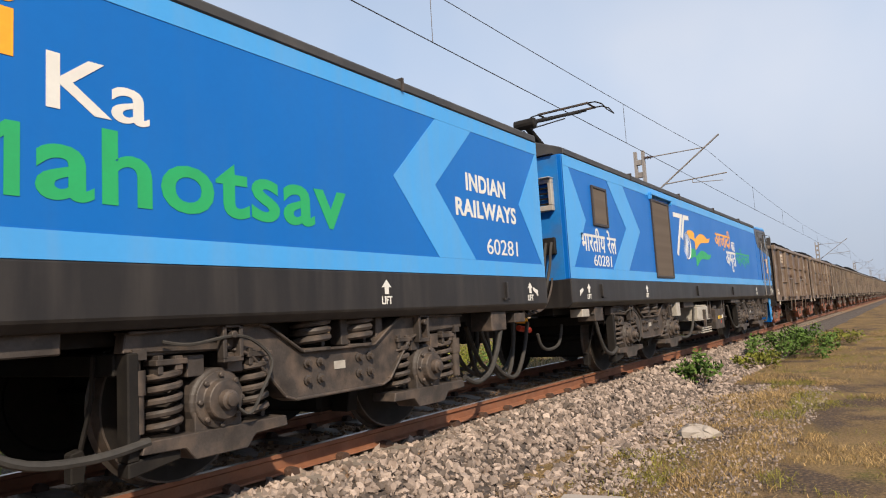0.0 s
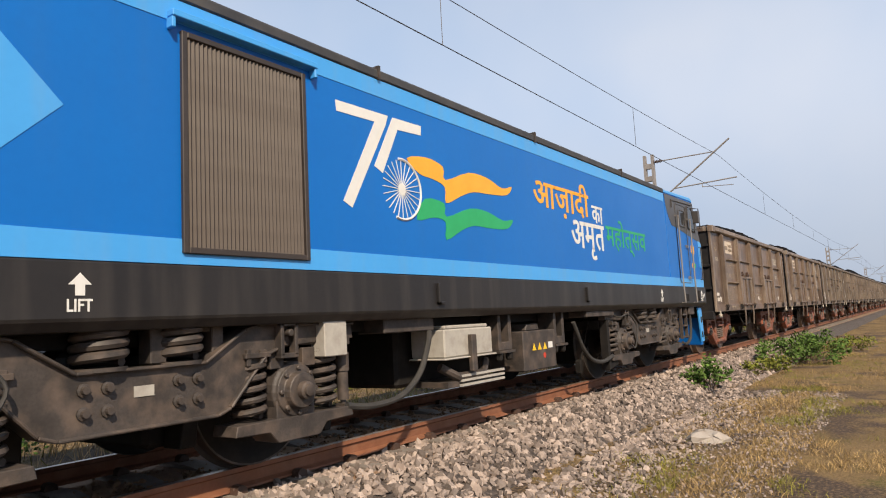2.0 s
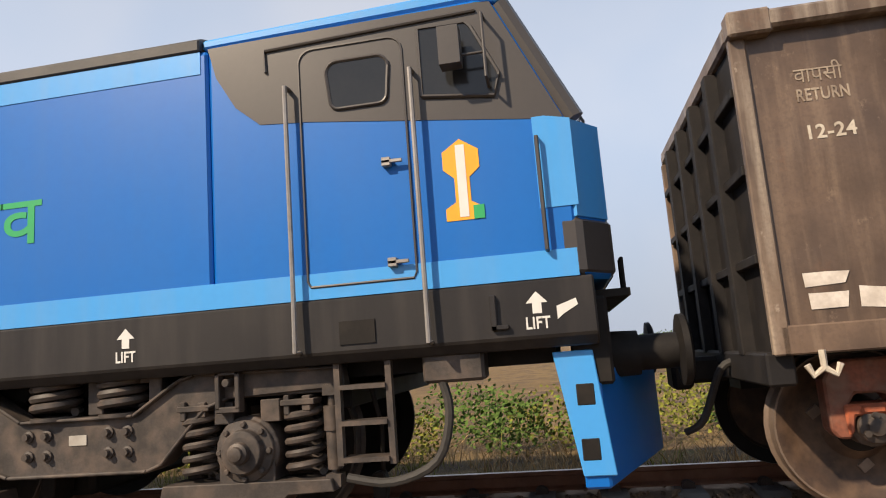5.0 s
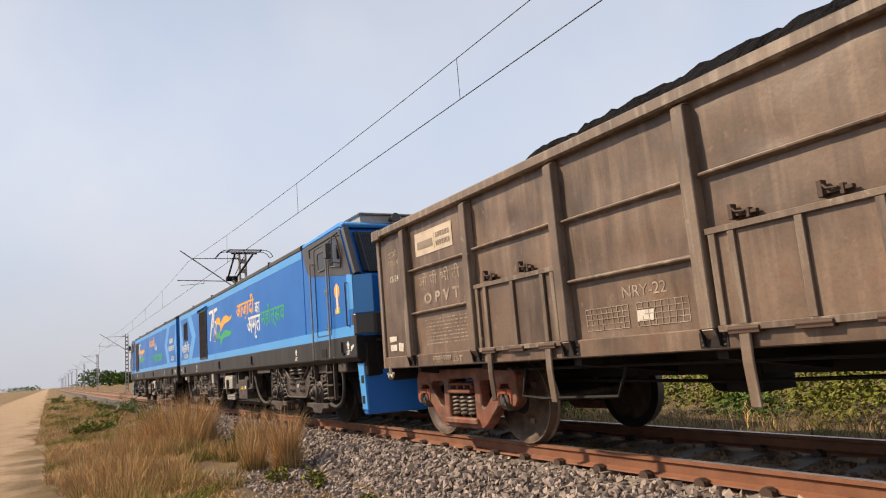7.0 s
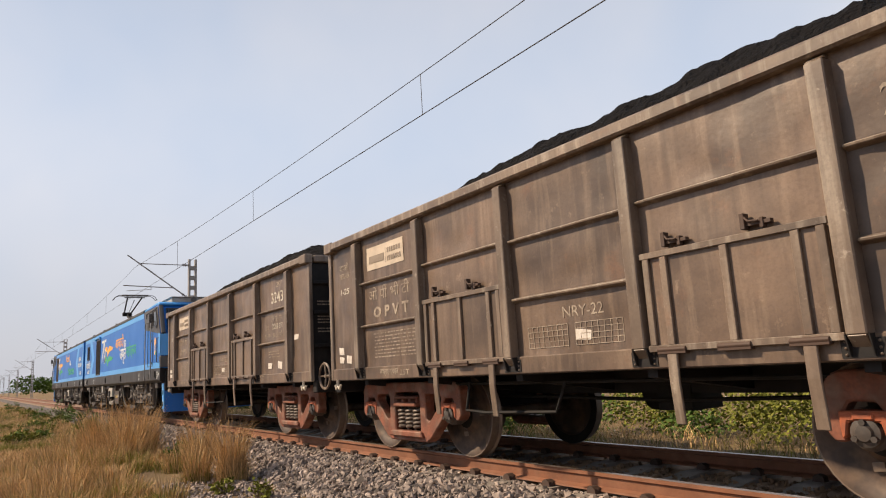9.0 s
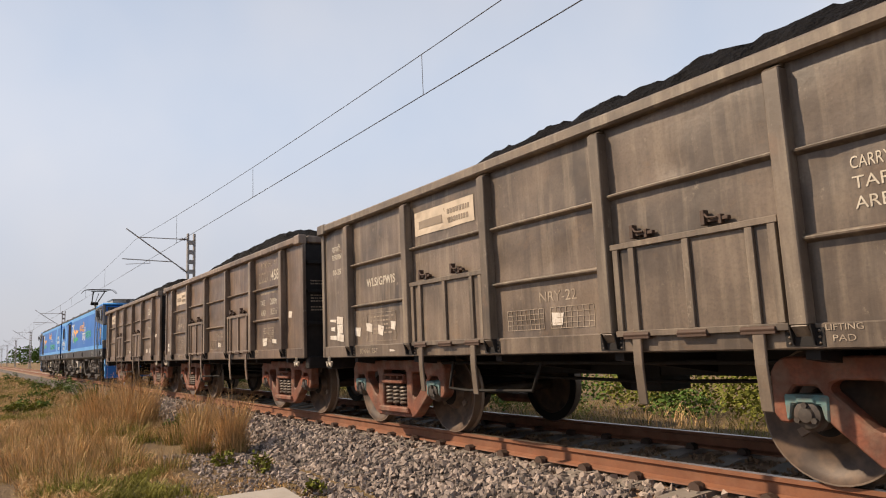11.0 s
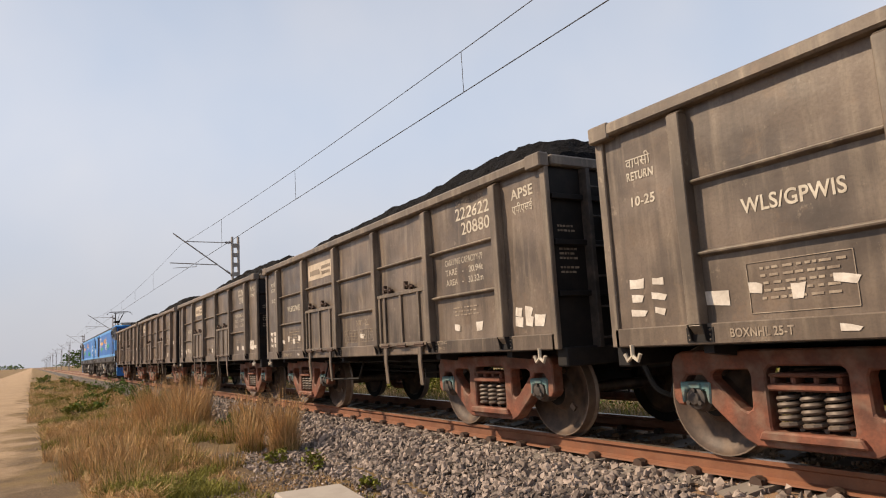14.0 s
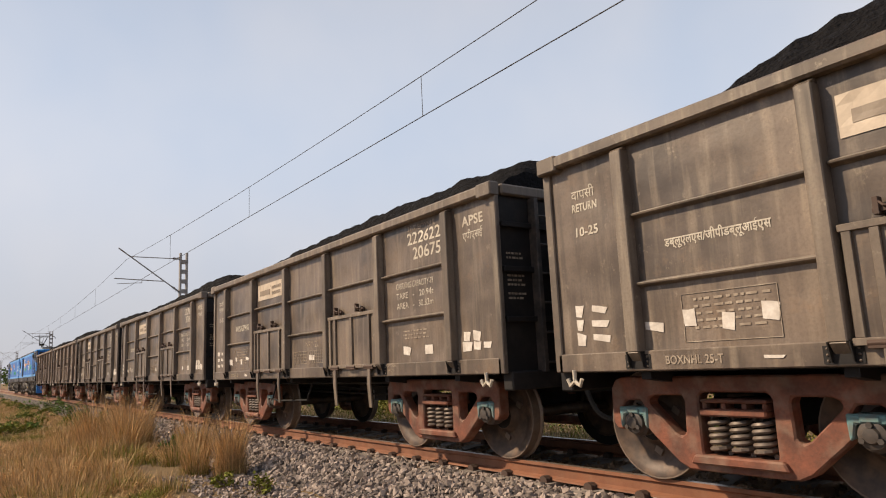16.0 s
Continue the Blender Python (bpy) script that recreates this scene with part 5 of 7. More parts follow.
    ps = Shape().prism(P([(17.18, 1.12), (17.43, 1.12), (17.50, 0.36), (17.30, 0.36)]), -1.47, -1.43)
    part("plough_side", ps, M_SKYB, t, "light blue plough end plate", bevel=0.006)
    # slots not cut: near-black blocks paint their inner shade
    for z in (0.78, 0.45):
        part("plough_slot", bx(Shape(), 17.30, 17.42, -1.475, -1.42, z, z + 0.14), M_UNDERD, t, bevel=0.01)
    hn = Shape()
    for y, dz in ((-0.55, 0.0), (-0.15, -0.02)):
        h0 = Shape().lathe([(16.9, 0.035), (17.15, 0.04), (17.3, 0.05), (17.42, 0.085), (17.44, 0.085)], 14, axis="x", at=(-0.25, y, 3.66 + dz))
        bx(h0, 16.7, 16.8, y - 0.03, y + 0.03, 3.55, 3.64)
        h0.v = [(X(x) if i < 70 else x, yy, z) for i, (x, yy, z) in enumerate(h0.v)]
        part("horn", h0, M_CABK, t, "black roof horn", smooth=True)
    ac = bx(Shape(), 15.7, 16.95, -1.15, 1.15, 3.55, 3.74)
    bx(ac, 15.64, 17.02, -1.2, 1.2, 3.74, 3.77)
    part("roof_unit", ac, M_BOX, t, "pale cab air conditioner", bevel=0.04)
    # lettering and arrows on the sole bar
    ys = -1.59
    for x in ((0.48, 3.4, 13.93, 17.1) if mirrored else (0.62, 3.40, 14.3, 17.12)):
        part("lift_arrow", Shape().prism([(p, z) for p, z in arrow_shape(X(x), 1.365, 1.5)], ys, ys - 0.004), M_WHITE, t, "white lifting arrow")
        lettering("LIFT", X(x) - 0.075, X(x) + 0.075, 1.27, 1.345, ys, M_WHITE, t, bold=0.02)
    for x in (0.33, 17.3):
        part("jack_mark", Shape().prism(P([(x - 0.06, 1.40), (x + 0.06, 1.44), (x + 0.07, 1.40), (x - 0.02, 1.35), (x - 0.06, 1.32)]), ys, ys - 0.004), M_WHITE, t)
    for x in (1.12, 7.0, 10.75, 16.85):
        hk = bx(Shape(), x - 0.02, x + 0.02, -1.625, -1.585, 1.28, 1.50)
        bx(hk, x - 0.02, x + 0.09, -1.625, -1.585, 1.28, 1.31)
        part("jumper_bracket", hk, M_SOLE, t, bevel=0.006)
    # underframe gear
    # floor and tank take the near-black steel, underside shade painted in
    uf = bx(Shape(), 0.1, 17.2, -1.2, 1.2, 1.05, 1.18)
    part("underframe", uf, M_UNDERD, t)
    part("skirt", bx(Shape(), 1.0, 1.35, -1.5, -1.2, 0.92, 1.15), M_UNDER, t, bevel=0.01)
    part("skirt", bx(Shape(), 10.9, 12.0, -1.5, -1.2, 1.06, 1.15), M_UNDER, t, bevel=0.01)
    # far-side boxes, made up to block light in the gaps under the body
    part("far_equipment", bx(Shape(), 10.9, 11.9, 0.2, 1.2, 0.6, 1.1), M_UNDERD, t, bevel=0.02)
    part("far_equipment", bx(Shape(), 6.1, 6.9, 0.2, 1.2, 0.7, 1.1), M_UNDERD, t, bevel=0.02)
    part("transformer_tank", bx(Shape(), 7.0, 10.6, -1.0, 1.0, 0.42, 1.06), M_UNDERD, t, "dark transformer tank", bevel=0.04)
    wb = bx(Shape(), 7.2, 8.16, -1.5, -1.05, 0.72, 1.02)
    cooler = part("oil_cooler", wb, M_BOX, t, "dirty white oil cooler box", bevel=0.015)
    part("cooler_base", bx(Shape(), 7.16, 8.2, -1.53, -1.05, 0.70, 0.718), M_BOX, cooler, bevel=0.006)
    part("cooler_lid", bx(Shape(), 7.24, 8.1, -1.48, -1.05, 1.022, 1.06), M_BOX, cooler, bevel=0.01)
    part("cooler_stay", bx(Shape(), 7.64, 7.74, -1.56, -1.5, 0.55, 0.95), M_UNDER, t, bevel=0.01)
    pp = Shape().tube([(X(7.3), -1.35, 0.62), (X(7.5), -1.45, 0.5), (X(8.0), -1.45, 0.5), (X(8.3), -1.3, 0.62)], 0.05, 8)
    bx(pp, 7.3, 8.4, -1.45, -1.0, 0.40, 0.46)
    part("oil_pipe", pp, M_UNDER, t, smooth=True)
    gr = Shape()
    for i in range(3):
        bx(gr, 7.5, 8.4, -1.5, -1.46, 0.40 + 0.05 * i, 0.425 + 0.05 * i)
    part("step_grille", gr, M_BOX, t)
    bb = bx(Shape(), 8.9, 9.8, -1.5, -0.9, 0.43, 0.93)
    bb.prism(P([(9.15, 0.93), (9.55, 0.93), (9.5, 1.02), (9.2, 1.02)]), -1.4, -0.95)
    bxp = part("equipment_box", bb, M_UNDER, t, "grey equipment box with warning triangles", bevel=0.012)
    for i in range(3):
        cx = 9.18 + 0.15 * i
        part("warning_sign", Shape().prism(P([(cx - 0.05, 0.68), (cx + 0.05, 0.68), (cx, 0.77)]), -1.5, -1.504), M_YEL, bxp)
    part("notice", Shape().prism(P([(9.58, 0.69), (9.7, 0.69), (9.7, 0.77), (9.58, 0.77)]), -1.5, -1.504), M_WHITE, bxp)
    part("notice", Shape().prism(P(arc(9.46, 0.6, 0.035, 0, 330, 11)), -1.5, -1.504), M_RED, bxp)
    for x in (8.55, 10.05):
        st = Shape()
        lo, hi = sorted((X(x - 0.16), X(x + 0.16)))
        c = (lo + hi) / 2
        st.prism([(lo, 0.72), (hi, 0.72), (hi, 1.15), (c + 0.09, 1.15), (c + 0.09, 0.82), (c - 0.09, 0.82), (c - 0.09, 1.15), (lo, 1.15)], -1.45, -1.2)
        mt = part("mounting", st, M_UNDER, t, bevel=0.008)
        part("mounting_plate", Shape().box(lo - 0.03, hi + 0.03, -1.48, -1.2, 0.69, 0.722), M_UNDER, mt, bevel=0.004)
        for d in (-0.12, 0.12):
            part("rubber_mount", Shape().lathe([(0.60, 0.03), (0.62, 0.045), (0.69, 0.05)], 10, at=(c + d, -1.42, 0), axis="z"), M_UNDERD, mt)
    if not mirrored:
        part("junction_box", bx(Shape(), 5.45, 5.72, -1.52, -1.35, 0.86, 1.16), M_BOX, t, "pale grey junction box", bevel=0.008)
    part("junction_box", bx(Shape(), 0.5, 0.78, -1.5, -1.3, 1.0, 1.12), M_UNDER if mirrored else M_BOX, t, "pale grey junction box", bevel=0.008)
    part("duct", bx(Shape(), 6.3, 7.1, -1.45, -1.1, 1.02, 1.16), M_UNDER, t, bevel=0.01)
    for path in ([(5.75, 0.42), (6.1, 0.38), (6.5, 0.42), (6.8, 0.6), (6.95, 0.85), (7.0, 1.02)], [(11.9, 0.42), (11.5, 0.36), (11.1, 0.42), (10.8, 0.6), (10.6, 0.86), (10.5, 1.0)],
                 [(1.95, 0.44), (1.7, 0.36), (1.4, 0.45), (1.2, 0.7), (1.08, 0.95), (1.0, 1.05)], [(15.8, 0.42), (16.1, 0.38), (16.4, 0.5), (16.5, 0.8), (16.45, 1.05)]):
        fine = []
        for i in range(len(path) - 1):
            p0, p1, p2, p3 = path[max(i - 1, 0)], path[i], path[i + 1], path[min(i + 2, len(path) - 1)]
            for k in range(4):
                u = k / 4
                fine.append(tuple(0.5 * (2 * p1[c] + (p2[c] - p0[c]) * u + (2 * p0[c] - 5 * p1[c] + 4 * p2[c] - p3[c]) * u * u + (3 * p1[c] - p0[c] - 3 * p2[c] + p3[c]) * u ** 3) for c in (0, 1)))
        fine.append(path[-1])
        part("air_hose", Shape().tube([(X(x), -1.46, z) for x, z in fine], 0.03, 8), M_RUBBER, t, "dusty grey hose", smooth=True)
    ldr = bx(Shape(), 15.75, 15.79, -1.5, -1.44, 0.5, 1.2)
    bx(ldr, 16.1, 16.14, -1.5, -1.44, 0.5, 1.2)
    for z in (0.52, 0.75, 0.98):
        bx(ldr, 15.79, 16.1, -1.52, -1.36, z, z + 0.03)
    part("cab_steps", ldr, M_UNDER, t, "steel cab steps")
    part("bracket", bx(Shape(), 16.35, 16.75, -1.5, -1.25, 0.98, 1.18), M_UNDER, t, bevel=0.02)
    # inner end wall fittings
    en = bx(Shape(), -0.012, 0.0, -1.5, 1.5, 1.2, 3.44)
    part("end_wall", en, M_ENDB, t, "dirty blue end wall")
    part("gangway", bx(Shape(), -0.38, -0.012, -0.55, 0.55, 1.25, 3.2), M_ENDB, t, "blue gangway between the sections", bevel=0.03)
    for x in (3.9, 13.8):
        add_loco_bogie(t, X(x))
    return t, X, plate, bx


def swirl(points, n=6):
    """A smooth closed outline through a few corners."""
    out = []
    m = len(points)
    for i in range(m):
        p0, p1, p2, p3 = points[i - 1], points[i], points[(i + 1) % m], points[(i + 2) % m]
        for k in range(n):
            u = k / n
            out.append(tuple(0.5 * (2 * p1[c] + (p2[c] - p0[c]) * u + (2 * p0[c] - 5 * p1[c] + 4 * p2[c] - p3[c]) * u * u + (3 * p1[c] - p0[c] - 3 * p2[c] + p3[c]) * u ** 3) for c in (0, 1)))
    return out


def anniversary_mark(t, dx):
    """The white 75 with a spoked wheel and a waving orange and green flag."""
    y = -LSIDE
    def pl(name, pts, mat):
        part(name, Shape().prism([(x + dx, z) for x, z in pts], y, y - 0.004), mat, t)
    pl("figure_stroke", [(5.61, 3.10), (5.62, 3.0), (6.13, 3.01), (5.67, 2.2), (5.78, 2.15), (6.29, 3.01), (6.33, 3.11)], M_WHITE)
    pl("figure_stroke", [(6.40, 3.11), (6.86, 3.12), (6.85, 3.02), (6.47, 3.0), (6.22, 2.53), (6.1, 2.58)], M_WHITE)
    ring = Shape()
    ring.tube([(6.5 + dx + 0.30 * math.cos(radians(a_)), y - 0.003, 2.41 + 0.30 * math.sin(radians(a_))) for a_ in range(-110, 106, 8)], 0.014, 5)
    ring.lathe([(y, 0.055), (y - 0.006, 0.055)], 16, at=(6.5 + dx, 0, 2.41))
    for k in range(24):
        c = 2 * math.pi * k / 24
        ring.tube([(6.5 + dx + 0.05 * math.cos(c), y - 0.002, 2.41 + 0.05 * math.sin(c)), (6.5 + dx + 0.29 * math.cos(c), y - 0.002, 2.41 + 0.29 * math.sin(c))], 0.0055, 4)
    part("spoked_wheel_mark", ring, M_WHITE, t, "white spoked wheel mark")
    orange = [(6.6, 2.74), (6.92, 2.8), (7.22, 2.75), (7.25, 2.61), (7.72, 2.76), (8.11, 2.76), (8.46, 2.68), (8.7, 2.73), (8.57, 2.61), (8.17, 2.57), (7.81, 2.55), (7.54, 2.47), (7.25, 2.36), (7.24, 2.53), (7.02, 2.59), (6.8, 2.61)]
    green = [(6.87, 2.36), (7.21, 2.35), (7.24, 2.21), (7.71, 2.35), (8.09, 2.35), (8.44, 2.28), (8.68, 2.31), (8.54, 2.19), (8.15, 2.16), (7.79, 2.16), (7.53, 2.09), (7.22, 1.96), (7.22, 2.15), (7.01, 2.18), (6.72, 2.13)]
    pl("flag_band", swirl(orange, 3), M_ORANGE)
    pl("flag_band", swirl(green, 3), M_GREEN)


loco_rear, X, plate, bx = loco("blue electric locomotive section with light blue bands, louvres and painted lettering", False)
YB = -LSIDE
louvre(loco_rear, 1.02, 1.66, 2.44, 3.10, "louvre", 16)
louvre(loco_rear, 4.08, 5.24, 1.65, 3.22, "louvre", 30)
part("rain_hood", Shape().box(3.98, 5.34, -1.66, -1.57, 3.28, 3.33).box(3.98, 4.01, -1.65, -1.575, 3.2, 3.28).box(5.31, 5.34, -1.65, -1.575, 3.2, 3.28), M_SKYB, loco_rear, "light blue rain hood", bevel=0.006)
lettering("भारतीय रेल", 0.48, 1.98, 2.01, 2.40, YB, M_WHITE, loco_rear, bold=0.012)
lettering("60281", 0.95, 1.71, 1.79, 1.97, YB, M_WHITE, loco_rear)
anniversary_mark(loco_rear, 0.0)
lettering("आज़ादी", 9.28, 11.1, 2.47, 3.06, YB, M_ORANGE, loco_rear, bold=0.012)
lettering("का", 11.2, 11.63, 2.51, 2.78, YB, M_WHITE, loco_rear, bold=0.012)
lettering("अमृत", 10.4, 11.64, 1.92, 2.49, YB, M_WHITE, loco_rear, bold=0.012)
lettering("महोत्सव", 11.72, 13.62, 2.05, 2.64, YB, M_GREEN, loco_rear, bold=0.008)
end_text = lettering("WAG", -0.45, 0.25, 1.74, 1.92, 0, M_WHITE, loco_rear, bold=0.015)
end_text.matrix_basis = pose(17.624, 0, 0, 0, 0, 90)
end_text = lettering("C.RLY", -1.14, -0.78, 2.03, 2.12, 0, M_WHITE, loco_rear)
end_text.matrix_basis = pose(17.624, 0, 0, 0, 0, 90)
# inner end of this section: ventilation box, jumper cables, hanging hoses
vent = part("ventilation_box", Shape().box(-0.1, -0.012, -1.42, -0.86, 2.60, 2.68).box(-0.1, -0.012, -1.42, -0.86, 3.02, 3.08).box(-0.1, -0.012, -1.42, -1.36, 2.68, 3.02).box(-0.1, -0.012, -0.92, -0.86, 2.68, 3.02).prism([(-1.43, 3.08), (-0.85, 3.08), (-0.85, 3.10), (-1.43, 3.10)], -0.17, -0.012, "yz"),
            M_BOX, loco_rear, "pale framed ventilation box with slats", bevel=0.008)
for i in range(4):
    part("slat", Shape().box(-0.07, -0.03, -1.36, -0.92, 2.7 + 0.08 * i, 2.72 + 0.08 * i), M_UNDERD, vent)
part("socket_plate", Shape().box(-0.08, -0.012, -1.4, -0.95, 1.95, 2.2), M_UNDERD, loco_rear, bevel=0.01)
for k in range(5):
    y = -1.36 + 0.09 * k
    part("jumper_cable", Shape().hose([(-0.1, y, 2.12), (-0.16, y, 1.98), (-0.22, y, 1.75), (-0.42, y, 1.42 - 0.03 * k), (-0.62, y, 1.36 - 0.03 * k), (-0.8, y, 1.5), (-0.84, y, 1.7)], 0.022, 7), M_RUBBER, loco_rear, "black jumper cable", smooth=True)
for k in range(4):
    y = -1.3 + 0.08 * k
    part("jumper_cable", Shape().hose([(-0.04, y, 1.6), (-0.1, y, 1.45), (-0.3, y, 1.22 - 0.02 * k), (-0.6, y, 1.12 - 0.02 * k), (-0.85, y, 1.25)], 0.016, 6), M_UNDER, loco_rear, smooth=True)
part("coupler", Shape().box(-0.8, 0.2, -0.2, 0.2, 0.75, 1.1).box(-0.55, -0.3, -0.3, 0.3, 0.7, 1.15), M_UNDERD, loco_rear, "dark centre coupler", bevel=0.03)
part("coupler_cock", Shape().tube([(-0.5, -0.9, 1.02), (-0.3, -0.95, 1.0)], 0.045, 8), M_ORANGE, loco_rear, "orange cock handle")
part("coupler_cock", Shape().tube([(-0.45, -0.9, 0.9), (-0.2, -0.95, 0.86)], 0.045, 8), M_RED, loco_rear, "red cock handle")
for y, zl in ((-1.0, 0.28), (-0.8, 0.34), (-0.5, 0.3), (-0.2, 0.38)):
    part("brake_hose", Shape().hose([(-0.35, y, 0.98), (-0.5, y, 0.6), (-0.75, y, zl), (-1.05, y, zl), (-1.4, y, 0.5), (-1.7, y, 0.98)], 0.03, 8), M_RUBBER, loco_rear, "black hanging brake hose", smooth=True)
part("brake_hose", Shape().hose([(-0.25, -1.1, 0.8), (-0.15, -1.1, 0.62), (0.1, -1.1, 0.55), (0.45, -1.1, 0.62), (0.6, -1.1, 0.9)], 0.024, 8), M_RUBBER, loco_rear, smooth=True)
part("roof_cable", Shape().hose([(0.12, -0.7, 3.72), (0.0, -0.9, 3.82), (-0.1, -1.0, 3.6), (-0.2, -1.0, 3.25), (-0.45, -0.9, 3.05), (-0.75, -0.8, 3.3), (-0.85, -0.8, 3.55)], 0.016, 7), M_RUBBER, loco_rear, smooth=True)
part("roof_bushing", Shape().lathe([(3.5 + 0.03 * i, 0.11 if i % 2 else 0.075) for i in range(11)], 14, axis="z", at=(-0.7, -0.75, 0)), M_INSUL, loco_rear, "ribbed roof insulator", smooth=True)
part("roof_slope", Shape().prism([(-1.45, 3.46), (-0.8, 3.74), (0.8, 3.74), (1.45, 3.46)], -0.06, 0.04, "yz"), M_ROOF, loco_rear)
TRAIN.append((loco_rear, 36.5))

# pantograph, raised to the contact wire
panto = part("pantograph", Shape().box(2.6, 4.1, -0.55, -0.45, 3.86, 3.93).box(2.6, 4.1, 0.45, 0.55, 3.86, 3.93).box(2.6, 2.7, -0.55, 0.55, 3.86, 3.93).box(4.0, 4.1, -0.55, 0.55, 3.86, 3.93), M_UNDERD, loco_rear, "raised black single-arm pantograph", bevel=0.01)
part("lower_arm", Shape().tube([(3.75, 0, 3.92), (2.05, 0, 4.62)], 0.06, 10).tube([(3.9, 0.2, 3.92), (2.15, 0.1, 4.55)], 0.022, 6), M_UNDERD, panto)
part("knuckle", Shape().lathe([(-0.22, 0.06), (-0.2, 0.1), (0.2, 0.1), (0.22, 0.06)], 12, at=(2.03, 0, 4.64)), M_UNDERD, panto)
part("upper_arm", Shape().tube([(2.03, -0.15, 4.66), (4.0, -0.32, 5.26)], 0.035, 8).tube([(2.03, 0.15, 4.66), (4.0, 0.32, 5.26)], 0.035, 8).tube([(2.1, 0, 4.55), (3.9, 0, 5.16)], 0.014, 6), M_UNDERD, panto)
for dx in (-0.2, 0.2):
    part("contact_strip", Shape().box(4.02 + dx - 0.025, 4.02 + dx + 0.025, -0.58, 0.58, 5.33, 5.37), M_UNDER, panto, bevel=0.005)
part("bow", Shape().tube([(3.82, -0.56, 5.34), (4.22, -0.56, 5.34)], 0.022, 6).tube([(3.82, 0.56, 5.34), (4.22, 0.56, 5.34)], 0.022, 6).tube([(4.0, -0.45, 5.26), (4.0, 0.45, 5.26)], 0.028, 6), M_UNDERD, panto)
for s in (-1, 1):
    hn = Shape()
    for dx in (-0.2, 0.2):
        hn.tube([(4.02 + dx, s * 0.56, 5.35), (4.02 + dx, s * 0.72, 5.34), (4.02 + dx, s * 0.86, 5.27), (4.02 + dx, s * 0.96, 5.13)], 0.014, 6)
    hn.tube([(3.82, s * 0.96, 5.13), (4.22, s * 0.96, 5.13)], 0.012, 6)
    part("horn", hn, M_UNDERD, panto, smooth=True)
for x in (2.65, 4.05):
    for y in (-0.5, 0.5):
        part("insulator", Shape().lathe([(3.70 + 0.02 * i, 0.07 if i % 2 else 0.05) for i in range(9)], 10, axis="z", at=(x, y, 0)), M_INSUL, panto)

loco_front, X, plate, bx = loco("blue electric locomotive section with arrow bands and painted English lettering", True)
louvre(loco_front, X(14.4), X(13.2), 1.65, 3.22, "louvre", 20)
A0 = 135.65 - LOCO_LEN                  # its origin, in the numbers below
lettering("Azadi", 127.1 - A0, 129.03 - A0, 2.73, 3.16, YB, M_ORANGE, loco_front, bold=0.014)
lettering("Ka", 129.2 - A0, 129.86 - A0, 2.48, 2.83, YB, M_WHITE, loco_front, bold=0.014)
lettering("M", 128.52 - A0, 129.06 - A0, 1.93, 2.36, YB, M_GREEN, loco_front)
lettering("ahotsav", 129.14 - A0, 131.75 - A0, 1.93, 2.42, YB, M_GREEN, loco_front, bold=0.02)
lettering("INDIAN", 133.78 - A0, 134.69 - A0, 2.55, 2.76, YB, M_WHITE, loco_front, bold=0.03)
lettering("RAILWAYS", 133.54 - A0, 134.93 - A0, 2.24, 2.45, YB, M_WHITE, loco_front, bold=0.03)
lettering("60281", 134.17 - A0, 134.92 - A0, 1.83, 2.02, YB, M_WHITE, loco_front)
anniversary_mark(loco_front, 122.2 - A0 - 5.7)
for k in range(3):
    y = -0.95 + 0.3 * k
    part("brake_hose", Shape().hose([(X(0.6), y, 0.95), (X(0.5), y, 0.5), (X(0.3), y, 0.28), (X(0.05), y, 0.3), (X(-0.1), y, 0.6), (X(-0.15), y, 1.0)], 0.03, 8), M_RUBBER, loco_front, "black hanging brake hose", smooth=True)
TRAIN.append((loco_front, 35.65 - LOCO_LEN))


# ---- wagon markings ----
YW = -SIDE - 0.001
TEXT_CACHE = {}


def stencil(w, text, x0, x1, z0, z1, mat, y=YW, bold=0.0):
    key = (text, x0, x1, z0, z1, mat.name, y)
    if key not in TEXT_CACHE:
        ob = lettering(text, x0, x1, z0, z1, y - 0.0025, mat, w, 0.001, "stencil", bold=bold)
        drape(ob.data)
        TEXT_CACHE[key] = ob.data
    else:
        part("stencil", TEXT_CACHE[key], None, w)


def drape(me):
    """Lays a marking's vertices on the dented side sheet."""
    for v in me.vertices:
        v.co.y += dent(v.co.x, v.co.z, -1) if SILL + 0.16 < v.co.z else -0.03
    return me


BARS = {}


def text_bars(w, x0, x1, z0, z1, rows, mat, seed, name="small_print"):
    """Lines of print too small to read, as broken bars."""
    key = (x0, x1, z0, z1, rows, seed)
    if key not in BARS:
        rnd, sh = random.Random(seed), Shape()
        h = (z1 - z0) / rows
        for r in range(rows):
            x = x0 + rnd.uniform(0, 0.05)
            while x < x1 - 0.05:
                l = min(rnd.uniform(0.02, 0.09), x1 - x)
                sh.box(x, x + l, YW - 0.0042, YW - 0.0025, z1 - h * r - h * 0.34, z1 - h * r)
                x += l + rnd.uniform(0.012, 0.04)
        BARS[key] = drape(sh.mesh(name, mat))
    tagged(part(name, BARS[key], None, w), kind="stuff")


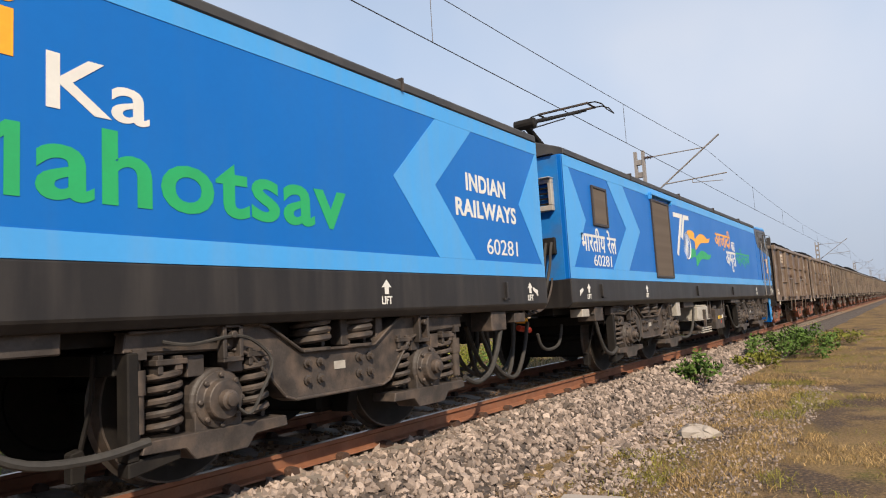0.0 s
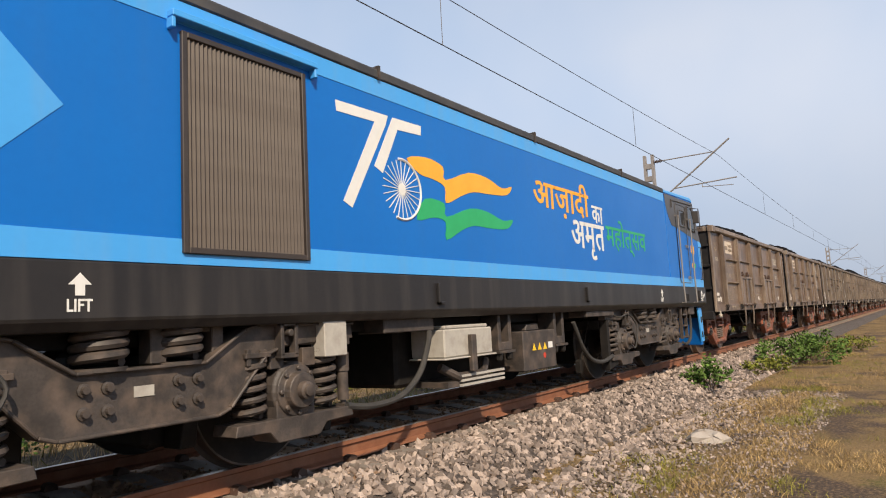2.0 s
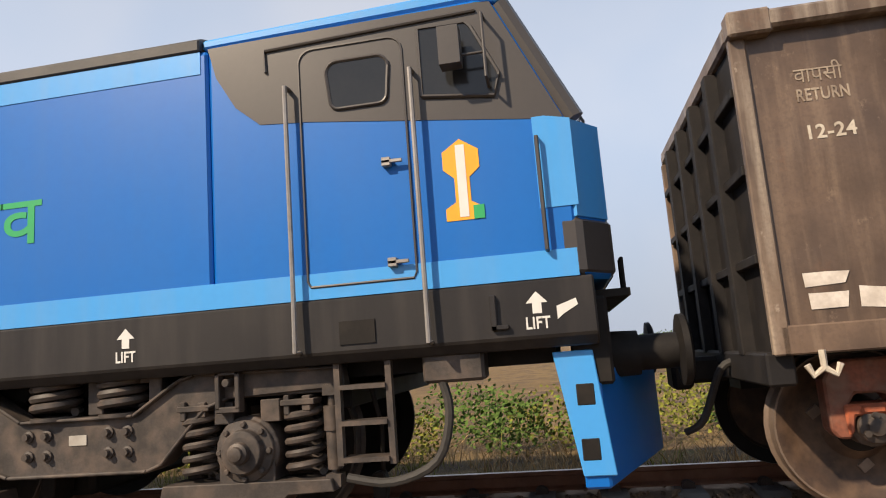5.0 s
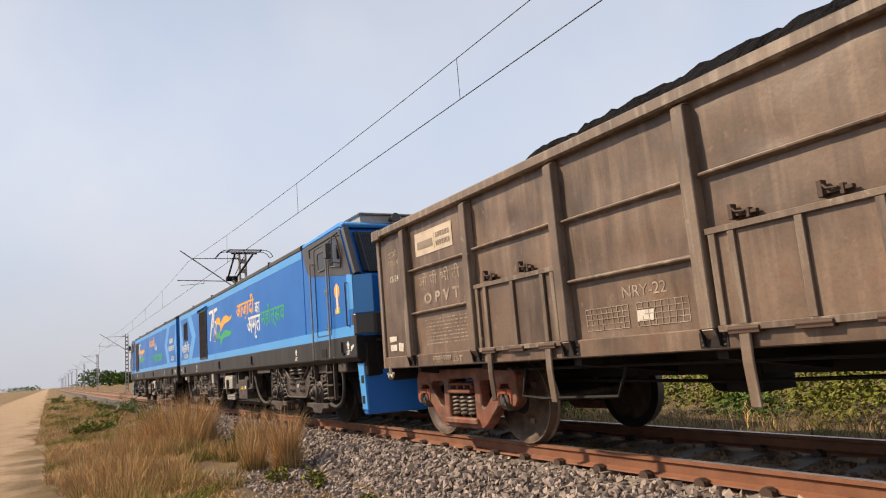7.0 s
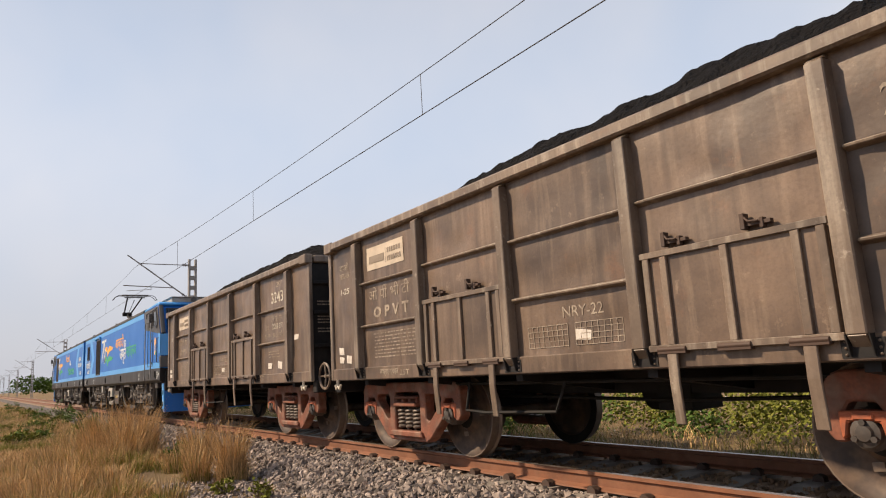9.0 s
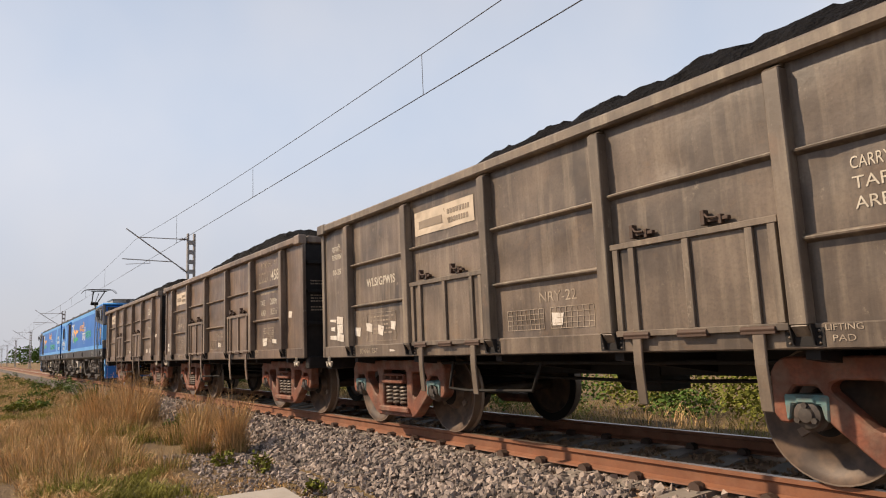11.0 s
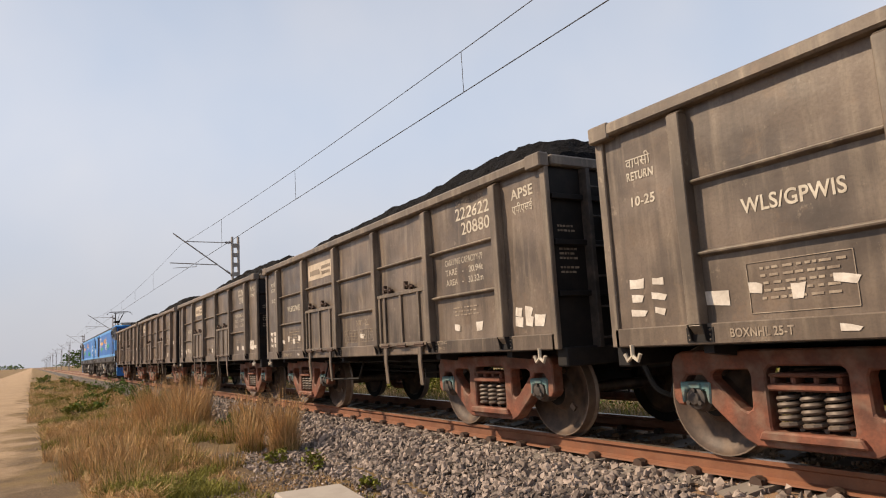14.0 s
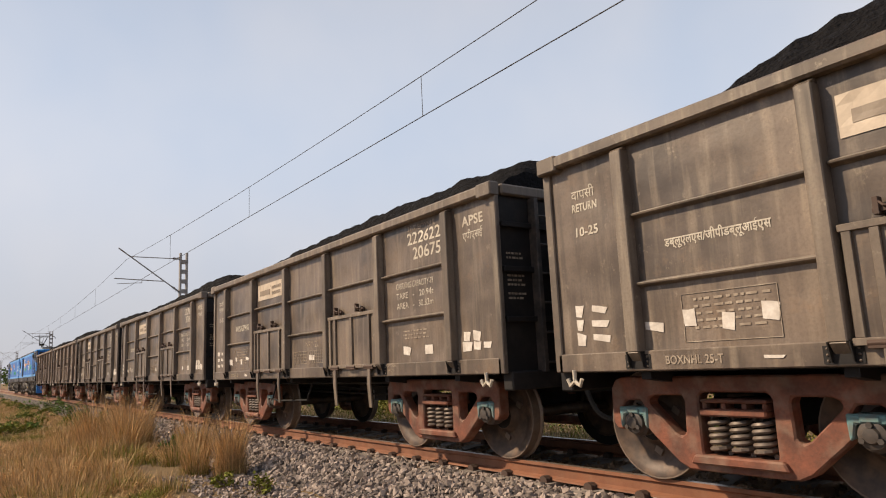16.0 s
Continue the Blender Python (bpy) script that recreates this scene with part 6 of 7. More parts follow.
def paper(w, x, z, wd, hg, seed):
    rnd = random.Random(seed)
    a_ = rnd.uniform(-4, 4)
    wd, hg = wd * rnd.uniform(0.6, 1.1), hg * rnd.uniform(0.6, 1.1)
    pts = [(-wd / 2, -hg / 2 + rnd.uniform(0, 0.03)), (wd / 2 - rnd.uniform(0, 0.04), -hg / 2), (wd / 2, hg / 2 - rnd.uniform(0, 0.03)), (rnd.uniform(-0.02, 0.02), hg / 2 - 0.008), (-wd / 2, hg / 2)]
    c, s_ = math.cos(radians(a_)), math.sin(radians(a_))
    sh = Shape().prism([(x + p * c - q * s_, z + p * s_ + q * c) for p, q in pts], YW - 0.0025, YW - 0.005)
    part("paper_label", drape(sh.mesh("paper_label", M_PAPER)), None, w, "torn white paper label")


def company_board(w, x0, x1, z0, z1, worn):
    bd = Shape()
    for i in range(13):
        for j in range(5):
            bd.v.append((x0 + (x1 - x0) * i / 12, YW - 0.006, z0 + (z1 - z0) * j / 4))
    bd.f = [(5 * i + j, 5 * i + j + 1, 5 * i + j + 6, 5 * i + j + 5) for i in range(12) for j in range(4)]
    bd.s = [0] * len(bd.f)
    b = part("company_board", drape(bd.mesh("company_board", M_PLATE)), None, w, "cream painted board with faded company mark")
    rnd, sh, h, l = random.Random(5), Shape(), z1 - z0, x1 - x0
    ink = YW - 0.010
    for i in range(8):                                     # the mark, as a plain block
        for j in range(2):
            sh.box(x0 + l * (0.07 + 0.0525 * i), x0 + l * (0.07 + 0.0525 * (i + 1)), ink, YW - 0.007, z0 + h * (0.28 + 0.16 * j), z0 + h * (0.44 + 0.16 * j))
    sh.box(x0 + l * 0.53, x0 + l * 0.537, ink, YW - 0.007, z0 + h * 0.15, z0 + h * 0.82)
    for zz in (0.55, 0.2):
        xx = x0 + l * 0.58
        while xx < x0 + l * 0.92:
            d = rnd.uniform(0.02, 0.05)
            sh.box(xx, xx + d, ink, YW - 0.007, z0 + h * zz, z0 + h * (zz + 0.2))
            xx += d + 0.018
    part("board_mark", drape(sh.mesh("board_mark", M_BOARDINK)), None, b)
    if worn:
        for i in range(5):
            xx = x0 + l * (0.05 + 0.21 * i)
            part("paint_patch", Shape().box(xx, xx + 0.07, YW - 0.006, YW - 0.003, z0 - 0.07, z0 - 0.001), M_PLATE, b)


def frame_lines(w, x0, x1, z0, z1, nx, nz, mat=None):
    sh = Shape()
    for i in range(nx + 1):
        x = x0 + (x1 - x0) * i / nx
        for q in range(4):
            sh.box(x - 0.003, x + 0.003, YW - 0.005, YW - 0.002, z0 + (z1 - z0) * q / 4, z0 + (z1 - z0) * (q + 1) / 4)
    for j in range(nz + 1):
        z = z0 + (z1 - z0) * j / nz
        for q in range(8):
            sh.box(x0 + (x1 - x0) * q / 8, x0 + (x1 - x0) * (q + 1) / 8, YW - 0.0048, YW - 0.002, z - 0.003, z + 0.003)
    part("data_table", drape(sh.mesh("data_table", mat or M_FADE)), None, w)


RETURN_DATES = ["12-24", "1-25", "10-25", "10-25", "10-25", "10-25", "10-25", "10-25"]
for k in range(8):
    w = WAGONS[k]
    old = k < 2
    stencil(w, "वापसी", 0.3, 0.58, 2.62, 2.74, M_FADE if old else M_CLEAR)
    stencil(w, "RETURN", 0.3, 0.6, 2.5, 2.58, M_FADE if old else M_CLEAR, bold=0.02)
    stencil(w, RETURN_DATES[k], 0.33, 0.6, 2.26, 2.35, M_CLEAR, bold=0.02)
    for i in range(3 if old else 6):
        rnd = random.Random(k * 11 + i)
        paper(w, 0.3 + 0.24 * (i % 2), 1.3 + 0.13 * (i // 2), rnd.uniform(0.14, 0.24), rnd.uniform(0.08, 0.14), k * 10 + i)
    if old:
        company_board(w, 1.2, 2.2, 2.5, 2.82, False)
        stencil(w, "ओ पी भी टी", 1.2, 2.3, 2.08, 2.26, M_FADE)
        stencil(w, "O P V T", 1.34, 2.26, 1.83, 1.98, M_FADE, bold=0.04)
        text_bars(w, 1.3, 2.4, 1.26, 1.62, 8, M_FADE, 3)
        stencil(w, "25T", 2.02, 2.25, 1.045, 1.115, M_FADE, bold=0.02)
        stencil(w, "बाक्सएनएचएल", 1.5, 1.98, 1.04, 1.13, M_FADE, bold=0.02)
    else:
        company_board(w, 2.76, 4.02, 2.5, 2.80, False)
        stencil(w, "WLS/GPWIS" if k < 5 else "डब्लूएलएस/जीपीडब्लूआईएस", 1.42 if k < 5 else 1.3, 2.22, 1.98, 2.1, M_CLEAR, bold=0.02)
        text_bars(w, 1.5, 2.15, 1.28, 1.56, 5, M_FADE, 4)
        frame_lines(w, 1.4, 2.2, 1.22, 1.6, 1, 1)
        for i in range(4):
            paper(w, 1.12 + 0.34 * i, 1.36 + 0.05 * (i % 2), 0.2 - 0.02 * (i % 3), 0.14, k * 17 + i)
        stencil(w, "BOXNHL 25-T", 1.22, 1.74, 1.05, 1.12, M_FADE, bold=0.02)
        paper(w, 2.14, 1.085, 0.16, 0.05, k * 37)
    stencil(w, "NRY-22", 5.0, 5.5, 1.50, 1.60, M_FADE)
    frame_lines(w, 4.5, 5.05, 1.24, 1.44, 8, 4)
    frame_lines(w, 5.15, 5.7, 1.24, 1.44, 8, 4)
    paper(w, 5.25, 1.33, 0.2, 0.13, k * 19)
    if k == 0:
        stencil(w, "25-T", 8.55, 8.85, 2.74, 2.84, M_FADE)
        stencil(w, "3243", 8.3, 8.9, 2.46, 2.66, M_CLEAR, bold=0.01)
        stencil(w, "79.2 टन", 8.3, 8.85, 2.12, 2.22, M_FADE)
        stencil(w, "टेयर", 7.98, 8.18, 1.98, 2.09, M_FADE)
        stencil(w, "20.8 टन", 8.35, 8.85, 1.98, 2.08, M_CLEAR)
        stencil(w, "क्षेत्रफल", 7.95, 8.25, 1.82, 1.93, M_FADE)
        stencil(w, "30.32 मी", 8.35, 8.85, 1.83, 1.93, M_FADE)
    elif k == 1:
        stencil(w, "BOXNHL", 8.05, 8.6, 2.74, 2.85, M_FADE)
        stencil(w, "25-T", 8.68, 8.9, 2.76, 2.84, M_FADE)
        stencil(w, "22202113", 7.9, 8.56, 2.46, 2.66, M_FADE)
        stencil(w, "458", 8.58, 8.95, 2.46, 2.66, M_CLEAR, bold=0.01)
        text_bars(w, 7.95, 8.85, 2.16, 2.26, 1, M_FADE, 6)
        stencil(w, "TARE", 7.98, 8.25, 2.01, 2.12, M_CLEAR)
        stencil(w, "209t", 8.5, 8.85, 2.01, 2.13, M_CLEAR, bold=0.01)
        stencil(w, "AREA", 8.0, 8.28, 1.82, 1.93, M_CLEAR)
        stencil(w, "30.32 m²", 8.52, 8.88, 1.82, 1.94, M_CLEAR)
        frame_lines(w, 8.14, 8.66, 1.24, 1.58, 1, 4)
        stencil(w, "RELEASE", 8.38, 8.64, 1.43, 1.48, M_FADE)
        stencil(w, "EQUIPMENT", 8.3, 8.64, 1.34, 1.39, M_FADE)
    else:
        stencil(w, "25-T BOXNHL", 8.32, 8.95, 2.86, 2.93, M_FADE)
        stencil(w, "222622", 8.3, 9.05, 2.68, 2.84, M_CLEAR, bold=0.01)
        stencil(w, ("20870", "20880", "20675", "20670", "20880", "20675")[k - 2], 8.42, 9.05, 2.48, 2.64, M_CLEAR, bold=0.01)
        stencil(w, "CARRYING CAPACITY-79", 7.98, 8.85, 2.13, 2.21, M_CLEAR)
        stencil(w, "TARE   -   20.94t", 7.98, 8.85, 2.0, 2.08, M_CLEAR)
        stencil(w, "AREA   -   30.32m", 7.98, 8.85, 1.87, 1.95, M_CLEAR)
    stencil(w, "LIFTING", 7.72, 7.95, 1.12, 1.16, M_FADE)
    stencil(w, "PAD", 7.76, 7.9, 1.05, 1.09, M_FADE)
    text_bars(w, 8.1, 8.7, 1.44, 1.58, 3, M_FADE, 8)
    for i in range(2):
        paper(w, 8.2 + 0.5 * i, 1.32, 0.2, 0.14, k * 23 + i)
    if k > 1:
        stencil(w, "APSE", 9.5, 9.9, 2.70, 2.82, M_CLEAR, bold=0.02)
        stencil(w, "एपीएसई", 9.5, 9.88, 2.52, 2.66, M_CLEAR)
    for i in range(1 if old else 5):
        paper(w, 9.5 + 0.18 * (i % 3), 1.32 + 0.11 * (i // 3) + (0.45 if old else 0), 0.2, 0.12, k * 29 + i)
    if k < 1:
        part("brake_wheel", WP["handwheel"], None, w, "rusty hand brake wheel", at=pose(WAGON_LEN + 0.3, -1.45, 1.08))


# ---- lineside ----
def blade_mesh(name, blades, mat):
    """blades: root, lean vector, height, width."""
    sh = Shape()
    for (x, y, z), (lx, ly), h, wd in blades:
        a_ = random.random() * 6.283
        dx, dy = math.cos(a_) * wd, math.sin(a_) * wd
        k = len(sh.v)
        for u in (0.0, 0.45, 0.8):
            c, q = u * u, 1 - 0.6 * u
            sh.v += [(x + lx * c - dx * q, y + ly * c - dy * q, z + h * u), (x + lx * c + dx * q, y + ly * c + dy * q, z + h * u)]
        sh.v.append((x + lx, y + ly, z + h * (1 - 0.25 * min(1, math.hypot(lx, ly) / max(h, 0.01)))))
        sh.f += [(k, k + 1, k + 3, k + 2), (k + 2, k + 3, k + 5, k + 4), (k + 4, k + 5, k + 6)]
    sh.s = [0] * len(sh.f)
    me = bpy.data.meshes.new(name)
    me.from_pydata(sh.v, [], sh.f)
    me.materials.append(mat)
    return me


M_STRAW = material("dry_straw_grass", (0.56, 0.37, 0.18), (0.36, 0.22, 0.105), 0.85, scale=3, bump=0, vary=0.55, island=True, spec=0.15)
M_STUBBLE = material("dull_dry_stubble", (0.36, 0.25, 0.115), (0.21, 0.145, 0.06), 0.85, scale=3, bump=0, vary=0.6, island=True, spec=0.15)
M_LAWN = material("green_grass_blades", (0.23, 0.21, 0.045), (0.15, 0.145, 0.03), 0.8, scale=3, bump=0, vary=0.55, island=True, spec=0.15)
M_LEAF = material("bush_leaves", (0.085, 0.14, 0.03), (0.055, 0.1, 0.022), 0.8, scale=5, bump=0, vary=0.5, island=True, spec=0.12)
M_LEAFY = material("yellow_green_leaves", (0.17, 0.175, 0.03), (0.1, 0.115, 0.022), 0.8, scale=5, bump=0, vary=0.5, island=True, spec=0.12)
M_TWIG = material("brown_twigs", (0.12, 0.08, 0.05), (0.08, 0.05, 0.03), 0.85, scale=6)


def tuft(x, y, h, r, n, green=0.15, seed=0):
    random.seed(seed)
    bl = [[], []]
    for k in range(int(n * 2.2)):
        low = k % 3 == 0                      # a shorter, greener skirt round the foot
        a_, q = random.random() * 6.283, r * (1.35 if low else 1.0) * math.sqrt(random.random())
        hh = h * (random.uniform(0.12, 0.4) if low else random.uniform(0.3, 1.1) * (1 - 0.35 * (q / r) ** 2))
        out = random.uniform(0.05, 0.7 if low else 0.5) * hh
        b = a_ + random.uniform(-0.7, 0.7)
        px, py = q * math.cos(a_), q * math.sin(a_)
        g = random.random() < (min(0.9, green * 2 + 0.1) if low else green)
        bl[g].append(((px, py, 0), (math.cos(b) * out, math.sin(b) * out), hh * (0.7 if g else 1.0), random.uniform(0.0026, 0.0055)))
    t = thing("grass_tuft", "tall dry straw-coloured grass tuft", "grass", "tall grass tufts", at=pose(x, y, ground_height(x, y) - 0.02))
    tagged(part("dry_grass", blade_mesh("dry_blades", bl[0], M_STRAW), None, t), kind="stuff")
    if bl[1]:
        tagged(part("green_grass", blade_mesh("green_blades", bl[1], M_LAWN), None, t), kind="stuff")


def leaf_cloud(sh, cx, cy, cz, rx, ry, rz, n, size, rnd):
    for _ in range(n):
        u = Vector((rnd.gauss(0, 1), rnd.gauss(0, 1), rnd.gauss(0, 1))).normalized() * (0.45 + 0.55 * rnd.random())
        p = Vector((cx + u.x * rx, cy + u.y * ry, cz + u.z * rz))
        d = Vector((rnd.gauss(0, 1), rnd.gauss(0, 1), rnd.gauss(0.3, 0.6))).normalized()
        e_ = d.orthogonal().normalized()
        l, wd = size * rnd.uniform(0.6, 1.3), size * rnd.uniform(0.25, 0.45)
        k = len(sh.v)
        sh.v += [tuple(p), tuple(p + d * l * 0.5 + e_ * wd), tuple(p + d * l), tuple(p + d * l * 0.5 - e_ * wd)]
        sh.f.append((k, k + 1, k + 2, k + 3))


def bush(x, y, h, r, n, mat, seed, name="bush", label="small leafy green bush beside the track"):
    rnd = random.Random(seed)
    t = thing(name, label, "bush", "lineside bushes", at=pose(x, y, ground_height(x, y) - 0.02))
    sh, tw = Shape(), Shape()
    for i in range(16):
        a_, q = rnd.random() * 6.283, r * math.sqrt(rnd.uniform(0.02, 1.0))
        c = (q * math.cos(a_), q * math.sin(a_), h * rnd.uniform(0.22, 1.0) * (1 - 0.45 * q / r))
        tw.tube([(0, 0, 0), (c[0] * 0.5, c[1] * 0.5, c[2] * 0.6), c], 0.008, 4)
        leaf_cloud(sh, *c, r * 0.26, r * 0.26, h * 0.2, n // 8, 0.08 if h > 0.4 else 0.06, rnd)
    sh.s = [0] * len(sh.f)
    me = bpy.data.meshes.new("leaves")
    me.from_pydata(sh.v, [], sh.f)
    me.materials.append(mat)
    part("stem", tw, M_TWIG, t)
    tagged(part("foliage", me, None, t), kind="stuff")


for i, (x, y, h, r, n, g) in enumerate((
        (-11.35, -2.55, 1.2, 0.2, 620, 0.04), (-11.9, -2.95, 0.8, 0.2, 380, 0.3), (-14.2, -2.35, 1.1, 0.3, 560, 0.12), (-13.6, -2.85, 0.8, 0.3, 260, 0.5),
        (-17.5, -2.9, 1.5, 0.45, 900, 0.05), (-18.8, -3.4, 1.45, 0.5, 850, 0.05), (-16.4, -3.3, 1.2, 0.4, 700, 0.12), (-15.3, -3.9, 0.75, 0.55, 520, 0.45),
        (-16.6, -4.3, 0.7, 0.6, 520, 0.2), (-14.6, -3.5, 0.6, 0.5, 420, 0.7), (-18.0, -4.7, 0.65, 0.5, 360, 0.2), (-20.5, -3.9, 0.8, 0.5, 320, 0.2),
        (14.2, -6.1, 0.7, 0.25, 240, 0.1), (-9.9, -5.05, 0.42, 0.4, 420, 0.75), (-9.2, -4.8, 0.34, 0.3, 300, 0.8), (-10.8, -4.9, 0.5, 0.45, 420, 0.45), (-11.6, -5.3, 0.5, 0.5, 420, 0.12),
        (-12.4, -4.9, 0.6, 0.5, 420, 0.15), (-12.2, -4.2, 0.6, 0.45, 380, 0.4), (-11.1, -4.3, 0.45, 0.4, 340, 0.5), (-13.4, -4.7, 0.65, 0.55, 420, 0.15),
        (-13.2, -5.4, 0.45, 0.4, 380, 0.1), (-15.0, -5.2, 0.5, 0.5, 380, 0.08), (-16.5, -5.4, 0.5, 0.5, 320, 0.08), (-10.6, -3.7, 0.4, 0.3, 240, 0.5))):
    tuft(x, y, h, r, n, g, 40 + i)
for i, (x, y, h, r, n, m_) in enumerate((
        (13.6, -2.15, 0.72, 0.42, 420, M_LEAF), (19.3, -2.5, 0.95, 0.65, 560, M_LEAF), (20.6, -2.9, 1.05, 0.75, 620, M_LEAF), (22.4, -3.1, 0.9, 0.7, 420, M_LEAF), (17.6, -2.5, 0.5, 0.5, 300, M_LEAFY),
        (25.5, -3.4, 0.7, 0.8, 300, M_LEAFY), (-26.5, -2.6, 0.75, 0.6, 320, M_LEAF), (-29.5, -2.5, 0.6, 0.55, 240, M_LEAFY), (-34.0, -2.4, 0.9, 0.8, 300, M_LEAF), (-25.5, -4.9, 0.45, 0.5, 240, M_LEAFY),
        (-42.0, -2.6, 1.0, 1.0, 260, M_LEAF), (-15.2, -2.35, 0.7, 0.35, 260, M_LEAF), (-9.3, -2.8, 0.3, 0.2, 90, M_LEAFY), (-10.2, -3.0, 0.28, 0.18, 80, M_LEAFY), (-7.4, -2.8, 0.18, 0.12, 45, M_LEAFY),
        (-36.0, -5.2, 0.4, 0.5, 160, M_LEAFY))):
    bush(x, y, h, r, n, m_, 70 + i)
rnd = random.Random(77)
for i in range(16):
    bush(-24 - 5.5 * i - rnd.uniform(0, 4), rnd.uniform(-5.6, -2.6), rnd.uniform(0.35, 0.8), rnd.uniform(0.4, 0.8), 200, (M_LEAF, M_LEAFY)[i % 2], 120 + i)


def scatter_grass():
    """Short dry and green grass over the verge, thin on the bare patches."""
    random.seed(11)
    dry, green, short = [], [], []
    for x0, x1, y0, y1, n in ((3, 15, -7.0, -2.6, 60000), (15, 34, -9, -2.5, 34000), (-9, -5, -5.8, -2.9, 7000), (-14, -8.5, -5.6, -3.8, 12000), (-24, -14, -6.0, -2.4, 24000), (-46, -24, -6.3, -2.4, 20000), (-90, -46, -6.3, -2.4, 9000), (-40, 45, 2.6, 5.0, 16000)):
        for _ in range(n):
            x, y = random.uniform(x0, x1), random.uniform(y0, y1)
            m_ = noise.noise((x * 0.55, y * 0.7, 2.0)) + 0.4 * noise.noise((x * 2.1, y * 2.1, 5.0))
            if m_ < (-0.35 if x < 0 else -0.06) + (0.5 if x > 0 and y > -3.6 else 0.3) * (random.random() - 0.35):
                continue
            h = random.uniform(0.03, 0.11) * (1 + max(0, m_)) * (4.5 if y > 2.5 else 2.2 if x < -13 else 1.5 if x < -8.5 and y < -3.8 else 0.75)
            item = ((x, y, ground_height(x, y) - 0.01), (random.uniform(-1.1, 1.1) * h, random.uniform(-1.1, 1.1) * h), h, random.uniform(0.012, 0.02) if x < -46 else random.uniform(0.004, 0.008) if x < 0 or y > 0 else random.uniform(0.002, 0.005))
            (green if noise.noise((x * 0.8, y * 0.8, 9.0)) > (0.12 if x > 0 else 0.1) else short if x > 0 and y < 0 else dry).append(item)
    tagged(new("dry_grass", blade_mesh("dry_grass", dry, M_STRAW)), "short dry straw-coloured grass on the verge", "grass", kind="stuff")
    tagged(new("dry_stubble", blade_mesh("dry_stubble", short, M_STUBBLE)), "dull trodden dry stubble beside the ballast", "grass", kind="stuff")
    tagged(new("green_grass", blade_mesh("green_grass", green, M_LAWN)), "patches of short green grass on the verge", "grass", kind="stuff")


def hedge():
    """Scrub along the far side of the track."""
    rnd, a_, b_ = random.Random(5), Shape(), Shape()
    x = -60.0
    while x < 70:
        near = -25 < x < 30
        y, r, h = rnd.uniform(4.6, 8.5), rnd.uniform(0.6, 1.3), rnd.uniform(0.5, 1.25)
        leaf_cloud(a_ if rnd.random() < 0.3 else b_, x, y, -0.6 + h * 0.55, r, r, h * 0.55, 600 if near else 130, 0.085 if near else 0.22, rnd)
        x += rnd.uniform(0.35, 0.9) if near else rnd.uniform(1.0, 2.2)
    for sh, m_, nm in ((a_, M_LEAF, "green_scrub"), (b_, M_LEAFY, "yellow_green_scrub")):
        me = bpy.data.meshes.new(nm)
        me.from_pydata(sh.v, [], sh.f)
        me.materials.append(m_)
        tagged(new(nm, me), "leafy scrub on the far side of the track", "scrub", kind="stuff")


def far_woods():
    rnd, sh = random.Random(9), Shape()
    for _ in range(420):
        d, a_ = rnd.uniform(700, 1600), rnd.uniform(0, 2 * math.pi)
        if abs(math.sin(a_)) < 0.02:
            continue
        h = rnd.uniform(4, 9)
        leaf_cloud(sh, d * math.cos(a_), d * math.sin(a_), h * 0.4, h * 2.2, h * 2.2, h * 0.5, 90, 2.4, rnd)
    for cx, cy, h in ((-300, 9, 7.0), (-306, 15, 6.0), (-290, 19, 5.0), (-330, 30, 5), (-420, -60, 7), (-450, 40, 6), (-380, 24, 6)):
        leaf_cloud(sh, cx, cy, h * 0.5, h * 0.9, h * 0.9, h * 0.5, 700, 0.9, rnd)
    me = bpy.data.meshes.new("far_trees")
    me.from_pydata(sh.v, [], sh.f)
    me.materials.append(M_LEAF)
    tagged(new("far_trees", me), "distant hazy line of green trees", "trees", kind="stuff")


scatter_grass()
hedge()
far_woods()
for m, (dx, dy, dz), lab in ((pose(-6.05, -3.78, -0.62, 0, 0, -6), (0.95, 0.36, 0.33), "low pale concrete block half sunk in the verge"), (pose(5.25, -3.3, -0.66, 0, 0, 12), (0.36, 0.28, 0.19), "pale concrete slab sunk in the verge")):
    sh = Shape().box(-dx, dx, -dy, dy, 0, dz)
    ob = new("concrete_block", sh.mesh("concrete_block", M_CONC, bevel=0.025))
    ob.matrix_basis = m
    tagged(ob, lab, "block")
stone = Shape().lathe([(-0.08, 0.16), (0.0, 0.24), (0.06, 0.25), (0.12, 0.2), (0.16, 0.12), (0.17, 0.02)], 14, axis="z")
stone.v = [(x * 1.1 + 0.16 * noise.noise((x * 6, y * 6, z * 6)), y + 0.14 * noise.noise((x * 6, y * 6, z * 6 + 9)), z + 0.07 * noise.noise((x * 7, y * 7, 3))) for x, y, z in stone.v]
ob = new("boulder", stone.mesh("boulder", M_CONC))
ob.matrix_basis = pose(8.8, -3.25, ground_height(8.8, -3.25) - 0.05)
tagged(ob, "pale grey boulder lying in the verge", "stone")


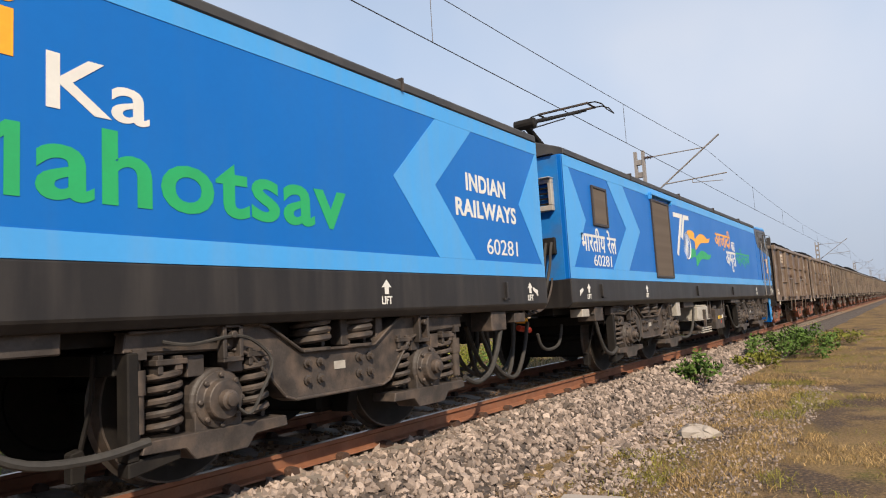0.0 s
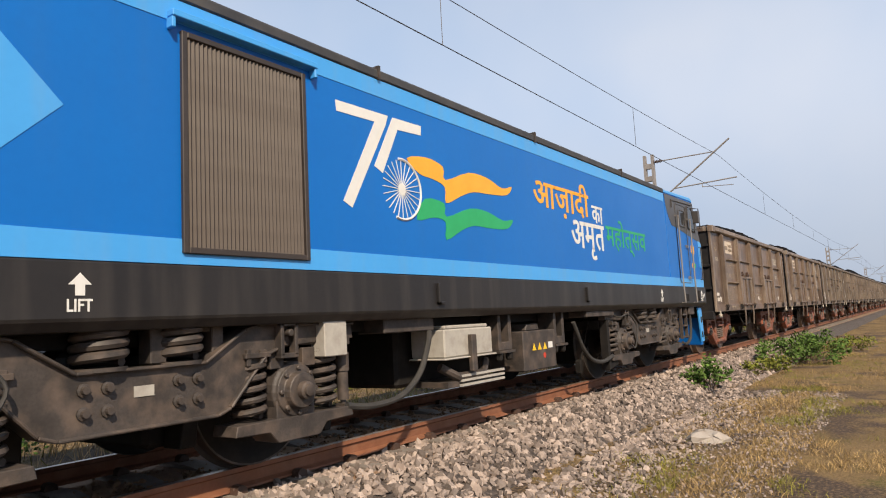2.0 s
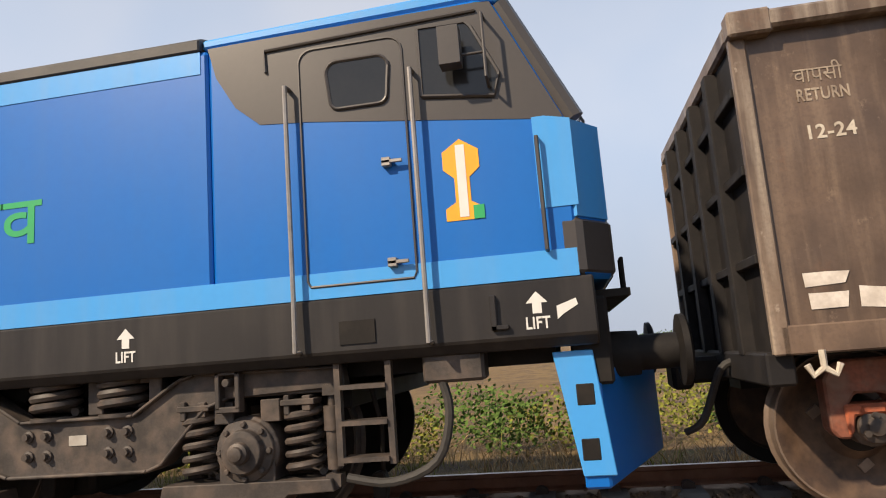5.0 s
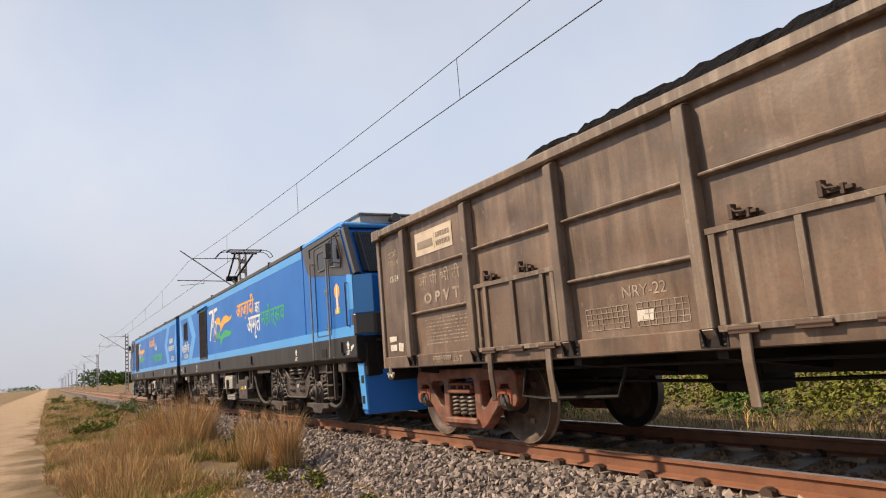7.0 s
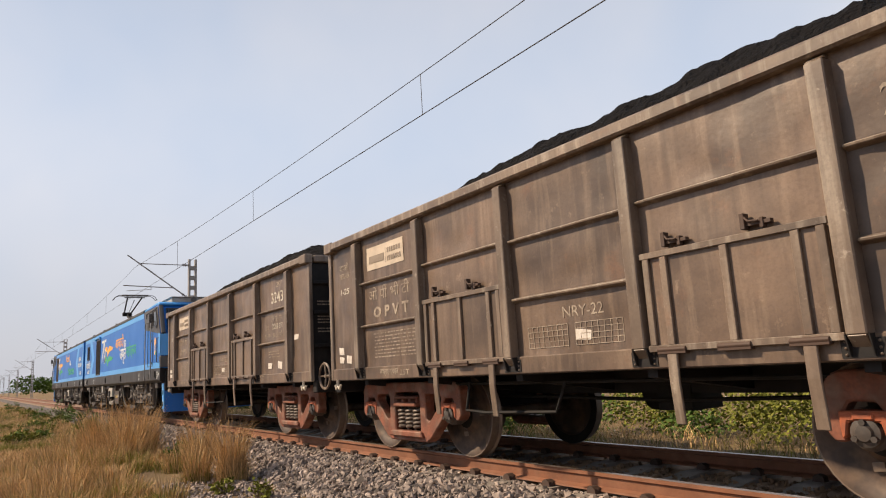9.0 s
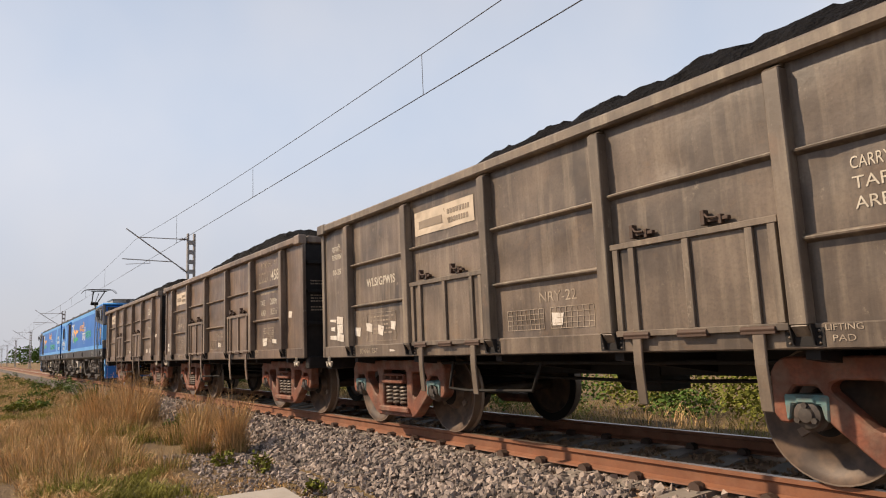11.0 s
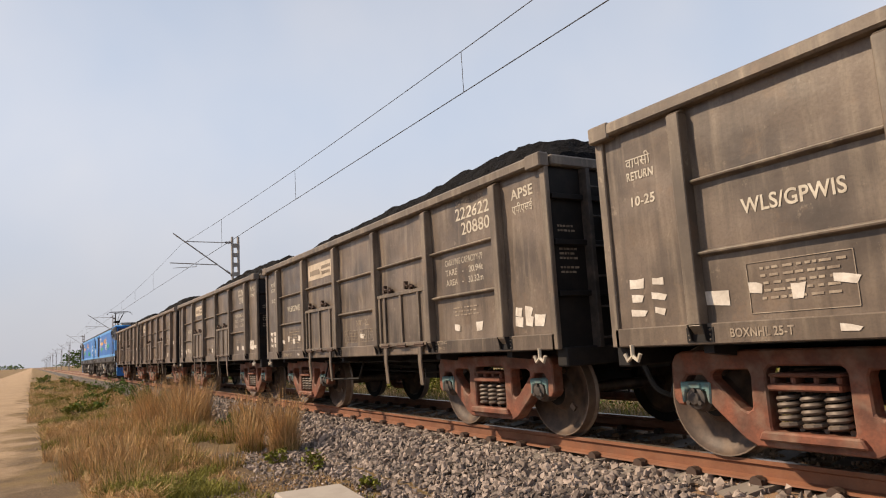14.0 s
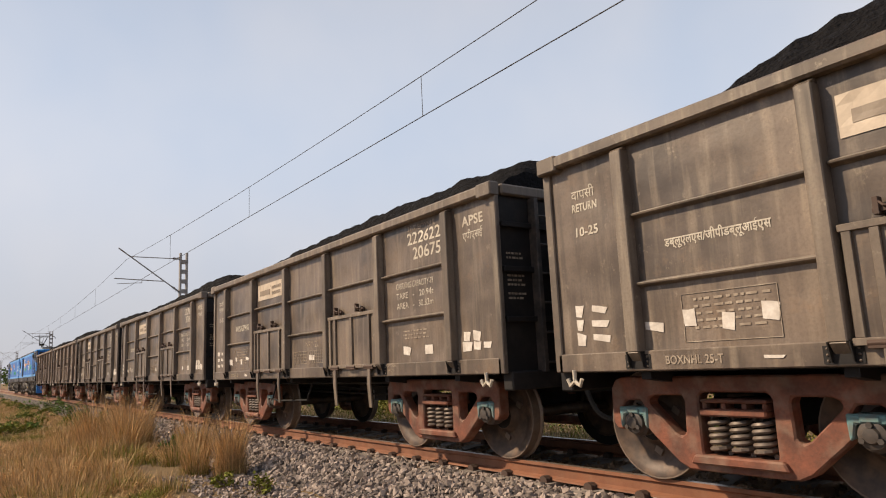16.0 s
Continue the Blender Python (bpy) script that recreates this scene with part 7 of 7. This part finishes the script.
# ---- sleepers, clips, ballast stones ----
def sleepers():
    sl = Shape().prism([(-1.37, -0.42), (-1.37, -0.20), (-1.1, -0.185), (-0.5, -0.185), (-0.3, -0.215), (0.3, -0.215), (0.5, -0.185), (1.1, -0.185), (1.37, -0.20), (1.37, -0.42)], -0.12, 0.12, "yz").mesh("sleeper", M_SLEEPER)
    cp = Shape().tube([(-0.05, 0.0, -0.15), (0.0, -0.03, -0.125), (0.05, 0.0, -0.15), (0.03, 0.05, -0.145), (-0.03, 0.05, -0.145)], 0.014, 5)
    cp.prism([(-0.06, -0.19), (0.06, -0.19), (0.05, -0.14), (0.015, -0.118), (-0.025, -0.118), (-0.05, -0.14)], -0.045, 0.04)
    clip = cp.mesh("rail_clip", M_CLIP)
    for k in range(-72, 100):
        x = -6.16 + 0.65 * k
        s_ = new("sleeper", sl)
        s_.parent = TRACK
        s_.matrix_basis = pose(x, 0, 0)
        for y, rot in ((-0.98, 0), (-0.77, 180), (0.77, 0), (0.98, 180)):
            if abs(x) > 30 and y != -0.98:
                continue
            c = new("rail_clip", clip)
            c.parent = s_
            c.matrix_basis = pose(0, y, 0, 0, 0, rot)


def bed_height(y):
    d = abs(y)
    if d < 1.45:
        return -0.225
    if d < 1.75:
        return -0.225 - 0.045 * (d - 1.45) / 0.3
    return -0.27 - 0.35 * (d - 1.75) / 0.75


OUTER = ((3, 13, -2.75, -0.97, 8200, 0.030), (13, 26, -2.6, -0.97, 6000, 0.036), (-4, 3, -2.75, -0.97, 2600, 0.032), (-13, -4, -2.75, -0.97, 8200, 0.030), (-26, -13, -2.6, -0.97, 5200, 0.036), (4, 14, -4.4, -2.75, 5200, 0.012), (3, 14, -3.3, -2.6, 1500, 0.024), (-12, -4, -3.5, -2.75, 1500, 0.02), (-10, -5, -5.0, -3.3, 2500, 0.01))
INNER = ((-14, 20, -0.78, 0.78, 6000, 0.022), (-14, 20, 0.97, 1.9, 2500, 0.03))


def ballast_stones(name, label, areas, mat, seed):
    rng = np.random.default_rng(seed)
    ph = (1 + 5 ** 0.5) / 2
    ico = np.array([(-1, ph, 0), (1, ph, 0), (-1, -ph, 0), (1, -ph, 0), (0, -1, ph), (0, 1, ph), (0, -1, -ph), (0, 1, -ph), (ph, 0, -1), (ph, 0, 1), (-ph, 0, -1), (-ph, 0, 1)]) / 1.9
    tri = np.array([(0, 11, 5), (0, 5, 1), (0, 1, 7), (0, 7, 10), (0, 10, 11), (1, 5, 9), (5, 11, 4), (11, 10, 2), (10, 7, 6), (7, 1, 8), (3, 9, 4), (3, 4, 2), (3, 2, 6), (3, 6, 8), (3, 8, 9), (4, 9, 5), (2, 4, 11), (6, 2, 10), (8, 6, 7), (9, 8, 1)])
    px, py, pz, ps = [], [], [], []
    for x0, x1, y0, y1, n, size in areas:
        x, y = rng.uniform(x0, x1, n), rng.uniform(y0, y1, n)
        z = np.array([bed_height(v) if abs(v) < 2.45 else ground_height(u, v) for u, v in zip(x, y)])
        s_ = size * rng.uniform(0.6, 1.45, n)
        px.append(x), py.append(y), pz.append(z + s_ * rng.uniform(0.0, 0.7, n)), ps.append(s_)
    px, py, pz, ps = map(np.concatenate, (px, py, pz, ps))
    n = len(px)
    base = ico[None] * np.clip(1 + 0.42 * rng.standard_normal((n, 12, 1)), 0.35, 1.8) * rng.uniform(0.55, 1.3, (n, 1, 3))
    a_, b_ = rng.uniform(0, 6.283, n), rng.uniform(0, 6.283, n)
    ca, sa, cb, sb = np.cos(a_), np.sin(a_), np.cos(b_), np.sin(b_)
    o, i_ = np.zeros(n), np.ones(n)
    rz = np.array([[ca, -sa, o], [sa, ca, o], [o, o, i_]]).transpose(2, 0, 1)
    rx = np.array([[i_, o, o], [o, cb, -sb], [o, sb, cb]]).transpose(2, 0, 1)
    v = np.einsum("nij,nkj->nki", rz @ rx, base) * ps[:, None, None] + np.stack([px, py, pz], 1)[:, None]
    f = (tri[None] + 12 * np.arange(n)[:, None, None]).reshape(-1, 3)
    me = bpy.data.meshes.new(name)
    me.vertices.add(n * 12)
    me.vertices.foreach_set("co", v.astype(np.float32).ravel())
    me.loops.add(len(f) * 3)
    me.loops.foreach_set("vertex_index", f.astype(np.int32).ravel())
    me.polygons.add(len(f))
    me.polygons.foreach_set("loop_start", np.arange(0, len(f) * 3, 3, dtype=np.int32))
    me.polygons.foreach_set("use_smooth", np.zeros(len(f), dtype=bool))
    me.update(calc_edges=True)
    me.materials.append(mat)
    tagged(new(name, me), label, "ballast", kind="stuff")


sleepers()
ballast_stones("ballast_stones", "loose grey and brown crushed ballast stones", OUTER, M_STONE, 3)
ballast_stones("fouled_ballast", "earth-brown fouled ballast between the rails", INNER, M_FOUL, 4)


def run_at(t):
    for (t0, s0), (t1, s1) in zip(RUN, RUN[1:]):
        if t <= t1 + 1e-6:
            return s0 + (s1 - s0) * (t - t0) / (t1 - t0)
    return RUN[-1][1]


def motions():
    """The train draws past along -x, its wheels rolling."""
    for ob, x in TRAIN:
        walk(ob, [(t, pose(x - s, 0, 0)) for t, s in RUN])
    ticks = [k * 0.1 for k in range(161)]
    for ob in [loco_rear, loco_front] + WAGONS[:8]:
        for wheel in [c for c in ob.children_recursive if c.name.split(".")[0] == "wheelset"]:
            r = 0.61 if ob in (loco_rear, loco_front) else 0.5
            x, y, z = wheel.matrix_basis.translation
            walk(wheel, [(t, pose(x, y, z, 0, -math.degrees(run_at(t) / r) % 360, 0)) for t in ticks])


motions()
